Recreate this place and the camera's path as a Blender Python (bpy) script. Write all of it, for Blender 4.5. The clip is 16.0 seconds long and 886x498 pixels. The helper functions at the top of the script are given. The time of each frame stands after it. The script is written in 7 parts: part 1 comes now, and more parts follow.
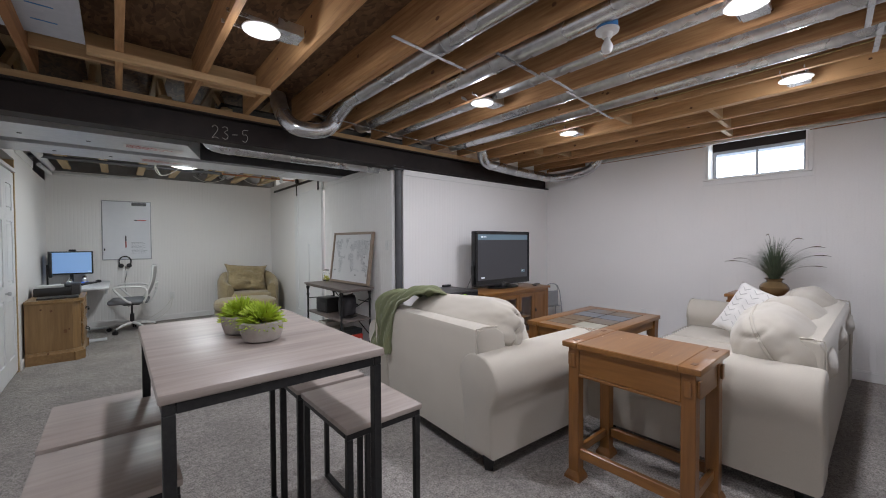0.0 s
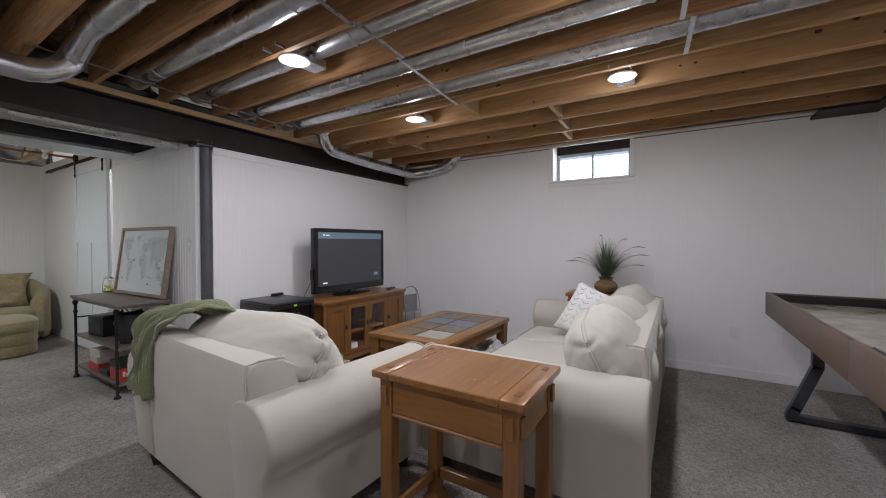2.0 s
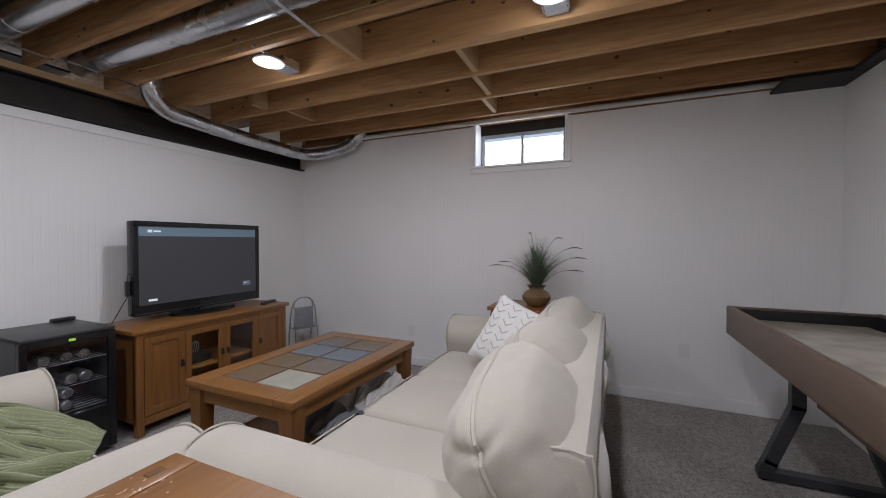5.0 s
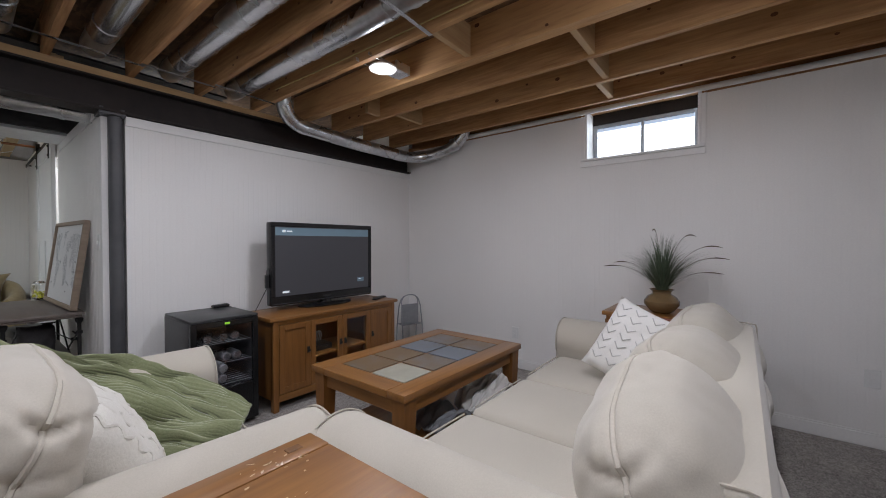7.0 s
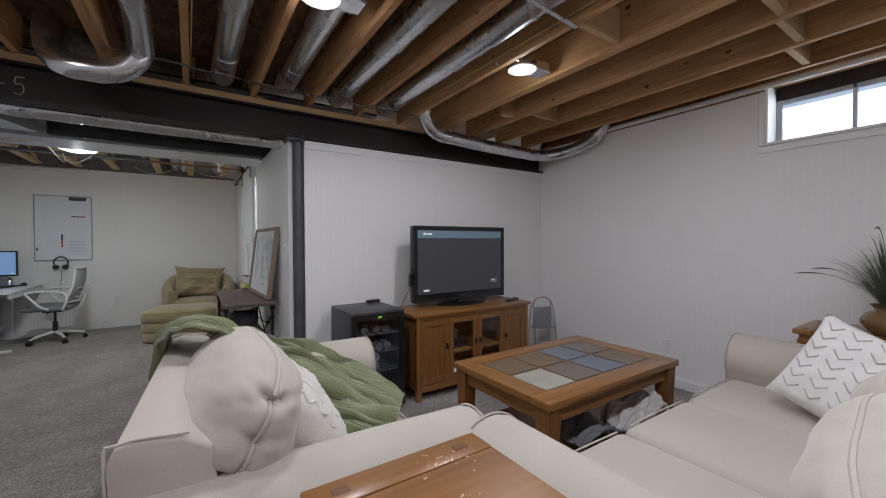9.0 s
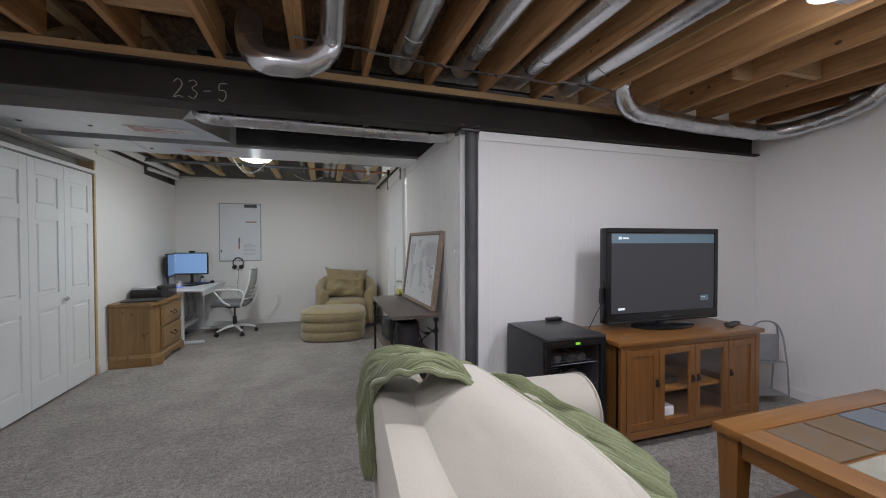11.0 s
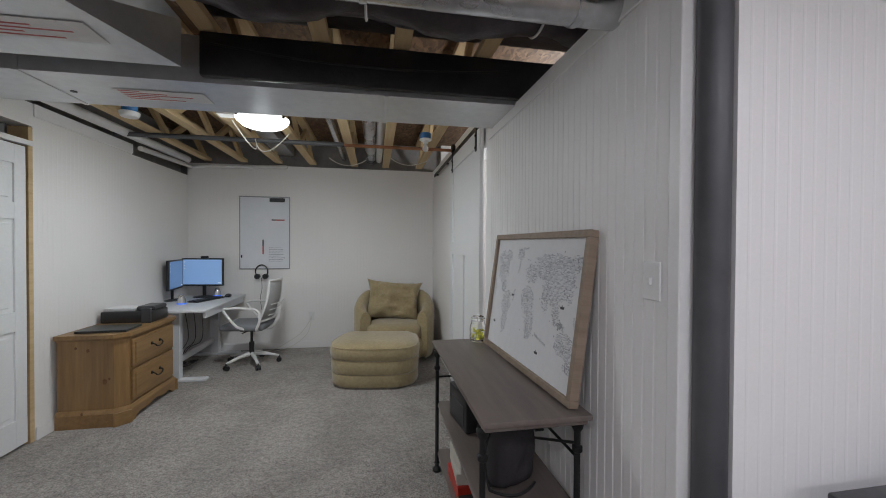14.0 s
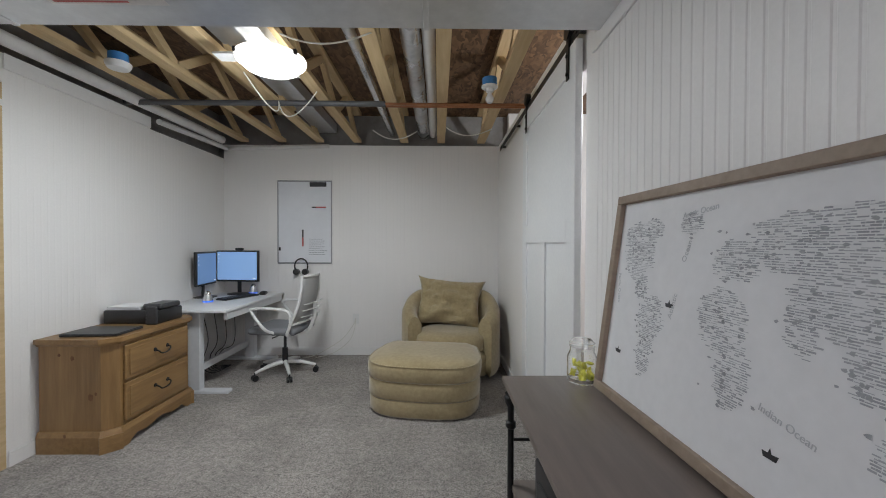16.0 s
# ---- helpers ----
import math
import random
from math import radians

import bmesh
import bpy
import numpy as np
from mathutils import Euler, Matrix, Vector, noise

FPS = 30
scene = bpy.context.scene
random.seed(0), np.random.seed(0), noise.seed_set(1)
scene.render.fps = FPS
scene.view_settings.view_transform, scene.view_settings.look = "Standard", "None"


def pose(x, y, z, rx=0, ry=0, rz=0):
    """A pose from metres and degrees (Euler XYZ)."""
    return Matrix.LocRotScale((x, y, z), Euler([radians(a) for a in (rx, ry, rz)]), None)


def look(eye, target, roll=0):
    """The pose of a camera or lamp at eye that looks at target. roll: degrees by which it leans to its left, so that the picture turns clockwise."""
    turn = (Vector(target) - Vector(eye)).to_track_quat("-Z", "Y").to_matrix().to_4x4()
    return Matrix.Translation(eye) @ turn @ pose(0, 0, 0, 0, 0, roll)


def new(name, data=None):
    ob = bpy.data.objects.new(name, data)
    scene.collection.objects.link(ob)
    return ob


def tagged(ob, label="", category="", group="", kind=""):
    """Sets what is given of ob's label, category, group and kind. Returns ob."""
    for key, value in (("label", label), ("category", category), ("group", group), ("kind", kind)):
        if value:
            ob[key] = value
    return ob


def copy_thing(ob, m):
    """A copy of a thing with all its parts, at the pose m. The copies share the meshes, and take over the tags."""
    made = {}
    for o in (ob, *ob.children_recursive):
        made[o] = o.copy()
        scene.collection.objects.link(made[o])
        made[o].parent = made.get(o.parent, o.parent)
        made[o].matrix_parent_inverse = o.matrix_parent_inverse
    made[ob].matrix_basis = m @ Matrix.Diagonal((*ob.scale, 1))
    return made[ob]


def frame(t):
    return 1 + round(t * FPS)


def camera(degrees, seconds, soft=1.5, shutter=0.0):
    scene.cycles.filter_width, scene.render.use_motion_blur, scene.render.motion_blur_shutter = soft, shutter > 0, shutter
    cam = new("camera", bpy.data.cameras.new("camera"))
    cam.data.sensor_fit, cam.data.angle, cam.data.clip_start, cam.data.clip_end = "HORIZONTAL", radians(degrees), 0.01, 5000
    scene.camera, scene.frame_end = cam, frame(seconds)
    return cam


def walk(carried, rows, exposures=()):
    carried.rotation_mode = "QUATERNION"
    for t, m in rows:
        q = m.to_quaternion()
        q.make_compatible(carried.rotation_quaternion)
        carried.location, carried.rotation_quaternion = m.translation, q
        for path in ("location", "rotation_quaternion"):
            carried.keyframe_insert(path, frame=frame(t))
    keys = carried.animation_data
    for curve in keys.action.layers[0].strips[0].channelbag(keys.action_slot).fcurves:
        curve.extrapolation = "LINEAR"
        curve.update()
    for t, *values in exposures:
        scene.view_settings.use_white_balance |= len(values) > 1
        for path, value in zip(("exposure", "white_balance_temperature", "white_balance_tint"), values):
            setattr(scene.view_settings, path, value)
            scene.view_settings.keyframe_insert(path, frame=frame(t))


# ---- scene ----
cam = camera(98.7, 16.0, soft=1.0)
PATH = [
    (0, (0.0, 0.009, 1.33), (1.302, 1.527, 1.29), -0.3),
    (0.5, (0.123, -0.002, 1.32), (1.514, 1.435, 1.281), -0.3),
    (1, (0.274, 0.044, 1.306), (1.764, 1.378, 1.267), -0.1),
    (1.5, (0.457, 0.096, 1.307), (2.058, 1.294, 1.266), 0.0),
    (2, (0.689, 0.089, 1.311), (2.389, 1.142, 1.274), -0.0),
    (2.5, (0.904, 0.088, 1.316), (2.669, 1.027, 1.276), 0.0),
    (3, (1.131, 0.123, 1.304), (2.95, 0.955, 1.267), 0.1),
    (3.2, (1.216, 0.134, 1.302), (3.056, 0.919, 1.268), 0.1),
    (5.3, (1.785, 0.182, 1.314), (3.611, 0.997, 1.268), 0.1),
    (5.5, (1.795, 0.191, 1.309), (3.592, 1.068, 1.265), 0.2),
    (6, (1.792, 0.232, 1.286), (3.521, 1.237, 1.253), 0.1),
    (6.5, (1.785, 0.253, 1.29), (3.437, 1.38, 1.254), 0.1),
    (7, (1.776, 0.268, 1.286), (3.347, 1.506, 1.253), 0.0),
    (7.5, (1.769, 0.279, 1.281), (3.249, 1.624, 1.251), -0.0),
    (8, (1.76, 0.285, 1.28), (3.138, 1.734, 1.249), -0.1),
    (8.5, (1.739, 0.301, 1.283), (2.999, 1.854, 1.254), -0.1),
    (9, (1.703, 0.34, 1.309), (2.805, 2.009, 1.273), -0.2),
    (9.5, (1.624, 0.455, 1.325), (2.551, 2.227, 1.288), -0.2),
    (10, (1.535, 0.599, 1.325), (2.313, 2.441, 1.286), -0.3),
    (10.2, (1.527, 0.662, 1.321), (2.246, 2.527, 1.282), -0.4),
    (11.2, (1.40, 1.19, 1.362), (1.99, 3.10, 1.332), 0.0),
    (12.3, (1.469, 1.786, 1.398), (1.929, 3.732, 1.378), 0.3),
    (12.5, (1.465, 1.898, 1.418), (1.916, 3.846, 1.395), 0.3),
    (13, (1.489, 2.193, 1.439), (1.904, 4.149, 1.417), 0.2),
    (13.5, (1.518, 2.468, 1.437), (1.906, 4.43, 1.415), 0.3),
    (14, (1.559, 2.758, 1.395), (1.911, 4.727, 1.371), 0.3),
    (14.5, (1.567, 3.043, 1.354), (1.85, 5.022, 1.331), 0.3),
    (15, (1.611, 3.285, 1.331), (1.829, 5.273, 1.313), 0.3),
    (15.5, (1.654, 3.503, 1.333), (1.798, 5.498, 1.31), 0.3),
    (16, (1.674, 3.69, 1.29), (1.698, 5.69, 1.263), 0.2),
]
walk(cam, [(t, look(eye, target, roll)) for t, eye, target, roll in PATH],
     [(0, 0.08), (2, -0.1), (7, -0.30), (9, -0.32), (10, -0.05), (12.5, 0.0), (13.5, -0.05), (14.5, 0.04), (16, 0.20)])

# ---- world and light ----
world = bpy.data.worlds.new("world")
scene.world = world
world.use_nodes = True
_sky = world.node_tree.nodes.new("ShaderNodeTexSky")
_sky.sky_type, _sky.sun_disc, _sky.sun_elevation, _sky.sun_rotation = "NISHITA", False, radians(35), radians(60)
world.node_tree.links.new(_sky.outputs[0], world.node_tree.nodes["Background"].inputs[0])
world.node_tree.nodes["Background"].inputs[1].default_value = 0.12
sun = new("sun", bpy.data.lights.new("sun", "SUN"))
sun.data.energy, sun.data.angle, sun.data.color = 1.0, radians(10), (1.0, 0.96, 0.9)
sun.matrix_world = look((12, 6, 9), (5, 1, 2))

LAMPS = [(0.583, 2.11), (2.2, 2.09), (3.49, 2.115), (3.503, 0.421), (2.22, 0.44), (0.6, 0.44)]
LAMP_Z = 2.412
LAMP_W, SPILL_W, DOME_W, DOME_SPILL_W, CLOSET_W, WINDOW_W = 13.6, 2.6, 21.0, 9.0, 60.0, 4.0
DOME = (0.69, 5.95)


def lamp(name, kind, at, target, watts, size, colour):
    data = bpy.data.lights.new(name, kind)
    data.energy, data.color = watts, colour
    if kind == "AREA":
        data.shape, data.size = "DISK", size
    else:
        data.shadow_soft_size = size
    ob = new(name, data)
    ob.matrix_world = look(at, target)
    return ob


for lx, ly in LAMPS:
    lamp("recessed_light_source", "AREA", (lx, ly, LAMP_Z - 0.012), (lx, ly + 0.001, 0), LAMP_W, 0.11, (0.885, 0.90, 1.0))
    lamp("recessed_light_spill", "POINT", (lx, ly, LAMP_Z - 0.06), (lx, ly + 0.001, 0), SPILL_W, 0.045, (0.885, 0.90, 1.0))
lamp("dome_light_source", "AREA", (DOME[0], DOME[1], 2.28), (DOME[0], DOME[1] + 0.001, 0), DOME_W, 0.30, (0.90, 0.965, 1.0))
lamp("dome_light_spill", "POINT", (DOME[0], DOME[1], 2.22), (DOME[0], DOME[1] + 0.001, 0), DOME_SPILL_W, 0.06, (0.90, 0.965, 1.0))
lamp("closet_light_source", "POINT", (3.3, 5.9, 2.2), (3.3, 5.9, 0), CLOSET_W, 0.06, (0.95, 0.97, 1.0))
wl = lamp("window_daylight", "AREA", (5.52, 0.965, 2.24), (4.0, 0.965, 1.7), WINDOW_W, 0.3, (0.80, 0.90, 1.0))
wl.data.shape, wl.data.size, wl.data.size_y = "RECTANGLE", 0.8, 0.36

# ---- materials ----
MATS = {}


def nodes_of(name):
    m = bpy.data.materials.new(name)
    m.use_nodes = True
    nt = m.node_tree
    return m, nt, nt.nodes["Principled BSDF"]


def node(nt, kind, **values):
    n = nt.nodes.new(kind)
    for key, value in values.items():
        n.inputs[key.replace("_", " ")].default_value = value
    return n


def mixed(nt, fac, a, b):
    r = nt.nodes.new("ShaderNodeValToRGB")
    r.color_ramp.elements[0].color, r.color_ramp.elements[1].color = (*a, 1), (*b, 1)
    nt.links.new(fac, r.inputs[0])
    return r


def mat(name, a, b=None, rough=0.6, metal=0.0, scale=30.0, stretch=(1, 1, 1), bump=0.1, lo=0.35, hi=0.65, dist=0.002, big=2.0,
        sheen=0.0, coat=0.0, rand=0.0, spec=0.5, detail=5.0, rvar=0.08):
    """Two colours mixed by noise at two scales, with bump and uneven gloss."""
    if name in MATS:
        return MATS[name]
    b = b or tuple(c * 0.85 for c in a)
    m, nt, p = nodes_of(name)
    tc = nt.nodes.new("ShaderNodeTexCoord")
    mp = nt.nodes.new("ShaderNodeMapping")
    mp.inputs["Scale"].default_value = stretch
    nt.links.new(tc.outputs["Object"], mp.inputs[0])
    n1 = node(nt, "ShaderNodeTexNoise", Scale=scale, Detail=detail, Roughness=0.6)
    n2 = node(nt, "ShaderNodeTexNoise", Scale=big, Detail=3.0)
    nt.links.new(mp.outputs[0], n1.inputs["Vector"])
    nt.links.new(mp.outputs[0], n2.inputs["Vector"])
    mx = nt.nodes.new("ShaderNodeMath")
    mx.operation = "MULTIPLY_ADD"
    mx.inputs[1].default_value = 0.6
    nt.links.new(n1.outputs["Fac"], mx.inputs[0])
    m2 = nt.nodes.new("ShaderNodeMath")
    m2.operation = "MULTIPLY"
    m2.inputs[1].default_value = 0.4
    nt.links.new(n2.outputs["Fac"], m2.inputs[0])
    nt.links.new(m2.outputs[0], mx.inputs[2])
    fac = mx.outputs[0]
    if rand:
        oi = nt.nodes.new("ShaderNodeObjectInfo")
        ra = nt.nodes.new("ShaderNodeMath")
        ra.operation = "MULTIPLY_ADD"
        ra.inputs[1].default_value = rand
        nt.links.new(oi.outputs["Random"], ra.inputs[0])
        nt.links.new(fac, ra.inputs[2])
        rb = nt.nodes.new("ShaderNodeMath")
        rb.operation = "SUBTRACT"
        rb.inputs[1].default_value = rand / 2
        nt.links.new(ra.outputs[0], rb.inputs[0])
        fac = rb.outputs[0]
    r = mixed(nt, fac, a, b)
    r.color_ramp.elements[0].position, r.color_ramp.elements[1].position = lo, hi
    nt.links.new(r.outputs[0], p.inputs["Base Color"])
    rr = nt.nodes.new("ShaderNodeMapRange")
    rr.inputs["To Min"].default_value, rr.inputs["To Max"].default_value = max(0.02, rough - rvar), min(1, rough + rvar)
    nt.links.new(n2.outputs["Fac"], rr.inputs[0])
    nt.links.new(rr.outputs[0], p.inputs["Roughness"])
    p.inputs["Metallic"].default_value = metal
    p.inputs["Specular IOR Level"].default_value = spec
    if sheen:
        p.inputs["Sheen Weight"].default_value = sheen
    if coat:
        p.inputs["Coat Weight"].default_value = coat
        p.inputs["Coat Roughness"].default_value = 0.2
    if bump:
        bn = node(nt, "ShaderNodeBump", Strength=bump, Distance=dist)
        nt.links.new(n1.outputs["Fac"], bn.inputs["Height"])
        nt.links.new(bn.outputs[0], p.inputs["Normal"])
    MATS[name] = m
    return m


def emit(name, colour, strength):
    m, nt, p = nodes_of(name)
    p.inputs["Base Color"].default_value = (*colour, 1)
    p.inputs["Emission Color"].default_value = (*colour, 1)
    p.inputs["Emission Strength"].default_value = strength
    return m


def glass(name, colour=(1, 1, 1), rough=0.02):
    m, nt, p = nodes_of(name)
    p.inputs["Base Color"].default_value = (*colour, 1)
    p.inputs["Transmission Weight"].default_value = 1.0
    p.inputs["Roughness"].default_value = rough
    p.inputs["IOR"].default_value = 1.45
    return m


def osb(name):
    m, nt, p = nodes_of(name)
    tc = nt.nodes.new("ShaderNodeTexCoord")
    mp = nt.nodes.new("ShaderNodeMapping")
    mp.inputs["Scale"].default_value = (1, 0.45, 1)
    nt.links.new(tc.outputs["Object"], mp.inputs[0])
    wob = node(nt, "ShaderNodeTexNoise", Scale=9.0, Detail=2.0)
    nt.links.new(mp.outputs[0], wob.inputs["Vector"])
    ad = nt.nodes.new("ShaderNodeVectorMath")
    ad.operation = "MULTIPLY_ADD"
    ad.inputs[1].default_value = (0.14, 0.14, 0.14)
    nt.links.new(wob.outputs["Color"], ad.inputs[0])
    nt.links.new(mp.outputs[0], ad.inputs[2])
    vo = node(nt, "ShaderNodeTexVoronoi", Scale=42.0)
    nt.links.new(ad.outputs[0], vo.inputs["Vector"])
    r = mixed(nt, vo.outputs["Color"], (0.05, 0.026, 0.012), (0.23, 0.13, 0.065))
    nt.links.new(r.outputs[0], p.inputs["Base Color"])
    p.inputs["Roughness"].default_value = 0.7
    bn = node(nt, "ShaderNodeBump", Strength=0.3, Distance=0.003)
    nt.links.new(vo.outputs["Distance"], bn.inputs["Height"])
    nt.links.new(bn.outputs[0], p.inputs["Normal"])
    return m


def carpet_mat(name):
    m, nt, p = nodes_of(name)
    tc = nt.nodes.new("ShaderNodeTexCoord")
    n1 = node(nt, "ShaderNodeTexNoise", Scale=105.0, Detail=4.0, Roughness=0.7)
    n2 = node(nt, "ShaderNodeTexNoise", Scale=2.6, Detail=4.0, Roughness=0.6)
    n3 = node(nt, "ShaderNodeTexNoise", Scale=30.0, Detail=4.0, Roughness=0.75)
    for n in (n1, n2, n3):
        nt.links.new(tc.outputs["Object"], n.inputs["Vector"])
    r1 = mixed(nt, n1.outputs["Fac"], (0.10, 0.090, 0.082), (0.60, 0.55, 0.51))
    r1.color_ramp.elements[0].position, r1.color_ramp.elements[1].position = 0.40, 0.60
    r3 = mixed(nt, n3.outputs["Fac"], (0.17, 0.155, 0.142), (0.49, 0.45, 0.415))
    r3.color_ramp.elements[0].position, r3.color_ramp.elements[1].position = 0.38, 0.62
    mx = nt.nodes.new("ShaderNodeMix")
    mx.data_type = "RGBA"
    mx.inputs[0].default_value = 0.5
    nt.links.new(r1.outputs[0], mx.inputs[6])
    nt.links.new(r3.outputs[0], mx.inputs[7])
    r2 = mixed(nt, n2.outputs["Fac"], (0.86, 0.86, 0.86), (1.04, 1.04, 1.04))
    r2.color_ramp.elements[0].position, r2.color_ramp.elements[1].position = 0.42, 0.58
    mu = nt.nodes.new("ShaderNodeMix")
    mu.data_type, mu.blend_type = "RGBA", "MULTIPLY"
    mu.inputs[0].default_value = 1.0
    nt.links.new(mx.outputs[2], mu.inputs[6])
    nt.links.new(r2.outputs[0], mu.inputs[7])
    nt.links.new(mu.outputs[2], p.inputs["Base Color"])
    p.inputs["Roughness"].default_value = 1.0
    p.inputs["Specular IOR Level"].default_value = 0.1
    p.inputs["Sheen Weight"].default_value = 0.15
    bn = node(nt, "ShaderNodeBump", Strength=1.0, Distance=0.02)
    nt.links.new(n3.outputs["Fac"], bn.inputs["Height"])
    b2 = node(nt, "ShaderNodeBump", Strength=0.6, Distance=0.006)
    nt.links.new(n1.outputs["Fac"], b2.inputs["Height"])
    nt.links.new(bn.outputs[0], b2.inputs["Normal"])
    nt.links.new(b2.outputs[0], p.inputs["Normal"])
    return m


PAINT = mat("wall_paint", (0.86, 0.845, 0.83), (0.82, 0.805, 0.79), rough=0.5, scale=90, bump=0.05, dist=0.001, big=1.2)
TRIM = mat("trim_paint", (0.84, 0.83, 0.82), (0.80, 0.79, 0.78), rough=0.4, scale=60, bump=0.03, dist=0.001)
DOORWHITE = mat("door_paint", (0.82, 0.83, 0.83), (0.77, 0.78, 0.79), rough=0.38, scale=50, bump=0.04, dist=0.001)
CARPET = carpet_mat("carpet_pile")
OSB = osb("osb_board")
LUMBER = mat("lumber", (0.56, 0.325, 0.145), (0.29, 0.135, 0.052), rough=0.7, rand=0.22, scale=16, stretch=(3, 0.22, 3), bump=0.3, big=2.5, lo=0.36, hi=0.66)
LUMBERX = mat("lumber_cross", (0.56, 0.38, 0.20), (0.40, 0.25, 0.12), rough=0.7, scale=16, stretch=(0.22, 3, 3), bump=0.25, lo=0.3, hi=0.7)
PALE = mat("pale_lumber", (0.66, 0.50, 0.29), (0.50, 0.35, 0.18), rough=0.7, scale=16, stretch=(3, 0.22, 3), bump=0.25, lo=0.3, hi=0.7)
STEEL = mat("beam_steel", (0.011, 0.008, 0.0075), (0.034, 0.023, 0.020), rough=0.6, metal=0.3, scale=9, bump=0.2, lo=0.3, hi=0.75, big=1.5)
POSTG = mat("post_primer", (0.105, 0.105, 0.112), (0.07, 0.07, 0.075), rough=0.5, metal=0.2, scale=7, bump=0.1)
GALV = mat("galvanised_steel", (0.70, 0.71, 0.73), (0.50, 0.51, 0.53), rough=0.27, metal=0.95, scale=22, bump=0.05, big=3, rvar=0.12)
GALVDUCT = mat("galvanised_sheet", (0.70, 0.71, 0.73), (0.60, 0.61, 0.63), rough=0.38, metal=0.75, scale=18, bump=0.06, big=2)
PVC = mat("white_pipe", (0.74, 0.73, 0.72), (0.66, 0.65, 0.64), rough=0.4, scale=20)
BLACKM = mat("black_metal", (0.018, 0.018, 0.019), (0.035, 0.034, 0.034), rough=0.45, metal=0.5, scale=60, bump=0.08)
BLACKP = mat("black_plastic", (0.014, 0.014, 0.015), (0.022, 0.022, 0.023), rough=0.35, scale=80, bump=0.03)
COPPER = mat("copper_pipe", (0.55, 0.26, 0.14), (0.36, 0.17, 0.09), rough=0.4, metal=0.9, scale=12)
WHITEP = mat("white_plastic", (0.80, 0.80, 0.79), (0.74, 0.74, 0.73), rough=0.4, scale=60, bump=0.02)
BLUEP = mat("blue_plastic", (0.05, 0.24, 0.55), (0.04, 0.18, 0.45), rough=0.45, scale=40)
FOAM = mat("foam_board", (0.55, 0.57, 0.62), (0.47, 0.49, 0.54), rough=0.6, scale=25)
GLOW = emit("lamp_glow", (1.0, 0.97, 0.94), 9.0)
DOMEGLOW = emit("dome_glow", (1.0, 0.98, 0.92), 3.2)
GLASS = glass("clear_glass")

# ---- mesh helpers ----


def bm_new():
    return bmesh.new()


def box(bm, x0, x1, y0, y1, z0, z1, bev=0.0, seg=2, m=None):
    vs = [bm.verts.new((x, y, z)) for x in (x0, x1) for y in (y0, y1) for z in (z0, z1)]
    fs = [bm.faces.new([vs[i] for i in q]) for q in ((0, 1, 3, 2), (4, 6, 7, 5), (0, 4, 5, 1), (2, 3, 7, 6), (0, 2, 6, 4), (1, 5, 7, 3))]
    if m is not None:
        bmesh.ops.transform(bm, matrix=m, verts=vs)
    if bev:
        es = {e for f in fs for e in f.edges}
        bmesh.ops.bevel(bm, geom=list(es), offset=bev, segments=seg, profile=0.5, affect="EDGES", clamp_overlap=True)
    return bm


def ring(bm, c, u, v, r, seg):
    return [bm.verts.new(c + u * (r * math.cos(2 * math.pi * k / seg)) + v * (r * math.sin(2 * math.pi * k / seg))) for k in range(seg)]


def tube(bm, pts, r, seg=12, caps=True):
    """A tube of radius r (or radii) through the points."""
    pts = [Vector(p) for p in pts]
    rs = r if isinstance(r, (list, tuple)) else [r] * len(pts)
    up = None
    rings = []
    for i, p in enumerate(pts):
        d = (pts[min(i + 1, len(pts) - 1)] - pts[max(i - 1, 0)]).normalized()
        if up is None:
            up = d.orthogonal().normalized()
        else:
            up = (up - d * up.dot(d))
            up = up.normalized() if up.length > 1e-6 else d.orthogonal().normalized()
        rings.append(ring(bm, p, up, d.cross(up), rs[i], seg))
    for a, b in zip(rings, rings[1:]):
        for k in range(seg):
            bm.faces.new((a[k], a[(k + 1) % seg], b[(k + 1) % seg], b[k]))
    if caps:
        bm.faces.new(rings[0][::-1])
        bm.faces.new(rings[-1])
    return bm


def lathe(bm, profile, c=(0, 0, 0), seg=24):
    """A turned shape: (radius, height) pairs about a vertical axis."""
    c = Vector(c)
    rings = [ring(bm, c + Vector((0, 0, z)), Vector((1, 0, 0)), Vector((0, 1, 0)), max(r, 1e-4), seg) for r, z in profile]
    for a, b in zip(rings, rings[1:]):
        for k in range(seg):
            bm.faces.new((a[k], a[(k + 1) % seg], b[(k + 1) % seg], b[k]))
    bm.faces.new(rings[0][::-1])
    bm.faces.new(rings[-1])
    return bm


def bez(a, b, c, n=8):
    a, b, c = Vector(a), Vector(b), Vector(c)
    return [a * (1 - t) ** 2 + b * 2 * t * (1 - t) + c * t * t for t in (k / n for k in range(n + 1))]


def smooth(pts, n=6):
    """A Catmull-Rom line through the points."""
    p = [Vector(q) for q in pts]
    p = [p[0] * 2 - p[1]] + p + [p[-1] * 2 - p[-2]]
    out = []
    for i in range(1, len(p) - 2):
        for k in range(n):
            t = k / n
            out.append(0.5 * ((2 * p[i]) + (p[i + 1] - p[i - 1]) * t + (2 * p[i - 1] - 5 * p[i] + 4 * p[i + 1] - p[i + 2]) * t * t
                              + (3 * p[i] - p[i - 1] - 3 * p[i + 1] + p[i + 2]) * t ** 3))
    return out + [p[-2]]


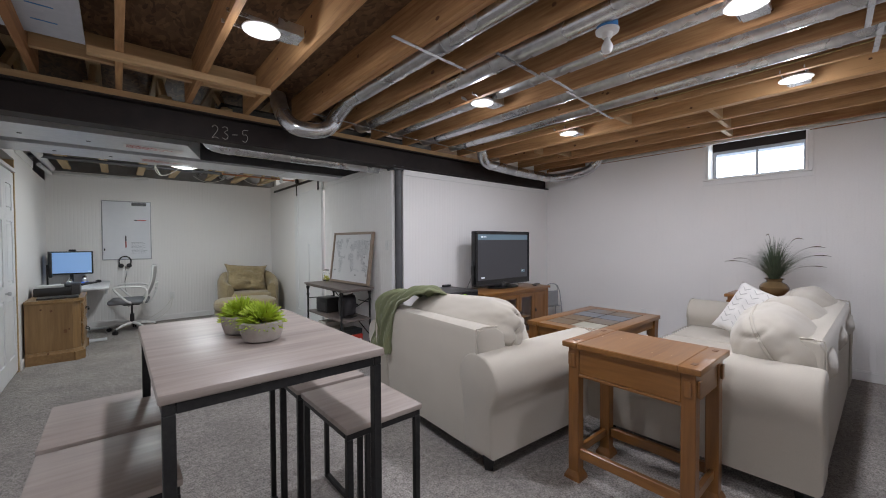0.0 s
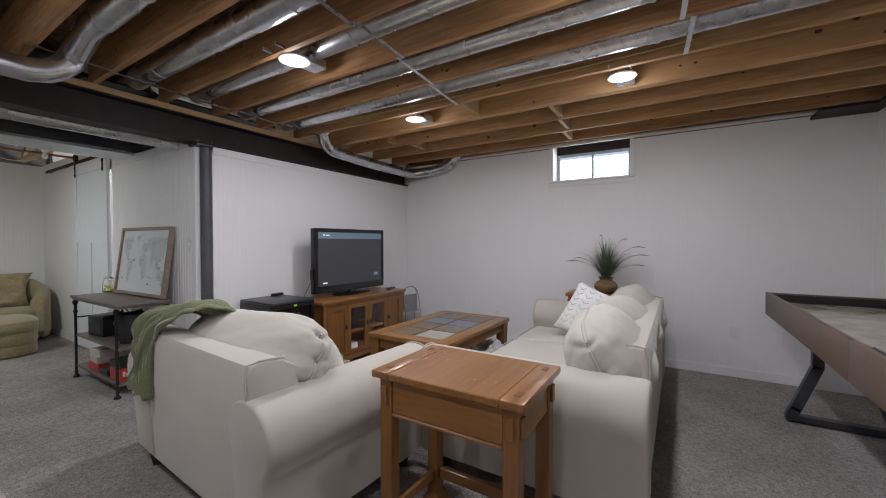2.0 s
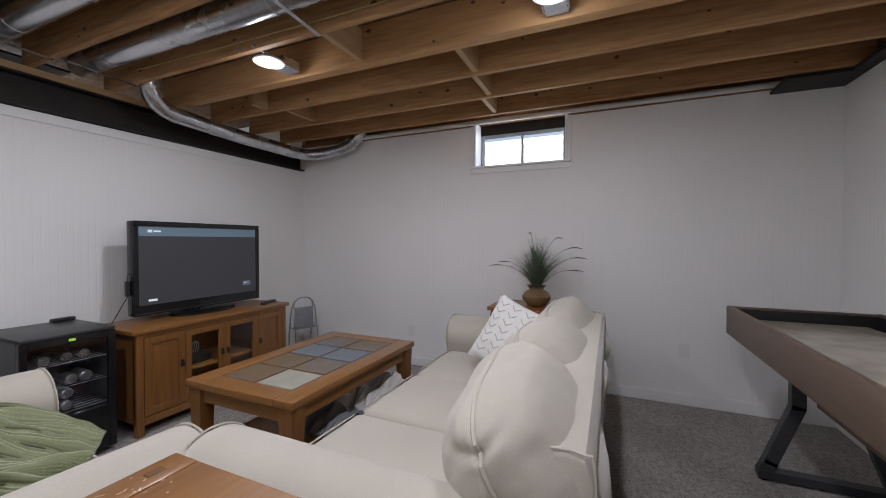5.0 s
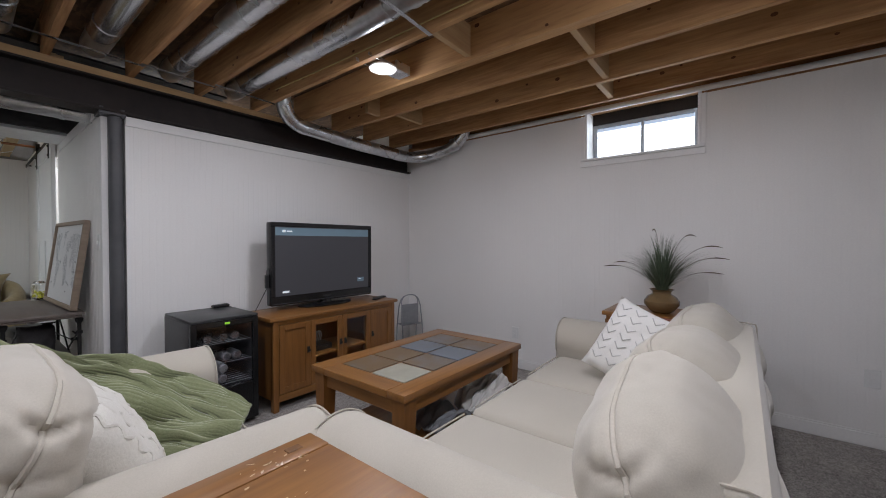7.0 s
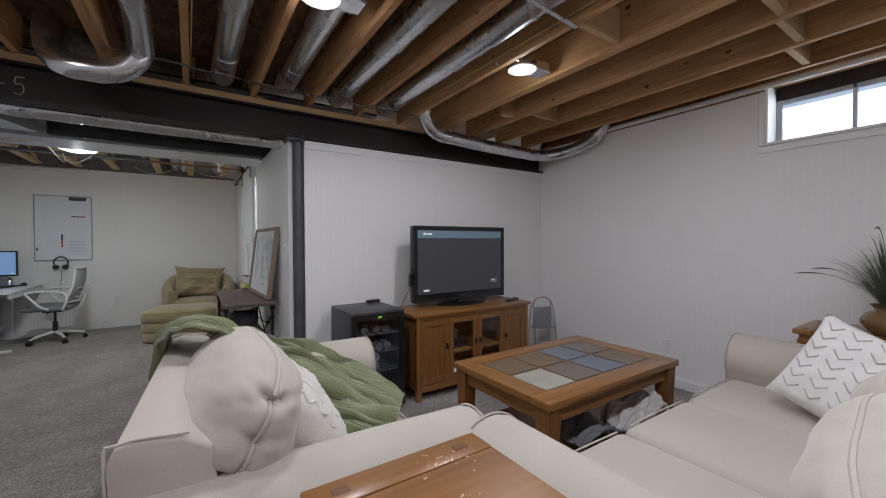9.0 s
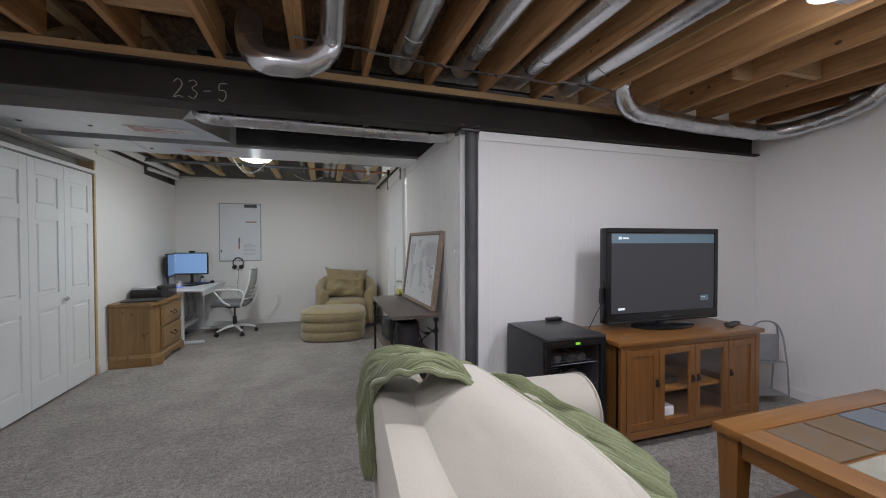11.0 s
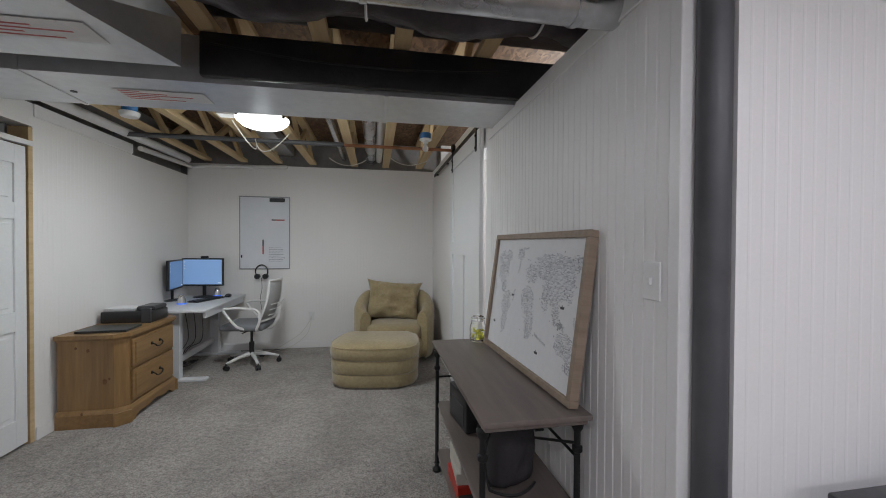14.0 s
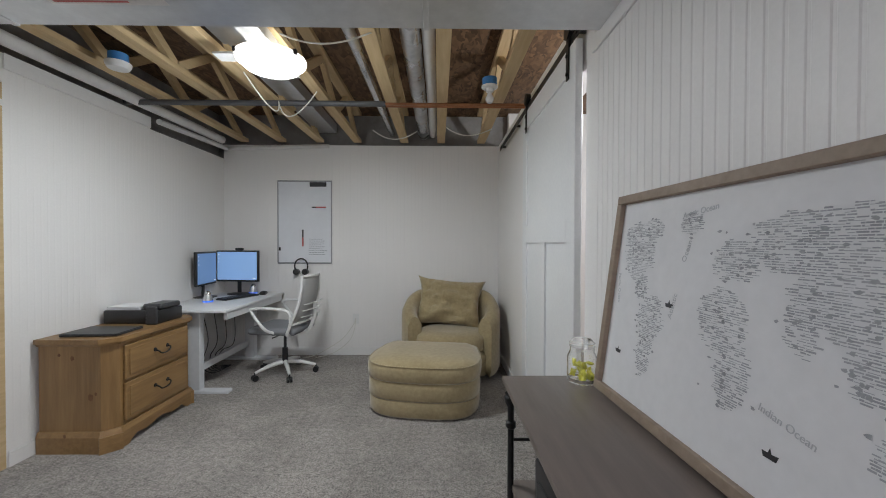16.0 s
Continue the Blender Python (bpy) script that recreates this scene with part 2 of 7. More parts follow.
def puff(bm, sx, sy, sz, m=None, n=14, e=0.45, wrinkle=0.0, seed=0.0, corner=0.0):
    """A stuffed cushion: sx by sy, sz thick, with thin edges and drawn-out corners."""
    top, bot = {}, {}
    for i in range(n + 1):
        for j in range(n + 1):
            u, v = -1 + 2 * i / n, -1 + 2 * j / n
            h = max(0.0, (1 - abs(u) ** 3.0) * (1 - abs(v) ** 3.0)) ** e
            k = 1 - (0.08 + corner) * (1 - v * v) * abs(u) ** 4
            k2 = 1 - (0.08 + corner) * (1 - u * u) * abs(v) ** 4
            w = wrinkle * noise.noise(Vector((u * 2.2 + seed, v * 2.2, seed))) + wrinkle * 0.5 * noise.noise(Vector((u * 6 + seed, v * 6, seed)))
            for side, store in ((1, top), (-1, bot)):
                if side == -1 and (i in (0, n) or j in (0, n)):
                    store[i, j] = top[i, j]
                    continue
                store[i, j] = bm.verts.new((u * sx / 2 * k, v * sy / 2 * k2, side * (h * sz / 2 + w * h)))
    vs = set(top.values()) | set(bot.values())
    for i in range(n):
        for j in range(n):
            bm.faces.new((top[i, j], top[i + 1, j], top[i + 1, j + 1], top[i, j + 1]))
            bm.faces.new((bot[i, j], bot[i, j + 1], bot[i + 1, j + 1], bot[i + 1, j]))
    if m is not None:
        bmesh.ops.transform(bm, matrix=m, verts=list(vs))
    return bm


def mesh_of(name, bm, material, soft=35):
    bmesh.ops.recalc_face_normals(bm, faces=bm.faces)
    me = bpy.data.meshes.new(name)
    bm.to_mesh(me)
    bm.free()
    me.materials.append(material)
    if soft:
        me.polygons.foreach_set("use_smooth", [True] * len(me.polygons))
        me.set_sharp_from_angle(angle=radians(soft))
    return me


def part(name, bm, material, parent, label="", soft=35):
    ob = new(name, mesh_of(name, bm, material, soft))
    ob.parent = parent
    if label:
        tagged(ob, label=label)
    return ob


def thing(name, label, category, at=(0, 0, 0), rz=0.0, group=""):
    ob = new(name)
    ob.empty_display_size = 0.1
    ob.matrix_world = pose(*at, 0, 0, rz)
    return tagged(ob, label=label, category=category, group=group)


def solid(name, bm, material, label, category, at=(0, 0, 0), rz=0.0, group="", soft=35):
    """A thing of one mesh."""
    ob = new(name, mesh_of(name, bm, material, soft))
    ob.matrix_world = pose(*at, 0, 0, rz)
    return tagged(ob, label=label, category=category, group=group)


def struct(name, bm, material, label="", soft=0):
    ob = new(name, mesh_of(name, bm, material, soft))
    return tagged(ob, label=label, kind="structure")


# ---- structure ----
XW, YT, YR, XL, YB, XO = 5.31, 3.60, -1.315, -0.79, 8.10, 2.37
TOP = 2.43


def beaded(bm, axis, plane, side, a0, a1, z0, z1, thick=0.12, step=0.0415, depth=0.003, width=0.006):
    """A slab of beadboard: grooves in the face at plane, the back at plane - side * thick."""
    line = [(a0, 0.0)]
    a = a0 + step
    while a < a1 - step * 0.4:
        line += [(a - width, 0.0), (a - width * 0.5, depth), (a + width * 0.5, depth), (a + width, 0.0)]
        a += step
    line += [(a1, 0.0), (a1, thick), (a0, thick)]

    def at(a, d, z):
        p = plane - side * d
        return (p, a, z) if axis == "x" else (a, p, z)

    lo = [bm.verts.new(at(a, d, z0)) for a, d in line]
    hi = [bm.verts.new(at(a, d, z1)) for a, d in line]
    k = len(line)
    for i in range(k):
        bm.faces.new((lo[i], lo[(i + 1) % k], hi[(i + 1) % k], hi[i]))
    bm.faces.new(lo[::-1])
    bm.faces.new(hi)
    return bm


floor_bm = bm_new()
box(floor_bm, XL - 0.2, XW + 0.2, YR - 0.2, YB + 0.2, -0.1, 0.0)
struct("floor", floor_bm, CARPET, "speckled grey-beige cut-pile carpet over the whole floor")

W0, W1, WZ0, WZ1 = 0.55, 1.385, 2.04, 2.47
bm = bm_new()
beaded(bm, "x", XW, -1, YR - 0.12, W0 - 0.02, 0, TOP, 0.26, depth=0.0005)
beaded(bm, "x", XW, -1, W1 + 0.02, YT, 0, TOP, 0.26, depth=0.0005)
beaded(bm, "x", XW, -1, W0 - 0.02, W1 + 0.02, 0, WZ0 - 0.02, 0.26, depth=0.0005)
struct("wall_east", bm, PAINT, "white painted beadboard wall with a small high window")
bm = bm_new()
box(bm, XW + 0.06, XW + 0.26, YR, W0 - 0.02, TOP, 2.75)
box(bm, XW + 0.06, XW + 0.26, W1 + 0.02, YB, TOP, 2.75)
box(bm, XW + 0.06, XW + 0.26, W0 - 0.02, W1 + 0.02, WZ1 + 0.01, 2.75)
box(bm, XW - 0.01, XW + 0.06, W1 + 0.03, YT, TOP, TOP + 0.04)
box(bm, XW - 0.01, XW + 0.06, YR, W0 - 0.03, TOP, TOP + 0.04)
box(bm, XL, XW, YR - 0.1, YR - 0.02, 2.49, 2.66)
struct("rim_board", bm, LUMBER, "rough timber rim board above the wall")
bm = bm_new()
box(bm, XW - 0.30, XW, YR + 0.001, YR + 0.42, TOP - 0.035, TOP - 0.011, 0.003, 1)
box(bm, XL, XW - 0.301, YR + 0.001, YR + 0.09, TOP - 0.035, TOP - 0.011, 0.003, 1)
struct("corner_soffit", bm, STEEL, "dark board at the ceiling along the wall")
bm = bm_new()
beaded(bm, "y", YT, -1, XO + 0.115, XW, 0, 2.15, 0.12, depth=0.0006)
struct("wall_north", bm, PAINT, "white painted beadboard wall behind the television")
bm = bm_new()
beaded(bm, "y", YR, 1, XL, XW, 0, 2.49, 0.12, depth=0.0006)
struct("wall_south", bm, PAINT, "white painted beadboard wall")
OY0, OY1 = 5.485, 6.30
bm = bm_new()
beaded(bm, "x", XO, -1, YT + 0.10, OY0 - 0.09, 0, 2.22, 0.11, depth=0.0022, step=0.047, width=0.007)
beaded(bm, "x", XO, -1, OY1, YB, 0, 2.43, 0.11, depth=0.0008)
box(bm, XO, XO + 0.11, OY0 - 0.09, OY0, 0, 2.30)
box(bm, XO, XO + 0.11, OY0, OY1, 2.12, 2.43)
struct("wall_office_east", bm, PAINT, "white painted beadboard wall with a doorway")
bm = bm_new()
beaded(bm, "y", YB, -1, XL, XO, 0, 2.42, 0.12, depth=0.0007)
struct("wall_office_north", bm, PAINT, "white painted beadboard wall of the office corner")
DY0, DY1, DZ = 4.02, 5.84, 2.06
bm = bm_new()
beaded(bm, "x", XL, 1, DY1 + 0.035, 6.98, 0, 2.36, 0.12, depth=0.0007)
beaded(bm, "x", XL, 1, 6.98, YB, 0, 2.26, 0.12, depth=0.0007)
beaded(bm, "x", XL, 1, YR, DY0 - 0.035, 0, 2.36, 0.12, depth=0.0007)
box(bm, XL - 0.12, XL, DY0 - 0.035, DY1 + 0.035, DZ + 0.14, 2.36)
struct("wall_west", bm, PAINT, "white painted beadboard wall with a closet")
bm = bm_new()
box(bm, XL - 0.14, XL - 0.13, YR - 0.124, YB + 0.124, 0, 2.9)
box(bm, XL - 0.14, XW + 0.3, YB + 0.125, YB + 0.14, 0, 2.9)
box(bm, XL - 0.14, XW + 0.3, YR - 0.14, YR - 0.125, 0, 2.9)
struct("foundation_wall", bm, mat("concrete", (0.32, 0.31, 0.30), (0.24, 0.23, 0.22), rough=0.9, scale=12), "grey concrete foundation behind the panelling")
# utility room behind the barn door
bm = bm_new()
box(bm, XW, XW + 0.12, YT + 0.001, YB, 0, 2.9)
box(bm, XO + 0.11, XW, YB, YB + 0.12, 0, 2.9)
struct("wall_utility", bm, PAINT, "plain white wall of the room behind the sliding door")

bm = bm_new()
box(bm, XL - 0.2, XW + 0.3, YR - 0.2, 3.66, 2.655, 2.68)
box(bm, XL - 0.2, XW + 0.3, 3.66, YB + 0.2, 2.80, 2.83)
box(bm, XL - 0.2, XW + 0.3, 3.64, 3.66, 2.655, 2.83)
struct("ceiling", bm, OSB, "bare oriented-strand subfloor above open joists")
joists = tagged(new("joist_framing"), label="exposed brown timber joists", kind="structure")
for jx in (-0.385, 0.03, 0.445, 0.86, 1.272, 1.685, 2.108, 2.512, 2.932, 3.36, 3.765, 4.185, 4.60, 5.0):
    w = 0.019
    bm = bm_new()
    box(bm, jx - w, jx + w, YR, 3.62, 2.42, 2.655, 0.002, 1)
    if jx in (1.272, 3.765):
        box(bm, jx + w + 0.001, jx + 3 * w, YR, 3.62, 2.421, 2.655, 0.002, 1)
    part("joist", bm, LUMBER, joists, soft=0)
random.seed(17)
bm = bm_new()
for jx in (0.445, 0.86, 1.272, 1.685, 2.108, 2.512, 2.932, 3.36, 3.765, 4.185, 4.60, 5.0):
    for k in range(9):
        y, z, r = random.uniform(-1.0, 3.4), random.uniform(2.45, 2.62), random.uniform(0.006, 0.014)
        bm.faces.new([bm.verts.new((jx - 0.0196, y + 1.5 * r * math.cos(q) * random.uniform(0.8, 1.1), z + r * math.sin(q))) for q in [s * 0.785 for s in range(8)]])
knots = part("knots", bm, mat("joist_knot", (0.10, 0.04, 0.015), (0.16, 0.07, 0.028), rough=0.7), joists, "dark knots in the timber", soft=0)
tagged(knots, kind="stuff")
bm = bm_new()
box(bm, XL, XW, 3.565, 3.715, 2.372, 2.418, 0.003, 1)
box(bm, -0.11, 0.85, 2.865, 2.91, 2.375, 2.419, 0.003, 1)
for a, b, y in ((3.80, 4.165, 1.0), (4.205, 4.58, 1.03), (4.62, 4.98, 1.10), (3.385, 3.745, 1.62), (4.02, 4.165, 2.9), (4.205, 4.58, 2.75)):
    box(bm, a, b, y - 0.019, y + 0.019, 2.43 if y < 1.3 else 2.44, 2.63, 0.002, 1)
for a, b in ((0.05, 0.425), (0.465, 0.84), (-0.365, 0.01)):
    box(bm, a, b, 3.2, 3.24, 2.46, 2.62, 0.002, 1)
struct("blocking", bm, LUMBERX, "timber plate on the beam and blocking between joists")
# office floor trusses
TRUSS_X = (-0.55, -0.12, 0.31, 0.74, 1.28, 1.70, 2.16)
trusses = tagged(new("truss_framing"), label="pale timber open-web floor trusses", kind="structure")
for jx in TRUSS_X:
    bm = bm_new()
    box(bm, jx - 0.044, jx + 0.044, 3.72, YB, 2.45, 2.488, 0.002, 1)
    box(bm, jx - 0.044, jx + 0.044, 3.72, YB, 2.76, 2.80, 0.002, 1)
    y = 3.8
    up = True
    while y < YB - 0.45:
        a, b = Vector((jx, y, 2.488 if up else 2.76)), Vector((jx, y + 0.42, 2.76 if up else 2.488))
        d = b - a
        mm = Matrix.Translation(a) @ d.to_track_quat("Y", "Z").to_matrix().to_4x4()
        box(bm, -0.019, 0.019, 0, d.length, -0.03, 0.03, m=mm)
        y += 0.42
        up = not up
    part("truss", bm, PALE, trusses, soft=0)

# steel beam with its chalk mark
bm = bm_new()
box(bm, XL - 0.1, XW - 0.005, 3.56, 3.72, 2.155, 2.170, 0.002, 1)
box(bm, XL - 0.1, XW - 0.005, 3.632, 3.642, 2.170, 2.358)
box(bm, XL - 0.1, XW - 0.005, 3.56, 3.72, 2.358, 2.372, 0.002, 1)
beam = struct("steel_beam", bm, STEEL, "dark rusty steel I-beam across the ceiling")
CHALK = mat("chalk", (0.55, 0.52, 0.48), (0.30, 0.28, 0.26), rough=0.9, scale=120)
bm = bm_new()
STROKES = {"2": [(0, .8), (.25, 1), (.5, .8), (.4, .5), (0, 0), (.3, .08), (.55, 0)], "3": [(0, .9), (.3, 1), (.5, .8), (.2, .55), (.5, .3), (.3, 0), (0, .1)],
           "-": [(0, .45), (.45, .5)], "5": [(.55, 1), (.12, .95), (.08, .6), (.4, .6), (.5, .3), (.3, 0), (0, .1)]}
cx = 0.61
for ch in "23-5":
    line = [(cx + u * 0.085, 3.6295, 2.195 + v * 0.105) for u, v in STROKES[ch]]
    tube(bm, smooth(line, 4), 0.0027, 5)
    cx += 0.075
chalk = part("chalk_mark", bm, CHALK, beam, "handwritten chalk number 23-5")
bm = bm_new()
tube(bm, [(2.438, 3.625, 0), (2.438, 3.625, 2.135)], 0.041, 24)
box(bm, 2.345, 2.485, 3.565, 3.715, 2.137, 2.154, 0.002, 1)
for dx in (-0.055, 0.055):
    tube(bm, [(2.415 + dx, 3.585, 2.125), (2.415 + dx, 3.585, 2.185)], 0.011, 6)
struct("steel_post", bm, POSTG, "grey primed round steel column", soft=35)
bm = bm_new()
box(bm, XO - 0.003, XO + 0.055, YT + 0.055, YT + 0.0985, 0, 2.15, 0.003, 1)
box(bm, XO - 0.012, XO - 0.001, YT + 0.11, OY0 - 0.09, 2.145, 2.22, 0.003, 1)
box(bm, XO + 0.116, XW, YT - 0.012, YT - 0.001, 2.085, 2.15, 0.003, 1)
box(bm, XL + 0.001, XL + 0.013, DY1 + 0.04, 6.975, 2.27, 2.36, 0.003, 1)
struct("trim", bm, TRIM, "white painted trim boards")


def base_run(bm, x0, x1, y0, y1):
    box(bm, x0, x1, y0, y1, 0, 0.085, 0.003, 1)
    box(bm, x0 + (0.004 if x1 - x0 < 0.03 else 0), x1 - (0.004 if x1 - x0 < 0.03 else 0), y0 + (0.004 if y1 - y0 < 0.03 else 0), y1 - (0.004 if y1 - y0 < 0.03 else 0), 0.0851, 0.097, 0.002, 1)


bm = bm_new()
base_run(bm, XW - 0.015, XW - 0.001, YR + 0.016, YT - 0.016)
base_run(bm, XO + 0.12, XW - 0.001, YT - 0.015, YT - 0.001)
base_run(bm, XL + 0.001, XW - 0.001, YR + 0.001, YR + 0.015)
base_run(bm, XO - 0.015, XO - 0.001, YT + 0.11, OY0 - 0.09)
base_run(bm, XO - 0.015, XO - 0.001, OY1 + 0.4, YB - 0.001)
base_run(bm, XL + 0.016, XO - 0.016, YB - 0.015, YB - 0.001)
base_run(bm, XL + 0.001, XL + 0.015, DY1 + 0.04, YB - 0.001)
struct("baseboard", bm, TRIM, "white painted baseboard")

# window
win = tagged(new("window_1"), label="small high basement window with white frame and two panes", kind="structure")
bm = bm_new()
box(bm, XW - 0.012, XW + 0.20, W0 - 0.02, W0, WZ0, WZ1)
box(bm, XW - 0.012, XW + 0.20, W1, W1 + 0.02, WZ0, WZ1)
box(bm, XW - 0.03, XW + 0.20, W0 - 0.05, W1 + 0.05, WZ0 - 0.02, WZ0, 0.003, 1)
box(bm, XW - 0.014, XW - 0.001, W0 - 0.055, W1 + 0.055, WZ0 - 0.07, WZ0 - 0.021, 0.003, 1)
box(bm, XW - 0.014, XW - 0.001, W0 - 0.055, W0 - 0.021, WZ0, WZ1 - 0.04, 0.003, 1)
box(bm, XW - 0.014, XW - 0.001, W1 + 0.021, W1 + 0.055, WZ0, WZ1 - 0.04, 0.003, 1)
part("casing", bm, TRIM, win)
bm = bm_new()
WM = (W0 + W1) / 2
for a, b in ((W0, W0 + 0.035), (W1 - 0.035, W1), (WM - 0.012, WM + 0.012)):
    box(bm, XW + 0.17, XW + 0.20, a, b, WZ0, WZ1 - 0.09, 0.003, 1)
box(bm, XW + 0.17, XW + 0.20, W0 + 0.035, W1 - 0.035, WZ0, WZ0 + 0.035, 0.003, 1)
box(bm, XW + 0.17, XW + 0.20, W0 + 0.035, W1 - 0.035, WZ1 - 0.12, WZ1 - 0.09, 0.003, 1)
part("window_frame", bm, mat("window_vinyl", (0.42, 0.44, 0.48), (0.36, 0.38, 0.42), rough=0.4), win)
bm = bm_new()
box(bm, XW + 0.165, XW + 0.20, W0, W1, WZ1 - 0.09, WZ1 + 0.01)
part("header", bm, STEEL, win)
for a, b in ((W0 + 0.035, WM - 0.012), (WM + 0.012, W1 - 0.035)):
    bm = bm_new()
    box(bm, XW + 0.183, XW + 0.187, a, b, WZ0 + 0.035, WZ1 - 0.12)
    pane = part("pane", bm, GLASS, win)
    pane.visible_shadow = False
bm = bm_new()
box(bm, XW + 0.9, XW + 0.92, -0.8, 2.8, 1.3, 3.6)
struct("backdrop", bm, emit("daylight_backdrop", (0.68, 0.81, 1.0), 0.6), "bright overcast daylight outside")
bm = bm_new()
pts = [(XW + 0.27 + 0.5 * math.sin(math.pi * k / 24), WM - 0.62 * math.cos(math.pi * k / 24)) for k in range(25)]
for z in range(10):
    z0 = 1.72 + z * 0.055
    for (xa, ya), (xb, yb) in zip(pts, pts[1:]):
        q = [bm.verts.new(v) for v in ((xa, ya, z0), (xb, yb, z0), (xb + 0.012, yb, z0 + 0.0275), (xa + 0.012, ya, z0 + 0.0275))]
        bm.faces.new(q)
        q2 = [bm.verts.new(v) for v in ((xa + 0.012, ya, z0 + 0.0275), (xb + 0.012, yb, z0 + 0.0275), (xb, yb, z0 + 0.055), (xa, ya, z0 + 0.055))]
        bm.faces.new(q2)
struct("window_well", bm, GALV, "corrugated steel window well")

# closet bifold doors
bm = bm_new()
box(bm, XL - 0.12, XL + 0.002, DY1, DY1 + 0.034, 0, DZ + 0.13)
box(bm, XL - 0.12, XL + 0.002, DY0 - 0.034, DY0, 0, DZ + 0.13)
struct("door_frame", bm, PALE, "bare timber jamb of the closet")
bm = bm_new()
box(bm, XL - 0.03, XL + 0.012, DY0 - 0.034, DY1 + 0.034, DZ, DZ + 0.035, 0.002, 1)
struct("door_head", bm, TRIM, "white head rail over the closet doors")
LEAF = (DY1 - DY0 - 0.02) / 4


def bifold_leaf(y0, knob):
    d = tagged(new("door_1"), label="white six-panel bifold closet door, closed", kind="structure")
    bm = bm_new()
    a, b = y0 + 0.002, y0 + LEAF - 0.002
    x0, x1 = XL - 0.036, XL - 0.004
    st = 0.085
    zs = [(0.02, 0.20), (0.80, 0.93), (1.55, 1.66), (1.92, DZ - 0.012)]
    ya, yb, yc, yd = a, a + st, b - st, b
    box(bm, x0, x1, ya, yb, 0.02, DZ - 0.012, 0.002, 1)
    box(bm, x0, x1, yc, yd, 0.02, DZ - 0.012, 0.002, 1)
    for z0, z1 in zs:
        box(bm, x0, x1, yb, yc, z0, z1)
    part("leaf_frame", bm, DOORWHITE, d)
    for (p0, p1), (q0, q1) in zip(zs, zs[1:]):
        bm = bm_new()
        box(bm, x0 + 0.006, x1 - 0.012, yb, yc, p1, q0)
        box(bm, x0 + 0.01, x1 - 0.003, yb + 0.028, yc - 0.028, p1 + 0.028, q0 - 0.028, 0.008, 1)
        part("panel", bm, DOORWHITE, d)
    if knob:
        bm = bm_new()
        tube(bm, [(x1, b - 0.03, 0.86), (x1 + 0.012, b - 0.03, 0.86), (x1 + 0.02, b - 0.03, 0.86), (x1 + 0.034, b - 0.03, 0.86), (x1 + 0.04, b - 0.03, 0.86)], [0.008, 0.008, 0.018, 0.018, 0.008], 14)
        part("door_handle", bm, GALV, d, "round chrome knob")


for k in range(4):
    bifold_leaf(DY0 + 0.01 + k * LEAF, k == 2)

# ---- ceiling fixtures ----


def recessed_light(x, y):
    t = thing("recessed_light", "round white recessed ceiling light, lit, with a galvanised housing", "ceiling light", (x, y, LAMP_Z), group="recessed ceiling lights")
    bm = bm_new()
    lathe(bm, [(0.062, 0.0), (0.088, 0.0), (0.092, 0.004), (0.088, 0.01), (0.062, 0.012)], seg=28)
    part("trim_ring", bm, WHITEP, t)
    bm = bm_new()
    lathe(bm, [(0.0, -0.004), (0.06, -0.002), (0.062, 0.004), (0.0, 0.006)], seg=28)
    d = part("diffuser", bm, GLOW, t, "glowing white diffuser")
    bm = bm_new()
    box(bm, 0.07, 0.20, -0.055, 0.055, 0.012, 0.075, 0.003, 1)
    box(bm, -0.17, 0.17, -0.062, -0.056, 0.012, 0.03)
    box(bm, -0.17, 0.17, 0.056, 0.062, 0.012, 0.03)
    part("housing", bm, GALV, t, "galvanised junction box")
    return t


rl = recessed_light(*LAMPS[0])
for lx, ly in LAMPS[1:]:
    copy_thing(rl, pose(lx, ly, LAMP_Z))

t = thing("dome_light", "shallow white glass dome ceiling light, lit", "ceiling light", (DOME[0], DOME[1], 2.315))
bm = bm_new()
lathe(bm, [(0.0, -0.025), (0.08, -0.02), (0.15, 0.0), (0.19, 0.035), (0.196, 0.055), (0.19, 0.06), (0.0, 0.06)], seg=40)
part("shade", bm, DOMEGLOW, t, "glowing frosted glass shade")
bm = bm_new()
box(bm, -0.32, -0.1, -0.05, 0.05, 0.062, 0.075, 0.003, 1)
box(bm, -0.06, 0.06, -0.3, 0.3, 0.0755, 0.134)
part("mount", bm, WHITEP, t)
for dx, dy in ((-0.1, 0.16), (0.17, -0.09), (-0.15, -0.12)):
    bm = bm_new()
    box(bm, dx - 0.012, dx + 0.012, dy - 0.012, dy + 0.012, 0.04, 0.068, 0.003, 1)
    part("clip", bm, BLACKM, t)


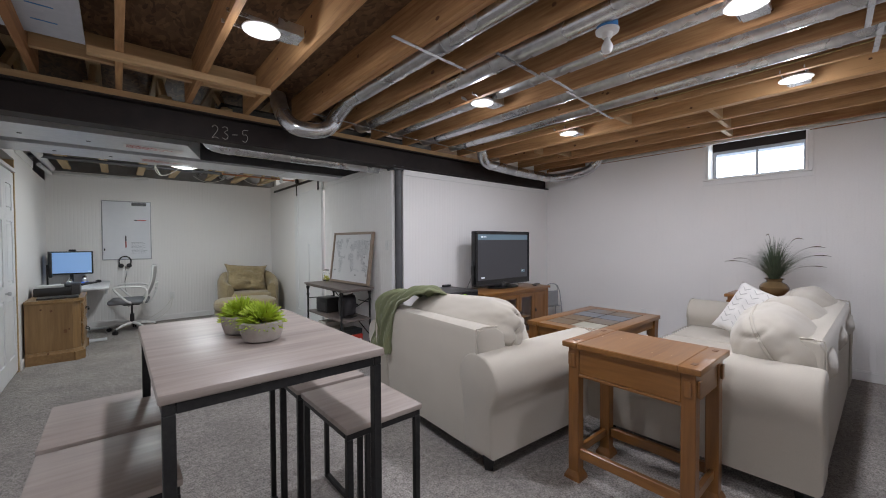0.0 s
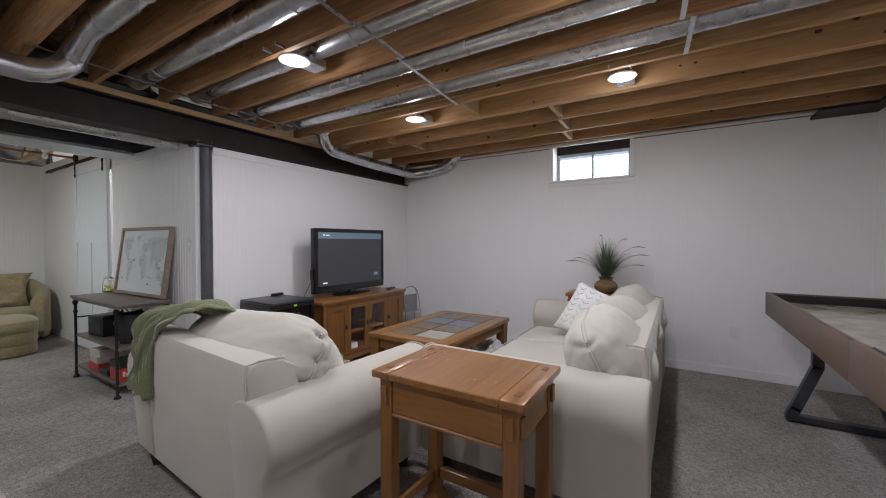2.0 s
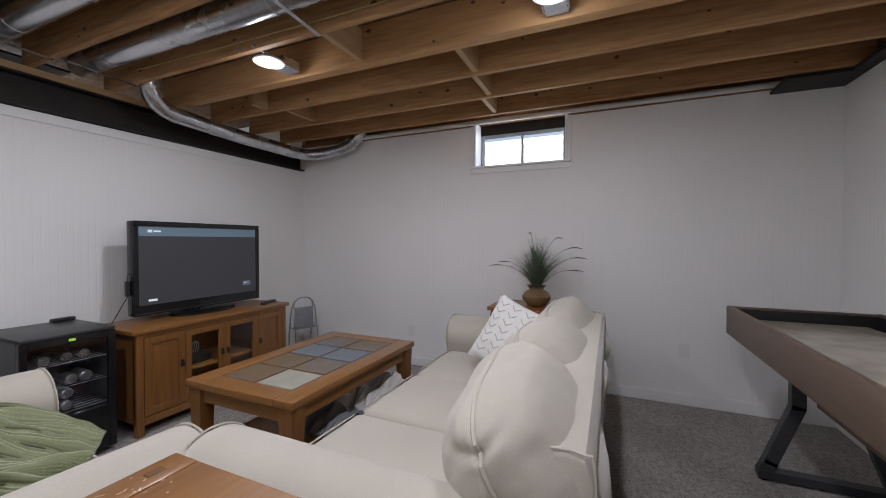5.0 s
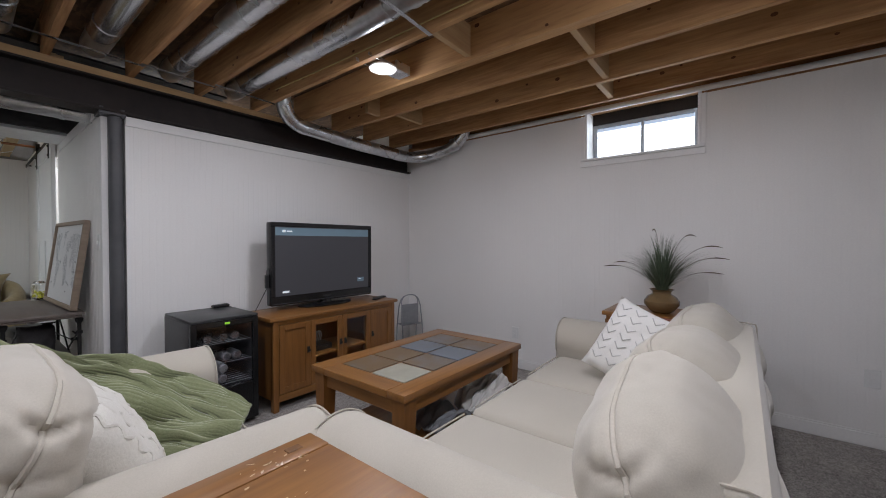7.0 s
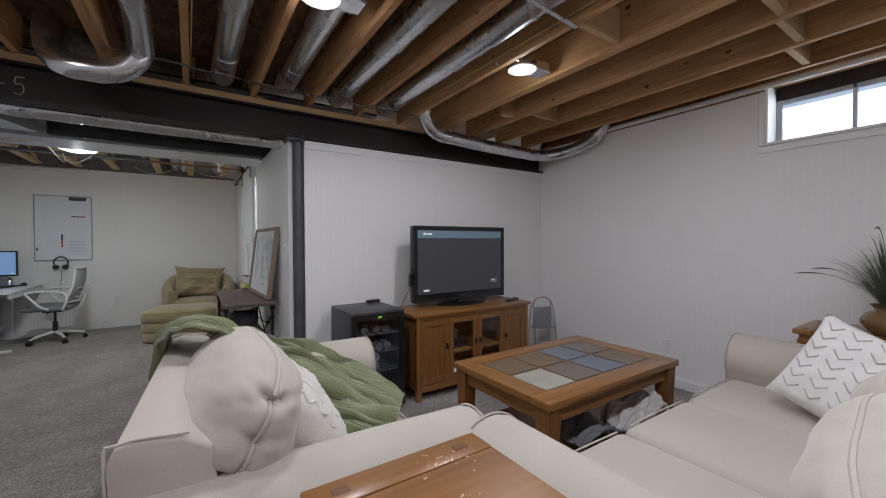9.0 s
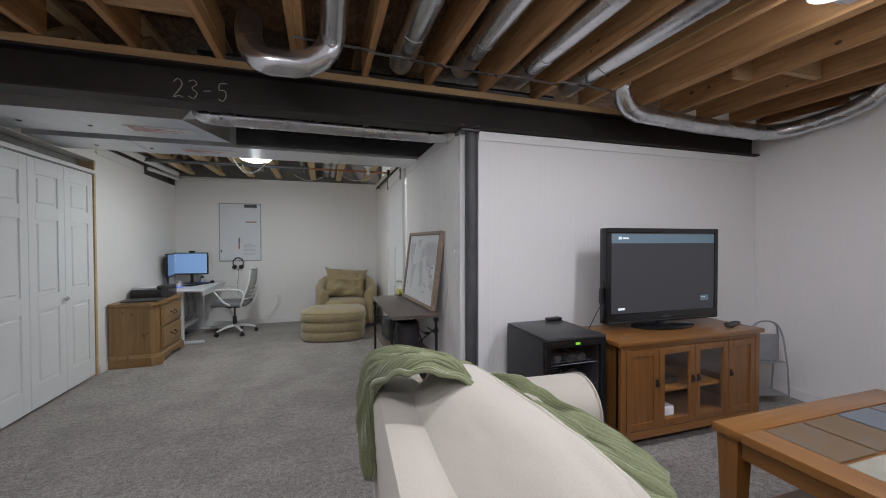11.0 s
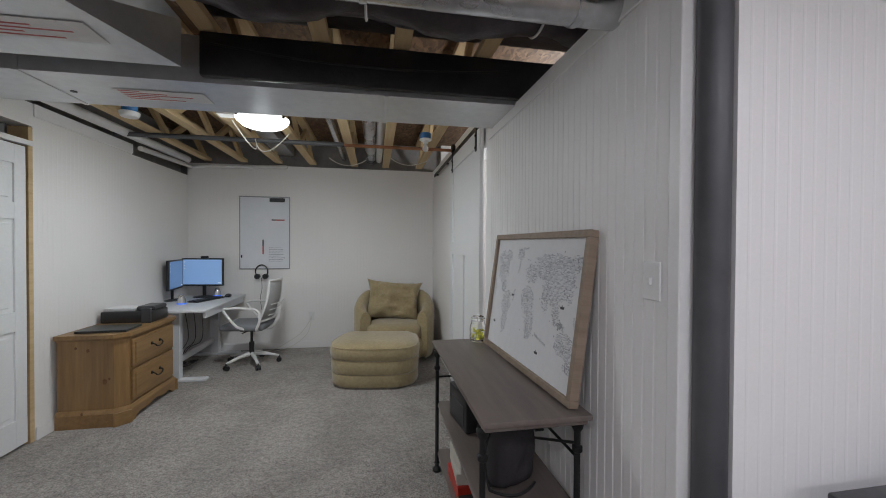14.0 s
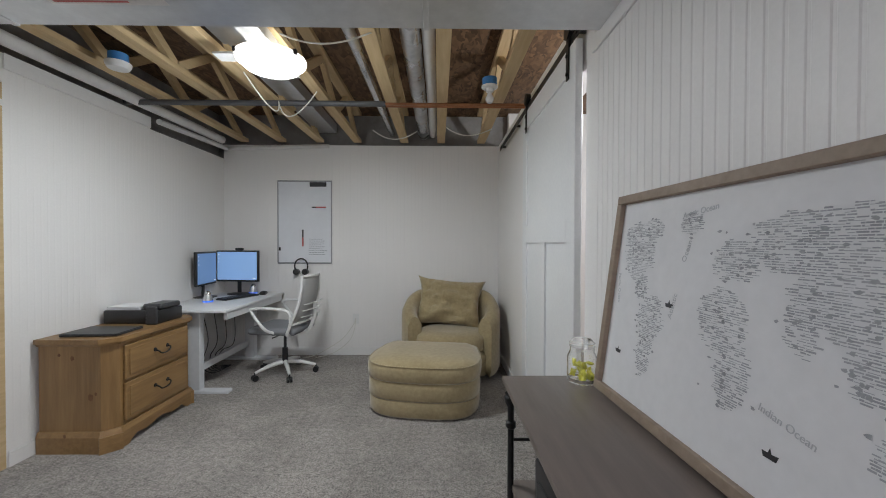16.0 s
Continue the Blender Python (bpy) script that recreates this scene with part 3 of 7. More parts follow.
def bulb_holder(x, y, z, detector=False):
    name = "smoke_detector" if detector else "bare_bulb_holder"
    t = thing(name, "round white smoke detector on a blue box" if detector else "porcelain lampholder with bare bulb on a blue box", "smoke detector" if detector else "ceiling light", (x, y, z))
    bm = bm_new()
    lathe(bm, [(0.05, 0.0), (0.052, 0.005), (0.052, 0.05), (0.045, 0.052)], seg=20)
    part("junction_box", bm, BLUEP, t, "blue plastic junction box")
    bm = bm_new()
    if detector:
        lathe(bm, [(0.02, -0.045), (0.055, -0.04), (0.066, -0.02), (0.068, -0.004), (0.06, -0.001)], seg=28)
    else:
        lathe(bm, [(0.022, -0.045), (0.026, -0.04), (0.03, -0.022), (0.056, -0.016), (0.058, -0.004), (0.05, -0.001)], seg=28)
    part("base", bm, WHITEP, t)
    if not detector:
        bm = bm_new()
        lathe(bm, [(0.002, -0.125), (0.018, -0.12), (0.029, -0.10), (0.028, -0.085), (0.017, -0.062), (0.014, -0.046)], seg=20)
        part("bulb", bm, mat("frosted_bulb", (0.78, 0.78, 0.78), rough=0.2), t, "unlit frosted bulb")


bulb_holder(1.95, 0.965, 2.425)
bulb_holder(-0.30, 6.07, 2.40, True)
bulb_holder(2.03, 6.37, 2.40)


def round_duct(pts, r, label, straps=()):
    t = thing("round_duct", label, "air duct", pts[0], group="round heating ducts")
    o = Vector(pts[0])
    bm = bm_new()
    tube(bm, [Vector(p) - o for p in pts], r, 20)
    part("pipe", bm, GALV, t)
    for s in straps:
        s = Vector(s) - o
        bm = bm_new()
        tube(bm, [s - Vector((0, 0.012, 0)), s + Vector((0, 0.012, 0))], r + 0.004, 20)
        part("joint_band", bm, GALV, t)


R = 0.072
LBL = "round galvanised duct between the joists"
for dx, dz in ((1.90, 2.505), (2.315, 2.53), (2.72, 2.505), (3.15, 2.505)):
    round_duct([(dx, 3.50, dz), (dx, 2.2, dz), (dx, 0.8, dz), (dx, YR, dz)], R, LBL, [(dx, 3.1, dz), (dx, 1.7, dz), (dx, 0.2, dz)])
U = [(1.05, 3.36, 2.56)] + bez((1.05, 3.32, 2.47), (1.07, 3.24, 2.29), (1.17, 3.20, 2.275), 4) + bez((1.29, 3.19, 2.275), (1.44, 3.18, 2.29), (1.475, 3.14, 2.43), 4) + [(1.48, 2.9, 2.505), (1.48, 1.0, 2.505), (1.48, YR, 2.505)]
round_duct(U, 0.066, "galvanised duct with a U-bend under a joist", [(1.48, 1.7, 2.505)])
E2 = [(3.44, 3.27, 2.60), (3.45, 3.28, 2.50)] + bez((3.46, 3.29, 2.44), (3.50, 3.33, 2.335), (3.68, 3.36, 2.315), 4) + [(4.3, 3.365, 2.29), (4.9, 3.34, 2.278)] + bez((5.0, 3.33, 2.278), (5.17, 3.28, 2.285), (5.18, 3.05, 2.31), 4) + bez((5.18, 2.95, 2.32), (5.18, 2.74, 2.34), (5.18, 2.66, 2.48), 4) + [(5.18, 2.62, 2.62)]
round_duct(E2, 0.062, "galvanised elbow duct running along the beam")
for sx0, sx1, sy in ((1.12, 1.70, 1.74), (1.68, 2.13, 1.50), (2.10, 2.53, 1.49), (2.50, 2.95, 1.55), (2.92, 3.38, 1.60), (1.28, 1.70, 3.2), (1.68, 2.12, 3.25), (2.1, 2.52, 3.28), (2.5, 2.94, 3.28), (2.92, 3.38, 3.26), (2.51, 2.94, 0.07), (2.93, 3.36, 0.05)):
    bm = bm_new()
    mm = Matrix.Translation(((sx0 + sx1) / 2, sy, 2.4165)) @ pose(0, 0, 0, 0, 0, 4)
    box(bm, -(sx1 - sx0) / 2, (sx1 - sx0) / 2, -0.012, 0.012, -0.0015, 0.0015, m=mm)
    solid("duct_strap", bm, GALV, "thin galvanised strap holding a duct", "strap", group="duct straps", soft=0)
bm = bm_new()
tube(bm, [(5.255, 2.9, 2.448), (5.255, 1.0, 2.452), (5.255, YR + 0.02, 2.448)], 0.022, 14)
solid("white_pipe", bm, PVC, "white plastic pipe along the window wall", "pipe")

# rectangular trunk ducts
def trunk(x0, x1, y0, y1, z0, z1, label, seams=(), taper=0.0):
    t = thing("trunk_duct", label, "air duct", (0, 0, 0))
    bm = bm_new()
    vs = [bm.verts.new(p) for p in ((x0, y0, z0), (x1, y0, z0), (x1 + taper, y1, z0), (x0, y1, z0), (x0, y0, z1), (x1 + taper, y0, z1), (x1 + taper, y1, z1), (x0, y1, z1))]
    for q in ((0, 1, 2, 3), (4, 5, 6, 7), (0, 1, 5, 4), (1, 2, 6, 5), (2, 3, 7, 6), (3, 0, 4, 7)):
        bm.faces.new([vs[i] for i in q])
    part("body", bm, GALVDUCT, t, soft=0)
    for sx in seams:
        bm = bm_new()
        box(bm, sx - 0.012, sx + 0.012, y0 - 0.006, y1 + 0.006, z0 - 0.006, z1, 0.002, 1)
        part("seam", bm, GALVDUCT, t, soft=0)
    return t


d1 = trunk(XL, 4.6, 4.87, 5.32, 2.205, 2.44, "wide galvanised trunk duct under the trusses", (-0.1, 1.62, 3.0))
d0 = trunk(XL, 0.50, 4.13, 4.70, 2.205, 2.42, "galvanised return duct beside the steel beam", (), 0.18)
PAPER = mat("sticker_paper", (0.78, 0.76, 0.74), (0.70, 0.68, 0.68), rough=0.5, scale=40)
RED = mat("red_print", (0.55, 0.12, 0.12), rough=0.5)
for d, sx, sy in ((d1, 0.42, 5.10), (d0, 0.28, 4.45)):
    bm = bm_new()
    box(bm, sx - 0.22, sx + 0.22, sy - 0.075, sy + 0.075, 2.2005, 2.2025)
    st = part("sticker", bm, PAPER, d, "white paper sticker with faded red print", soft=0)
    bm = bm_new()
    for k in range(5):
        box(bm, sx - 0.2, sx - 0.2 + 0.1 + 0.06 * ((k * 7) % 5), sy - 0.06 + k * 0.027, sy - 0.05 + k * 0.027, 2.1995, 2.2002)
    part("print", bm, RED, st, soft=0)
    for px in (sx - 0.45, sx - 0.85):
        bm = bm_new()
        lathe(bm, [(0.014, -0.004), (0.016, 0.0)], c=(px, sy + 0.02, 2.204), seg=14)
        part("plug", bm, BLACKP, d)
bm = bm_new()
tube(bm, bez((0.66, 4.05, 2.30), (0.62, 3.98, 2.21), (0.74, 3.95, 2.20), 4) + [(1.4, 3.95, 2.20), (2.2, 3.95, 2.20), (2.75, 3.95, 2.20)], 0.062, 20)
bd = thing("round_duct", "galvanised duct beside the steel beam", "air duct", group="round heating ducts")
part("pipe", bm, GALV, bd)
for x in (0.80, 1.52, 2.22):
    bm = bm_new()
    tube(bm, [(x - 0.012, 3.95, 2.20), (x + 0.012, 3.95, 2.20)], 0.066, 20)
    part("joint_band", bm, GALV, bd)
# black sheets added for the shade above and beside the trunk duct
DUCTSHADE = mat("duct_shade_black", (0.014, 0.014, 0.016), (0.035, 0.034, 0.036), rough=0.45, scale=9, bump=0.5, dist=0.02, big=3)
t = thing("duct_wrap", "black sheets standing for the shade above and beside the trunk duct", "insulation", (0, 0, 0))
bm = bm_new()
box(bm, 0.70, 3.2, 4.825, 4.866, 2.225, 2.445, 0.012, 2)
part("side_shade", bm, DUCTSHADE, t)
bm = bm_new()
box(bm, 0.70, 3.2, 3.74, 4.82, 2.515, 2.53)
part("top_shade", bm, DUCTSHADE, t, soft=0)
t = thing("flexible_duct", "dark insulated flexible duct sagging between straps", "air duct", (0.78, 4.34, 2.40))
bm = bm_new()
rings = []
for i in range(81):
    x = 2.2 * i / 80
    sag = 0.030 * math.cos(2 * math.pi * x / 0.74)
    ringv = []
    for k in range(20):
        a = 2 * math.pi * k / 20
        r = 0.098 + 0.018 * noise.noise(Vector((x * 9, math.cos(a) * 2, math.sin(a) * 2))) + 0.008 * noise.noise(Vector((x * 26, math.cos(a) * 5, math.sin(a) * 5)))
        ringv.append(bm.verts.new((x, r * 1.2 * math.cos(a), sag + r * math.sin(a))))
    rings.append(ringv)
for a, b in zip(rings, rings[1:]):
    for k in range(20):
        bm.faces.new((a[k], a[(k + 1) % 20], b[(k + 1) % 20], b[k]))
bm.faces.new(rings[0][::-1])
bm.faces.new(rings[-1])
part("sleeve", bm, mat("maroon_duct_sleeve", (0.020, 0.013, 0.016), (0.050, 0.036, 0.042), rough=0.4, scale=14, bump=0.6, dist=0.012, big=4), t, soft=70)
for x in (0.0, 0.74, 1.48, 2.19):
    bm = bm_new()
    tube(bm, [(x, 0.125 * math.cos(a), 0.03 + 0.108 * math.sin(a)) for a in [math.pi + math.pi * k / 14 for k in range(15)]], 0.006, 6)
    part("hanger_strap", bm, PVC, t, "pale perforated hanging strap")
bm = bm_new()
tube(bm, bez((0.75, 4.815, 2.38), (1.5, 4.80, 2.27), (2.3, 4.815, 2.37), 16), 0.006, 6)
solid("cable", bm, BLACKP, "black cable sagging along the trunk duct", "cable", group="ceiling cables")
# office pipes
bm = bm_new()
tube(bm, [(XL, 6.72, 2.395), (1.25, 6.72, 2.395)], 0.022, 14)
solid("steel_pipe", bm, POSTG, "dark steel gas pipe crossing under the trusses", "pipe")
bm = bm_new()
tube(bm, [(1.25, 6.72, 2.395), (XO, 6.72, 2.395)], 0.011, 10)
solid("copper_pipe", bm, COPPER, "copper water pipe under the trusses", "pipe", group="copper pipes")
bm = bm_new()
tube(bm, [(1.25, 6.78, 2.40), (XO, 6.78, 2.40)], 0.011, 10)
solid("copper_pipe", bm, COPPER, "copper water pipe under the trusses", "pipe", group="copper pipes")
for px, r, mt, lb in ((1.50, 0.062, GALV, "galvanised vent pipe between trusses"), (1.61, 0.04, PVC, "white plastic drain pipe between trusses"), (1.14, 0.035, GALV, "thin galvanised pipe between trusses")):
    bm = bm_new()
    tube(bm, [(px, 5.4, 2.55), (px, YB, 2.55)], r, 18)
    solid("ceiling_pipe", bm, mt, lb, "pipe")
bm = bm_new()
box(bm, 0.30, 0.50, 5.6, YB, 2.56, 2.66)
solid("flat_duct", bm, GALVDUCT, "flat galvanised duct between trusses", "air duct", soft=0)
bm = bm_new()
tube(bm, [(-0.70, 5.4, 2.40), (-0.70, 6.7, 2.41), (-0.70, 7.9, 2.42)], 0.04, 16)
solid("white_pipe", bm, PVC, "white plastic pipe along the panelled wall", "pipe")
bm = bm_new()
tube(bm, [(XL + 0.06, 7.0, 2.33), (XL + 0.07, YB - 0.06, 2.36), (XL + 0.15, YB - 0.04, 2.37), (0.42, YB - 0.04, 2.40)], 0.024, 14)
solid("drain_pipe", bm, PVC, "cream plastic pipe round the corner", "pipe")
CABLE = mat("white_cable", (0.72, 0.71, 0.66), (0.64, 0.62, 0.56), rough=0.5, scale=40)
YCABLE = mat("yellow_cable", (0.62, 0.50, 0.22), (0.52, 0.40, 0.16), rough=0.5, scale=40)
random.seed(5)
for k, (a, b, c) in enumerate((((0.35, 6.3, 2.45), (0.55, 6.45, 2.10), (0.42, 6.7, 2.40)), ((0.42, 6.7, 2.39), (0.46, 6.75, 2.16), (0.75, 6.6, 2.44)), ((1.0, 7.6, 2.45), (1.2, 7.7, 2.30), (1.45, 7.6, 2.44)), ((1.75, 7.5, 2.45), (1.95, 7.6, 2.33), (2.2, 7.5, 2.44)), ((0.8, 5.8, 2.44), (1.0, 5.9, 2.38), (1.3, 5.8, 2.45)))):
    bm = bm_new()
    tube(bm, bez(a, b, c, 14), 0.005, 6)
    solid("cable", bm, CABLE, "loose white electric cable hanging from the trusses", "cable", group="ceiling cables")
for a, b, c in (((1.295, 0.4, 2.47), (1.31, 1.6, 2.43), (1.295, 3.4, 2.47)), ((1.71, 0.2, 2.5), (1.73, 1.6, 2.44), (1.71, 3.4, 2.5)), ((0.88, 0.0, 2.5), (0.9, 1.6, 2.46), (0.88, 3.4, 2.5)), ((3.34, 0, 2.48), (3.32, 1.5, 2.44), (3.34, 3.2, 2.5))):
    bm = bm_new()
    tube(bm, bez(a, b, c, 14), 0.004, 6)
    solid("cable", bm, YCABLE, "thin yellowed cable stapled along a joist", "cable", group="ceiling cables")
bm = bm_new()
box(bm, -0.75, -0.12, 1.9, 3.1, 2.50, 2.52)
fb = solid("foam_board", bm, FOAM, "pale foam insulation board with blue print", "insulation", soft=0)
bm = bm_new()
for k in range(6):
    for j in range(3):
        box(bm, -0.72 + j * 0.2, -0.62 + j * 0.2, 2.0 + k * 0.18, 2.012 + k * 0.18, 2.4985, 2.4995)
tagged(part("print", bm, BLUEP, fb, soft=0), kind="stuff")

# ---- furniture materials ----
OAK = mat("oak_stain", (0.315, 0.142, 0.037), (0.18, 0.072, 0.017), rough=0.36, scale=14, stretch=(0.25, 3.2, 3.2), bump=0.08, dist=0.0015, coat=0.35, lo=0.3, hi=0.7)
OAKV = mat("oak_stain_upright", (0.28, 0.122, 0.032), (0.16, 0.062, 0.015), rough=0.38, scale=14, stretch=(3.2, 3.2, 0.25), bump=0.08, dist=0.0015, coat=0.3, lo=0.3, hi=0.7)
OAKY = mat("oak_stain_cross", (0.315, 0.142, 0.037), (0.18, 0.072, 0.017), rough=0.36, scale=14, stretch=(3.2, 0.25, 3.2), bump=0.08, dist=0.0015, coat=0.35, lo=0.3, hi=0.7)
PINE = mat("knotty_pine", (0.36, 0.215, 0.088), (0.19, 0.102, 0.036), rough=0.42, scale=10, stretch=(3, 3, 0.25), bump=0.08, coat=0.2, lo=0.3, hi=0.7)
PINEH = mat("knotty_pine_flat", (0.36, 0.215, 0.088), (0.19, 0.102, 0.036), rough=0.4, scale=10, stretch=(3, 0.25, 3), bump=0.08, coat=0.2, lo=0.3, hi=0.7)
KNOT = mat("pine_knot", (0.12, 0.05, 0.018), (0.2, 0.09, 0.03), rough=0.5, scale=60)
GREYWOOD = mat("grey_laminate", (0.43, 0.365, 0.325), (0.21, 0.175, 0.155), rough=0.40, scale=9, stretch=(3.2, 0.3, 3.2), bump=0.06, dist=0.001, lo=0.28, hi=0.72)
GREYWOODX = mat("grey_laminate_cross", (0.43, 0.365, 0.325), (0.21, 0.175, 0.155), rough=0.40, scale=9, stretch=(0.3, 3.2, 3.2), bump=0.06, dist=0.001, lo=0.28, hi=0.72)
DARKWOOD = mat("shelf_wood", (0.20, 0.165, 0.145), (0.125, 0.10, 0.09), rough=0.42, scale=9, stretch=(3.2, 0.3, 3.2), bump=0.12, dist=0.001, lo=0.3, hi=0.7)
LINEN = mat("cream_linen", (0.53, 0.485, 0.415), (0.46, 0.42, 0.355), rough=0.9, scale=260, bump=0.25, dist=0.0015, sheen=0.3, spec=0.2, big=3)
PIPING = mat("piping_cord", (0.55, 0.505, 0.435), (0.48, 0.44, 0.375), rough=0.9, scale=200, bump=0.2, spec=0.2)
CREAM = mat("cream_knit", (0.76, 0.73, 0.67), (0.66, 0.63, 0.57), rough=0.95, scale=120, bump=0.5, dist=0.004, sheen=0.3, spec=0.2)
WHITEC = mat("white_cotton", (0.78, 0.76, 0.73), (0.72, 0.70, 0.67), rough=0.9, scale=150, bump=0.3, dist=0.002, sheen=0.2, spec=0.2)
GREYLINE = mat("grey_stitch", (0.56, 0.54, 0.52), rough=0.9, scale=100)
RUST = mat("rust_cloth", (0.22, 0.07, 0.04), (0.16, 0.05, 0.03), rough=0.9, scale=120, bump=0.3)
SAGE = mat("sage_throw", (0.285, 0.305, 0.175), (0.195, 0.215, 0.112), rough=0.95, scale=110, bump=0.6, dist=0.004, sheen=0.4, spec=0.2)
SUEDE = mat("khaki_suede", (0.41, 0.33, 0.19), (0.29, 0.225, 0.12), rough=0.85, scale=35, bump=0.12, sheen=0.45, spec=0.2, big=4)
SLATEA = mat("slate_tile", (0.15, 0.17, 0.20), (0.16, 0.105, 0.058), rough=0.45, scale=9, bump=0.35, dist=0.003, rand=0.75, lo=0.3, hi=0.7, big=5)
CREAMTILE = mat("pale_slate_tile", (0.40, 0.385, 0.32), (0.29, 0.275, 0.22), rough=0.45, scale=9, bump=0.35, dist=0.003)
SCREEN = mat("dark_screen", (0.02, 0.021, 0.024), (0.024, 0.025, 0.028), rough=0.28, scale=5, bump=0.0)
GLOSSB = mat("gloss_black", (0.010, 0.010, 0.011), (0.014, 0.014, 0.015), rough=0.15, scale=20, bump=0.0)
DGREY = mat("dark_grey_steel", (0.055, 0.055, 0.058), (0.075, 0.075, 0.08), rough=0.4, metal=0.5, scale=40, bump=0.05)
ALU = mat("brushed_can", (0.62, 0.62, 0.63), (0.5, 0.5, 0.51), rough=0.28, metal=0.95, scale=30)
TAUPE = mat("taupe_laminate", (0.155, 0.105, 0.078), (0.125, 0.083, 0.06), rough=0.5, scale=18, stretch=(0.3, 3, 3), bump=0.05)
PLAYF = mat("playfield", (0.46, 0.41, 0.33), (0.30, 0.26, 0.20), rough=0.16, scale=4, bump=0.02, big=7, lo=0.4, hi=0.6)
GREYMET = mat("grey_tube", (0.40, 0.41, 0.43), (0.33, 0.34, 0.36), rough=0.4, metal=0.6, scale=30)
DESKW = mat("white_desk", (0.72, 0.73, 0.75), (0.66, 0.67, 0.69), rough=0.4, scale=30, bump=0.02)
MESHG = mat("grey_mesh", (0.48, 0.48, 0.48), (0.38, 0.38, 0.38), rough=0.8, scale=220, bump=0.4)
SEATG = mat("grey_seat", (0.24, 0.245, 0.26), (0.19, 0.195, 0.21), rough=0.9, scale=180, bump=0.3)
WHITEB = mat("whiteboard_face", (0.80, 0.82, 0.86), (0.76, 0.78, 0.82), rough=0.22, scale=12, bump=0.0)
MAPPAPER = mat("map_paper", (0.76, 0.76, 0.77), (0.71, 0.71, 0.72), rough=0.7, scale=30, bump=0.03)
MAPINK = mat("map_ink", (0.48, 0.49, 0.51), (0.30, 0.31, 0.33), rough=0.8, scale=14, bump=0.0)
FRAMEW = mat("ash_frame", (0.34, 0.26, 0.195), (0.235, 0.175, 0.13), rough=0.6, scale=12, stretch=(3, 0.3, 3), bump=0.2)
GRASSG = mat("grass_blade", (0.12, 0.155, 0.095), (0.05, 0.075, 0.045), rough=0.55, scale=20, bump=0.0, big=8)
STRAW = mat("dry_seed_head", (0.13, 0.095, 0.065), (0.08, 0.06, 0.04), rough=0.8, scale=40)
VASEM = mat("glazed_stoneware", (0.20, 0.125, 0.055), (0.12, 0.085, 0.045), rough=0.25, scale=8, bump=0.05, coat=0.4)
LIME = mat("lime_foliage", (0.46, 0.56, 0.05), (0.30, 0.42, 0.03), rough=0.6, scale=30, bump=0.0)
POTM = mat("grey_stone_pot", (0.42, 0.38, 0.35), (0.32, 0.29, 0.26), rough=0.7, scale=30, bump=0.3)
REDBOX = mat("red_card", (0.55, 0.045, 0.025), (0.45, 0.03, 0.02), rough=0.4, scale=20)
CARD = mat("pale_card", (0.55, 0.52, 0.46), (0.45, 0.42, 0.37), rough=0.6, scale=20)
YELLOW = mat("lemon_slice", (0.62, 0.56, 0.06), (0.42, 0.45, 0.04), rough=0.5, scale=40)
BLUEG = emit("screen_blue", (0.20, 0.34, 0.58), 0.55)
BLUE2 = emit("screen_blue_dim", (0.13, 0.23, 0.42), 0.45)
BARG = emit("screen_bar", (0.10, 0.15, 0.19), 0.5)
TXTG = emit("screen_text", (0.55, 0.6, 0.65), 0.8)
LEDG = emit("green_display", (0.35, 0.8, 0.05), 0.2)
TVDIM = emit("screen_backlit_black", (0.028, 0.028, 0.033), 0.8)


def prism(bm, prof, axis, d0, d1, rnd=0.02):
    """A closed outline (a, z) drawn along x or y, with softly rounded ends."""
    ca = sum(p[0] for p in prof) / len(prof)
    cz = sum(p[1] for p in prof) / len(prof)
    size = max(max(abs(p[0] - ca) for p in prof), max(abs(p[1] - cz) for p in prof))
    rows = []
    for k in range(9):
        if k < 4:
            a = math.pi / 2 * k / 4
            d, s = d0 + rnd * (1 - math.sin(a)), rnd * (1 - math.cos(math.pi / 2 - a))
            s = rnd * (1 - math.sin(a))
            d = d0 + rnd * (1 - math.cos(a))
        elif k == 4:
            d, s = (d0 + d1) / 2, 0.0
        else:
            a = math.pi / 2 * (k - 5) / 3
            s = rnd * (1 - math.cos(a))
            d = d1 - rnd * (1 - math.sin(a))
        f = 1 - s / size
        rows.append([bm.verts.new((ca + (p - ca) * f, d, cz + (z - cz) * f) if axis == "y" else (d, ca + (p - ca) * f, cz + (z - cz) * f)) for p, z in prof])
    n = len(prof)
    for a, b in zip(rows, rows[1:]):
        for i in range(n):
            bm.faces.new((a[i], a[(i + 1) % n], b[(i + 1) % n], b[i]))
    bm.faces.new(rows[0][::-1])
    bm.faces.new(rows[-1])
    return bm


def arm_profile(side):
    """A rolled sofa arm seen from the front; the roll hangs outward."""
    pts = [(0.0, 0.10), (0.0, 0.48)]
    for k in range(15):
        a = math.radians(200 - k * 235 / 14)
        pts.append((0.145 + 0.16 * math.cos(a), 0.545 + 0.155 * math.sin(a)))
    pts += [(0.235, 0.39), (0.225, 0.10)]
    return [(side * p, z) for p, z in pts]


def seam(bm, pts, r=0.0045):
    return tube(bm, smooth(pts, 4), r, 6)


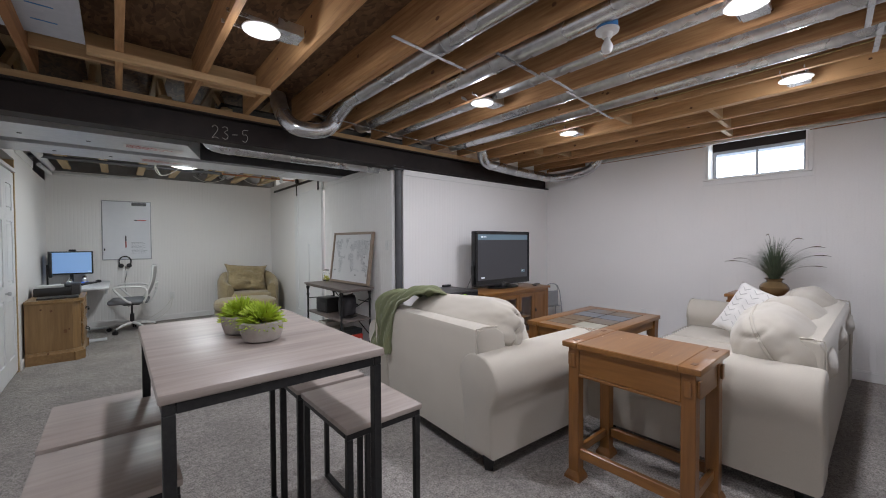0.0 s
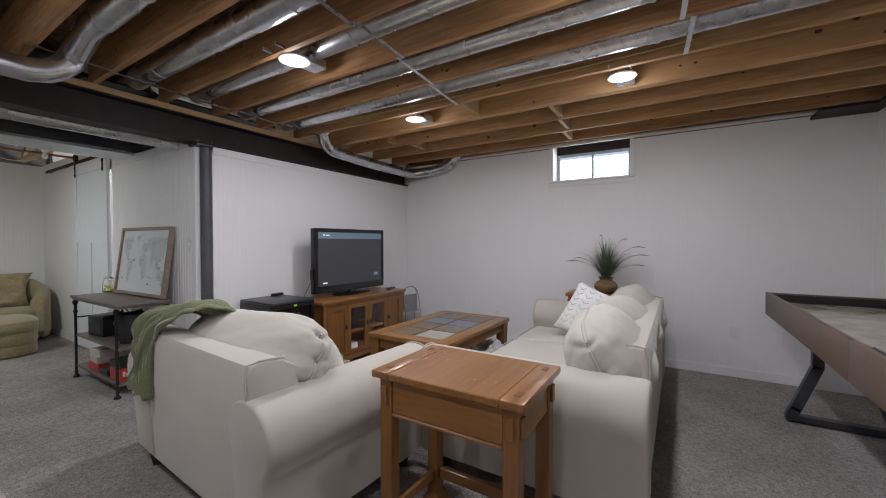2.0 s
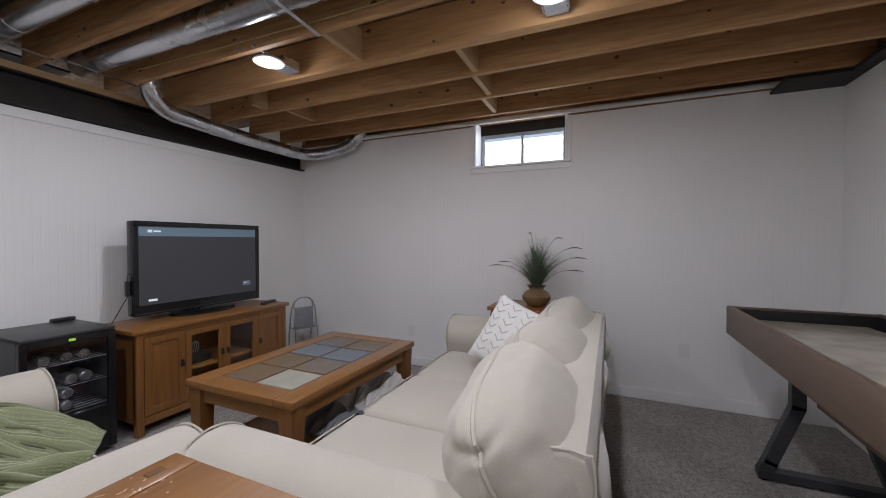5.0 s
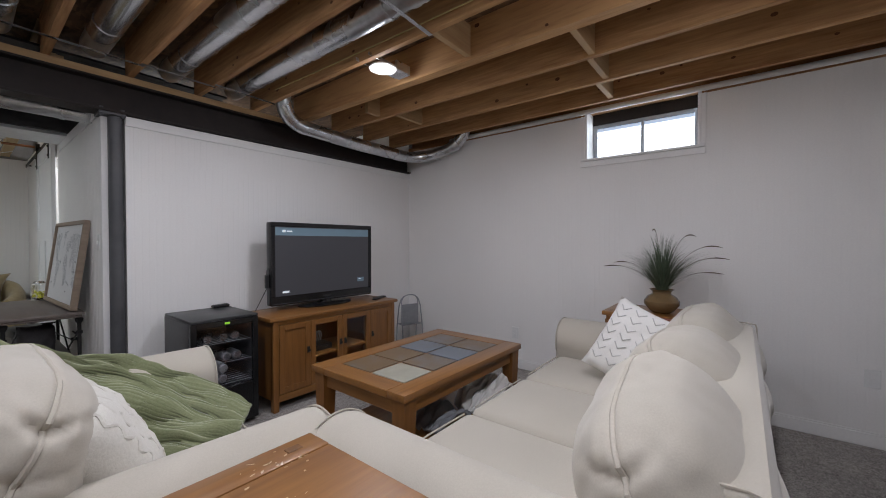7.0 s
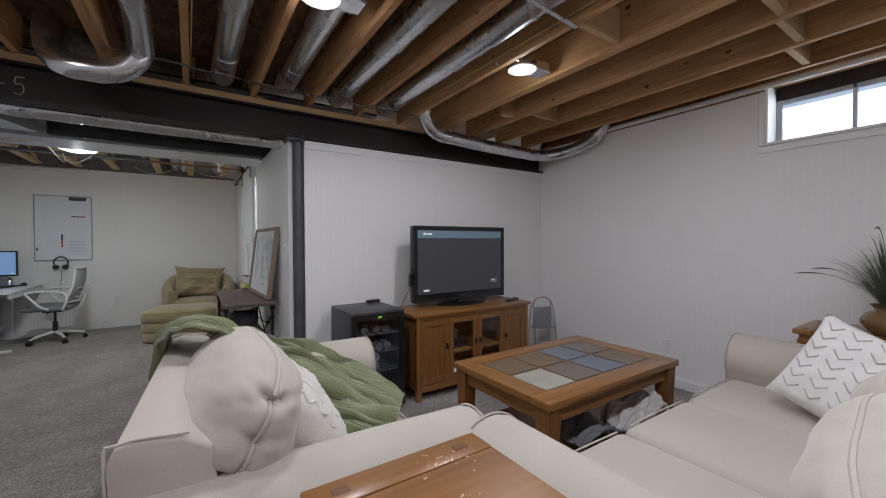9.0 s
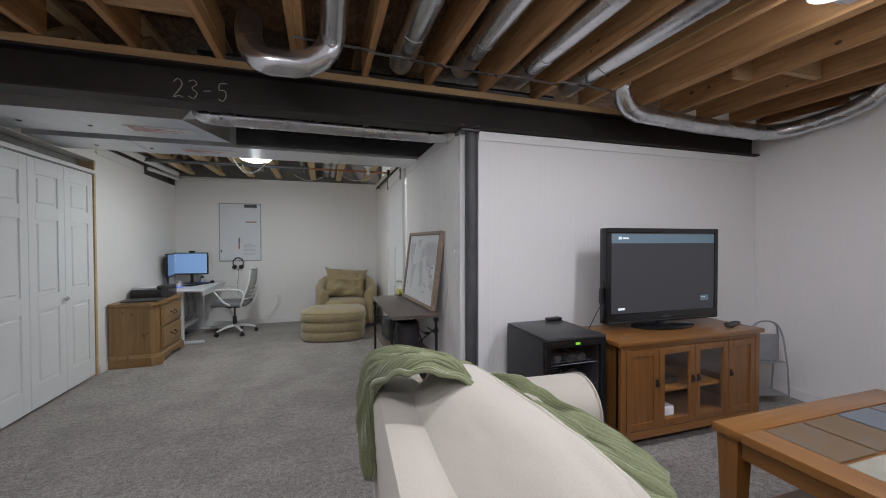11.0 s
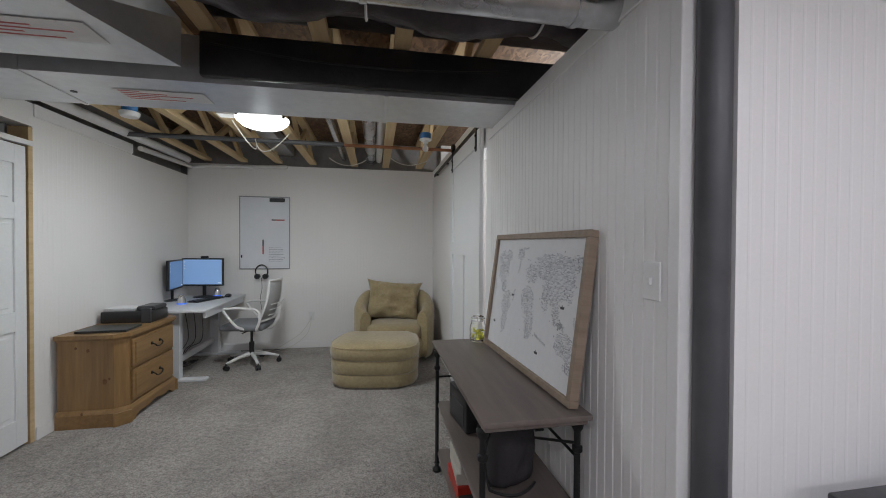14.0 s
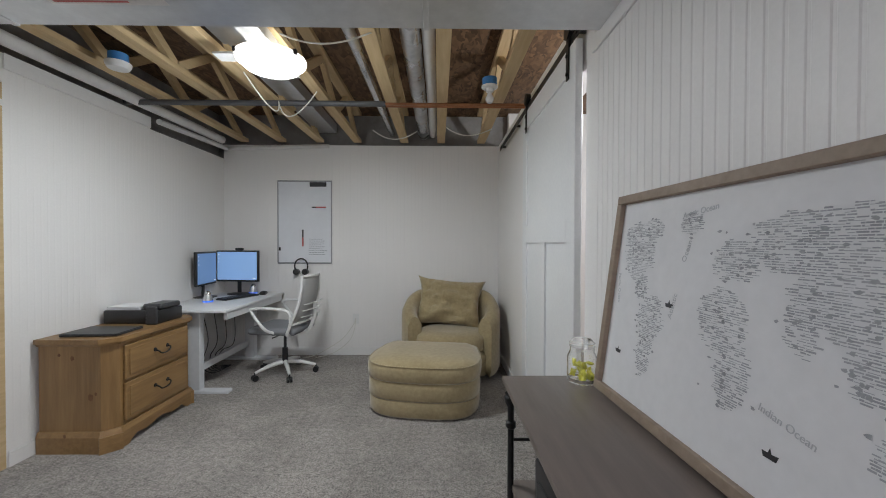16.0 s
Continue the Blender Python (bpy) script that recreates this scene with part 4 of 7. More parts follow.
def slump(L, H, T, m, seed, n=16):
    """A soft stuffed back pillow with blunt ends: the mesh, and the line of its piping round the middle."""
    def surf(u, v, w):
        q = (abs(u) ** 3.6 + abs(v) ** 3.0 + abs(w) ** 2.4) ** (1 / 3.0)
        p = Vector((u, v, w)) / q
        f = 0.035 * noise.noise(Vector((p.x * 2.0 + seed, p.y * 2.4, p.z * 2.4))) + 0.014 * noise.noise(Vector((p.x * 5 + seed, p.y * 6, p.z * 5)))
        end = min(1.0, max(0.0, (abs(p.x) - 0.55) / 0.4))
        for y0, a in ((0.50, 0.065), (-0.05, 0.020), (-0.62, 0.045)):
            c = y0 + 0.12 * math.sin(seed * 3 + y0 * 5 + (1 if p.x > 0 else 0))
            f -= a * end * math.exp(-((p.y - c - 0.25 * abs(p.z)) / 0.055) ** 2) * math.exp(-(p.z / 0.42) ** 2)
        f -= 0.03 * math.exp(-(p.z / 0.05) ** 2)
        sag = 1.0 - 0.24 * p.y - 0.05 * p.x * p.x
        p = p * (1 + f)
        return m @ Vector((p.x * L / 2, p.y * H / 2 - 0.02 * (1 - p.x * p.x), p.z * T / 2 * sag))
    bm = bmesh.new()
    seen = {}

    def vert(k):
        if k not in seen:
            u, v, w = (math.tan(c / n * math.pi / 4) for c in k)
            seen[k] = bm.verts.new(surf(u, v, w))
        return seen[k]

    for ax in range(3):
        for side in (-n, n):
            for i in range(-n, n):
                for j in range(-n, n):
                    q = []
                    for a, b in ((i, j), (i + 1, j), (i + 1, j + 1), (i, j + 1)):
                        k = [a, b]
                        k.insert(ax, side)
                        q.append(vert(tuple(k)))
                    bm.faces.new(q)
    line = []
    for k in range(97):
        a = 2 * math.pi * k / 96
        d = max(abs(math.cos(a)), abs(math.sin(a)))
        line.append(m @ (m.inverted() @ surf(math.cos(a) / d, math.sin(a) / d, 0.0) * 1.012))
    return bm, line


def sofa(name, label, at, rz, length, depth, seats, pillows, back_h=0.84, inset=0.17, rake=0.0):
    """Local x along the length from 0, y forward from the back at 0."""
    t = thing(name, label, "sofa", at, rz)
    bm = bm_new()
    box(bm, 0.20, length - 0.20, 0.05, depth - 0.06, 0.10, 0.29, 0.015, 2)
    part("base", bm, LINEN, t)
    bm = bm_new()
    prof = [(0.0, 0.10), (0.0, back_h - 0.05), (0.02, back_h - 0.012), (0.06, back_h), (0.14, back_h - 0.01), (0.19, back_h - 0.05), (0.23, 0.45), (0.24, 0.10)]
    prism(bm, prof, "x", inset, length - inset, 0.025)
    part("backrest", bm, LINEN, t)
    for x in (inset + 0.01, length - inset - 0.01):
        bm = bm_new()
        seam(bm, [(x, -0.003, 0.12), (x, -0.003, back_h - 0.08), (x, 0.03, back_h - 0.002), (x, 0.15, back_h - 0.006)], 0.004)
        part("piping", bm, PIPING, t)
    for x, side in ((0.225, -1), (length - 0.225, 1)):
        bm = bm_new()
        prof = [(x + p, z) for p, z in arm_profile(side)]
        prism(bm, prof, "y", -0.012, depth, 0.035)
        arm = part("arm", bm, LINEN, t)
        bm = bm_new()
        line = [(p, depth - 0.006, z) for p, z in prof]
        seam(bm, line[1:-1], 0.004)
        part("arm_piping", bm, PIPING, arm)
    w = (length - 0.47) / seats
    for k in range(seats):
        bm = bm_new()
        x0 = 0.235 + k * w
        box(bm, x0 + 0.003, x0 + w - 0.003, 0.20, depth - 0.03, 0.29, 0.455, 0.05, 4)
        c = part("seat_cushion", bm, LINEN, t)
        bm = bm_new()
        seam(bm, [(x0 + 0.05, depth - 0.045, 0.452), (x0 + w / 2, depth - 0.042, 0.454), (x0 + w - 0.05, depth - 0.045, 0.452)], 0.004)
        part("cushion_piping", bm, PIPING, c)
    for px, py, pz, w, h, th, tilt, yaw, lean, seed in pillows:
        m = pose(px, py, pz, 0, 0, yaw) @ pose(0, 0, 0, 90 - tilt, 0, 0) @ pose(0, 0, 0, 0, 0, lean)
        bm, edge = slump(w, h, th, m, seed)
        p = part("back_pillow", bm, LINEN, t, soft=80)
        bm = bm_new()
        tube(bm, edge, 0.0075, 6, caps=False)
        part("pillow_piping", bm, PIPING, p)
    for x in (0.09, length - 0.09):
        for y in (0.06, depth - 0.12):
            bm = bm_new()
            lathe(bm, [(0.032, 0.0), (0.05, 0.10), (0.03, 0.101)], (x, y, 0), 4)
            part("leg", bm, BLACKP, t, "dark tapered foot", soft=0)
    bm = bm_new()
    box(bm, 0.12, length - 0.12, 0.06, depth - 0.1, 0.085, 0.099)
    part("underframe", bm, BLACKP, t, soft=0)
    if rake:
        for ob in t.children_recursive:
            if ob.name.split(".")[0] in ("backrest", "piping", "arm"):
                for v in ob.data.vertices:
                    v.co.y -= rake * max(0.0, v.co.z - 0.1) / 0.75 * min(1.0, max(0.0, (0.30 - v.co.y) / 0.25))
    return t


# the long sofa: back along y = 0.2, facing the television wall
sofa("sofa", "long cream linen sofa with rolled arms and loose back pillows", (2.50, 0.20, 0), 0, 2.27, 1.17, 3, [
    (0.46, 0.235, 0.725, 0.76, 0.45, 0.40, 28, 4, 3, 1.3),
    (1.16, 0.24, 0.715, 0.70, 0.46, 0.40, 30, -2, -3, 4.7),
    (1.83, 0.22, 0.715, 0.72, 0.46, 0.38, 26, -4, 3, 8.1)], 0.82)
# the chair-and-a-half: back along x = 1.52, facing the window wall
sofa("loveseat", "wide cream linen armchair with rolled arms", (1.648, 2.79, 0), -93.4, 1.37, 1.0, 1, [
    (0.79, 0.245, 0.755, 1.06, 0.43, 0.36, 27, 2, 3, 2.9)], 0.835, 0.07, 0.05)


def square_pillow(label, at, size, th, turn, material, seed):
    t = thing("throw_pillow", label, "pillow", at)
    bm = bm_new()
    puff(bm, size, size, th, turn, 18, 0.5, 0.02, seed)
    part("cover", bm, material, t, soft=60)
    return t


TP = pose(0, 0, 0, 0, 0, -100) @ pose(0, 0, 0, 64, 0, 0) @ pose(0, 0, 0, 0, 0, -20)
tp = square_pillow("white cotton throw pillow with grey chevron stitching", (4.19, 0.745, 0.675), 0.48, 0.17, TP, WHITEC, 3.0)
for row in range(7):
    for col in range(4):
        bm = bm_new()
        for s in (-1, 1):
            u0, v0 = -0.15 + col * 0.10, -0.17 + row * 0.055
            pa, pb = (u0, v0), (u0 + s * 0.035, v0 + 0.03)
            pts = []
            for f in (0, 0.5, 1):
                u, v = pa[0] + (pb[0] - pa[0]) * f, pa[1] + (pb[1] - pa[1]) * f
                U_, V_ = u / 0.235, v / 0.235
                h = max(0, (1 - abs(U_) ** 3) * (1 - abs(V_) ** 3)) ** 0.5
                pts.append(TP @ Vector((u, v, h * 0.085 + 0.004 + 0.02 * noise.noise(Vector((U_ * 2.2 + 3, V_ * 2.2, 3))) * h)))
            tube(bm, pts, 0.003, 5)
        part("chevron", bm, GREYLINE, tp)
square_pillow("rust coloured throw pillow behind the white one", (4.36, 0.60, 0.655), 0.40, 0.13, pose(0, 0, 0, 0, 0, -100) @ pose(0, 0, 0, 66, 0, 0), RUST, 6.0)
KP = pose(0, 0, 0, 0, 0, 80) @ pose(0, 0, 0, 58, 0, 0) @ pose(0, 0, 0, 0, 0, 12)
kp = square_pillow("cream cable-knit throw pillow with braided ridges", (2.02, 1.73, 0.70), 0.42, 0.19, KP, CREAM, 9.0)
for col in range(5):
    bm = bm_new()
    pts = []
    for k in range(25):
        v = -0.185 + 0.37 * k / 24
        u = -0.14 + col * 0.07 + 0.012 * math.sin(k * 1.5 + col)
        U_, V_ = u / 0.21, v / 0.21
        h = max(0, (1 - abs(U_) ** 3) * (1 - abs(V_) ** 3)) ** 0.5
        pts.append(KP @ Vector((u, v, h * 0.090 + 0.002 * math.sin(k * 3) + 0.02 * noise.noise(Vector((U_ * 2.2 + 9, V_ * 2.2, 9))) * h)))
    tube(bm, smooth(pts, 2), 0.0065, 6)
    part("knit_ridge", bm, CREAM, kp)


def cloth(name, label, category, path, width, material, ribs, amp, seed, at=(0, 0, 0)):
    """A folded throw: rows of (centre, across vector) laid along a path, with ribs and loose folds."""
    pts = smooth([p[0] for p in path], 10)
    acr = smooth([p[1] for p in path], 10)
    bm = bm_new()
    n = 150
    grid = []
    for i, (c, a) in enumerate(zip(pts, acr)):
        d = (pts[min(i + 1, len(pts) - 1)] - pts[max(i - 1, 0)]).normalized()
        nrm = a.cross(d).normalized()
        row = []
        for j in range(n + 1):
            u = -1 + 2 * j / n
            f = 0.055 * noise.noise(Vector((u * 3.4 + seed, i * 0.07, seed))) + 0.02 * noise.noise(Vector((u * 6 + seed, i * 0.2, 2)))
            r = amp * abs(math.sin(ribs * u * math.pi + 0.8 * noise.noise(Vector((u * 2, i * 0.06, seed)))))
            edge = 0.02 * noise.noise(Vector((i * 0.3, u * 2, seed + 5)))
            row.append(bm.verts.new(c + a * (u * (1 + edge)) + nrm * (f + r)))
        grid.append(row)
    for a, b in zip(grid, grid[1:]):
        for j in range(n):
            bm.faces.new((a[j], a[j + 1], b[j + 1], b[j]))
    ob = solid(name, bm, material, label, category, soft=80)
    md = ob.modifiers.new("thick", "SOLIDIFY")
    md.thickness = 0.012
    md.offset = 0
    return ob


cloth("throw_blanket", "sage green ribbed throw draped over the armchair back and seat", "blanket", [
    ((1.592, 2.63, 0.46), (0.012, 0.13, 0.0)),
    ((1.580, 2.60, 0.64), (0.012, 0.13, 0.0)),
    ((1.578, 2.52, 0.865), (0.02, 0.15, -0.01)),
    ((1.70, 2.34, 0.965), (0.05, 0.16, -0.04)),
    ((1.86, 2.30, 0.90), (0.07, 0.19, -0.06)),
    ((2.01, 2.33, 0.77), (0.10, 0.26, 0.02)),
    ((2.14, 2.32, 0.665), (0.14, 0.31, 0.06)),
    ((2.27, 2.23, 0.58), (0.16, 0.30, 0.06)),
    ((2.41, 2.08, 0.52), (0.16, 0.28, 0.03)),
    ((2.52, 1.98, 0.47), (0.16, 0.23, 0.0))], 0.3, SAGE, 26, 0.010, 1.7)

# ---- end tables ----


def end_table(at, rz, label):
    t = thing("end_table", label, "side table", at, rz, "matching mission end tables")
    W, D, H = 0.47, 0.67, 0.77
    bm = bm_new()
    box(bm, -W / 2, W / 2, -D / 2 + 0.09, D / 2 - 0.09, H - 0.03, H, 0.004, 1)
    part("top_panel", bm, OAK, t)
    for s in (-1, 1):
        bm = bm_new()
        y0, y1 = sorted((s * (D / 2 - 0.0885), s * D / 2))
        box(bm, -W / 2, W / 2, y0, y1, H - 0.03, H + 0.0005, 0.005, 2)
        e = part("breadboard_end", bm, OAK, t)
        for sx in (-1, 1):
            bm = bm_new()
            box(bm, sx * 0.16 - 0.02, sx * 0.16 + 0.02, s * (D / 2 - 0.045) - 0.012, s * (D / 2 - 0.045) + 0.012, H - 0.005, H + 0.003, 0.002, 1)
            part("inlay_plug", bm, KNOT, e, soft=0)
    lx, ly = W / 2 - 0.055, D / 2 - 0.055
    for sx in (-1, 1):
        for sy in (-1, 1):
            bm = bm_new()
            x, y = sx * lx, sy * ly
            box(bm, x - 0.03, x + 0.03, y - 0.03, y + 0.03, 0.03, H - 0.031, 0.004, 1)
            lg = part("leg", bm, OAKV, t)
            bm = bm_new()
            lathe(bm, [(0.066, 0.0), (0.062, 0.018), (0.044, 0.045)], (0, 0, 0), 4)
            bmesh.ops.transform(bm, matrix=pose(x, y, 0, 0, 0, 45), verts=bm.verts)
            part("foot_block", bm, OAKV, lg, soft=0)
            for ax in (0, 1):
                bm = bm_new()
                if ax:
                    box(bm, x - 0.014, x + 0.014, y + sy * 0.03, y + sy * 0.042, H - 0.14, H - 0.065, 0.003, 1) if sy > 0 else box(bm, x - 0.014, x + 0.014, y - 0.042, y - 0.03, H - 0.14, H - 0.065, 0.003, 1)
                else:
                    box(bm, *(sorted((x + sx * 0.03, x + sx * 0.042))), y - 0.014, y + 0.014, H - 0.14, H - 0.065, 0.003, 1)
                part("corbel", bm, OAKV, lg)
    for s in (-1, 1):
        bm = bm_new()
        box(bm, *sorted((s * (lx + 0.005), s * (lx + 0.022))), -ly + 0.031, ly - 0.031, H - 0.175, H - 0.031, 0.003, 1)
        box(bm, *sorted((s * (lx + 0.0), s * (lx + 0.028))), -ly + 0.031, ly - 0.031, H - 0.19, H - 0.176, 0.003, 1)
        part("apron", bm, OAKY, t)
        bm = bm_new()
        box(bm, -lx + 0.031, lx - 0.031, *sorted((s * (ly + 0.005), s * (ly + 0.022))), H - 0.175, H - 0.031, 0.003, 1)
        part("apron", bm, OAK, t)
        bm = bm_new()
        box(bm, *sorted((s * lx - 0.014, s * lx + 0.014)), -ly + 0.031, ly - 0.031, 0.12, 0.175, 0.003, 1)
        part("stretcher", bm, OAKY, t)
        bm = bm_new()
        box(bm, -lx + 0.031, lx - 0.031, s * ly - 0.012, s * ly + 0.012, 0.12, 0.165, 0.003, 1)
        part("stretcher", bm, OAK, t)
    return t


et = end_table((2.125, 0.855, 0), 0, "worn honey-oak mission end table with scratched top")
SCRATCH = mat("bare_scratch", (0.62, 0.47, 0.32), (0.5, 0.36, 0.22), rough=0.7, scale=80)
random.seed(11)
bm = bm_new()
for k in range(34):
    u, v = random.gauss(0.10, 0.045), random.gauss(0.25, 0.03)
    if k > 20:
        u, v = random.gauss(-0.12, 0.03), random.gauss(-0.12, 0.05)
    if k > 29:
        u, v = random.gauss(0.05, 0.02), random.gauss(0.22, 0.02) - 0.1
    a, b = random.uniform(0.002, 0.010), random.uniform(0.001, 0.004)
    mm = pose(u, v, 0.7708, 0, 0, random.uniform(-30, 60))
    vs = [bm.verts.new(mm @ Vector((a * math.cos(q) * random.uniform(0.5, 1), b * math.sin(q) * random.uniform(0.5, 1), 0))) for q in (0, 1, 2, 3, 4, 5)]
    bm.faces.new(vs)
tagged(part("scratches", bm, SCRATCH, et, "pale worn scratches in the varnish", soft=0), kind="stuff")
end_table((5.02, 0.77, 0), 0, "honey-oak end table against the wall under a vase")

# ---- coffee table ----


def coffee_table():
    t = thing("coffee_table", "honey-oak coffee table inlaid with eight slate tiles, chipped edges", "coffee table", (3.72, 1.945, 0))
    W, D, H = 1.24, 0.79, 0.54
    b = 0.125
    bm = bm_new()
    box(bm, -W / 2, W / 2, -D / 2, -D / 2 + b, H - 0.04, H, 0.006, 2)
    part("top_rail", bm, OAK, t)
    bm = bm_new()
    box(bm, -W / 2, W / 2, D / 2 - b, D / 2, H - 0.04, H, 0.006, 2)
    part("top_rail", bm, OAK, t)
    bm = bm_new()
    box(bm, -W / 2, -W / 2 + b, -D / 2 + b, D / 2 - b, H - 0.04, H - 0.0005, 0.003, 1)
    part("top_stile", bm, OAKY, t)
    bm = bm_new()
    box(bm, W / 2 - b, W / 2, -D / 2 + b, D / 2 - b, H - 0.04, H - 0.0005, 0.003, 1)
    part("top_stile", bm, OAKY, t)
    bm = bm_new()
    box(bm, -W / 2 + b, W / 2 - b, -D / 2 + b, D / 2 - b, H - 0.035, H - 0.008)
    part("tile_bed", bm, OAK, t, soft=0)
    tw, td = (W - 2 * b) / 4, (D - 2 * b) / 2
    for i in range(4):
        for j in range(2):
            bm = bm_new()
            x0, y0 = -W / 2 + b + i * tw, -D / 2 + b + j * td
            box(bm, x0 + 0.008, x0 + tw - 0.008, y0 + 0.008, y0 + td - 0.008, H - 0.0078, H - 0.001 + 0.0004 * ((i * 3 + j) % 4), 0.003, 1)
            part("tile", bm, CREAMTILE if (i, j) == (0, 0) else SLATEA, t)
    for sx in (-1, 1):
        for sy in (-1, 1):
            bm = bm_new()
            x, y = sx * (W / 2 - 0.06), sy * (D / 2 - 0.06)
            vs = []
            for z, r in ((0, 0.034), (0.2, 0.036), (H - 0.041, 0.046)):
                vs.append([bm.verts.new((x + a * r, y + c * r, z)) for a, c in ((-1, -1), (1, -1), (1, 1), (-1, 1))])
            for p, q in zip(vs, vs[1:]):
                for k in range(4):
                    bm.faces.new((p[k], p[(k + 1) % 4], q[(k + 1) % 4], q[k]))
            bm.faces.new(vs[0][::-1])
            bm.faces.new(vs[-1])
            part("leg", bm, OAKV, t, soft=0)
    for s in (-1, 1):
        bm = bm_new()
        box(bm, -W / 2 + 0.107, W / 2 - 0.107, s * (D / 2 - 0.045) - 0.011, s * (D / 2 - 0.045) + 0.011, H - 0.125, H - 0.041, 0.003, 1)
        part("apron", bm, OAK, t)
        bm = bm_new()
        box(bm, s * (W / 2 - 0.045) - 0.011, s * (W / 2 - 0.045) + 0.011, -D / 2 + 0.107, D / 2 - 0.107, H - 0.125, H - 0.041, 0.003, 1)
        part("apron", bm, OAKY, t)
    bm = bm_new()
    box(bm, -W / 2 + 0.05, W / 2 - 0.05, -D / 2 + 0.05, D / 2 - 0.05, 0.13, 0.155, 0.004, 1)
    part("lower_shelf", bm, OAK, t)


coffee_table()
cloth("folded_blanket", "crumpled cream and grey blanket on the coffee table shelf", "blanket", [
    ((3.80, 1.66, 0.20), (0.0, 0.10, 0)), ((3.92, 1.68, 0.28), (0.0, 0.13, 0.01)), ((4.06, 1.70, 0.27), (0.0, 0.14, 0.02)),
    ((4.17, 1.68, 0.32), (0.0, 0.13, 0)), ((4.23, 1.66, 0.22), (0, 0.11, 0))], 0.2, WHITEC, 3, 0.02, 4.2)
cloth("folded_blanket", "dark grey blanket folded on the coffee table shelf", "blanket", [
    ((3.45, 1.72, 0.19), (0.0, 0.11, 0)), ((3.55, 1.72, 0.25), (0.0, 0.13, 0.01)), ((3.68, 1.73, 0.26), (0.0, 0.13, 0.0)), ((3.78, 1.72, 0.19), (0.0, 0.12, 0))], 0.2, SEATG, 2, 0.015, 7.7)

# ---- television wall ----


def tv_stand():
    t = thing("tv_stand", "honey-oak television cabinet with two glass doors", "tv stand", (3.845, 3.02, 0))
    W, D, H = 1.32, 0.46, 0.72
    bm = bm_new()
    box(bm, -W / 2, W / 2, -0.02, D, H - 0.03, H, 0.006, 2)
    part("top", bm, OAK, t)
    bm = bm_new()
    x0 = W / 2 - 0.03
    box(bm, -x0, -x0 + 0.03, 0.02, D, 0.09, H - 0.031)
    box(bm, x0 - 0.03, x0, 0.02, D, 0.09, H - 0.031)
    box(bm, -x0 + 0.03, x0 - 0.03, D - 0.012, D, 0.09, H - 0.031)
    box(bm, -x0 + 0.03, x0 - 0.03, 0.03, D - 0.012, 0.10, 0.12)
    part("carcass", bm, OAKV, t, soft=0)
    bm = bm_new()
    box(bm, -x0 + 0.045, x0 - 0.045, 0.0, 0.025, 0.07, 0.125, 0.003, 1)
    box(bm, -x0 + 0.045, x0 - 0.045, 0.0, 0.02, H - 0.06, H - 0.031)
    part("face_rail", bm, OAK, t)
    for sx in (-1, 1):
        bm = bm_new()
        box(bm, *sorted((sx * x0, sx * (x0 - 0.045))), -0.005, 0.04, 0, H - 0.031, 0.004, 1)
        part("leg", bm, OAKV, t)
    for sx in (-1, 1):
        bm = bm_new()
        box(bm, sx * 0.0 - 0.31 if sx < 0 else 0.0, 0.0 if sx < 0 else 0.31, 0.06, D - 0.02, 0.33, 0.35)
        part("shelf", bm, OAK, t, soft=0)
    # doors: narrow solid, two glass, narrow solid
    xs = [(-x0 + 0.048, -0.315, 0), (-0.312, -0.002, 1), (0.002, 0.312, 1), (0.315, x0 - 0.048, 0)]
    for i, (a, b, gl) in enumerate(xs):
        bm = bm_new()
        z0, z1, st = 0.13, H - 0.064, 0.045
        box(bm, a, a + st, -0.004, 0.018, z0, z1, 0.002, 1)
        box(bm, b - st, b, -0.004, 0.018, z0, z1, 0.002, 1)
        box(bm, a + st, b - st, -0.004, 0.018, z0, z0 + st, 0.002, 1)
        box(bm, a + st, b - st, -0.004, 0.018, z1 - st, z1, 0.002, 1)
        d = part("door", bm, OAKV, t)
        bm = bm_new()
        box(bm, a + st, b - st, 0.006, 0.010, z0 + st, z1 - st)
        if gl:
            p = part("pane", bm, GLASS, d, "clear glass pane", soft=0)
            p.visible_shadow = False
        else:
            part("panel", bm, OAKV, d, soft=0)
        hx = {0: b - 0.022, 1: b - 0.022, 2: a + 0.022, 3: a + 0.022}[i]
        bm = bm_new()
        box(bm, hx - 0.012, hx + 0.012, -0.008, -0.0045, 0.40, 0.45, 0.001, 1)
        tube(bm, [(hx + 0.012 * math.sin(q), -0.013, 0.418 - 0.014 * math.cos(q)) for q in [k * 2 * math.pi / 12 for k in range(13)]], 0.003, 6)
        part("handle", bm, BLACKM, d, "dark iron ring pull")


tv_stand()
t = thing("media_box", "black media player inside the television cabinet", "media player", (3.70, 3.2, 0.35))
bm = bm_new()
box(bm, -0.12, 0.12, -0.06, 0.14, 0.0, 0.05, 0.004, 1)
part("case", bm, BLACKP, t)
bm = bm_new()
box(bm, -0.12, 0.12, -0.06, 0.14, 0.001, 0.07, 0.006, 1)
solid("paper_stack", bm, MAPPAPER, "stack of white papers in the television cabinet", "paper", (3.68, 3.2, 0.1205))
bm = bm_new()
for k in range(3):
    tube(bm, bez((3.62 + k * 0.05, 3.28, 0.40), (3.75, 3.12 + k * 0.03, 0.62), (3.80 - k * 0.02, 3.3, 0.38), 12), 0.004, 6)
solid("cable", bm, CABLE, "tangle of cables inside the television cabinet", "cable")


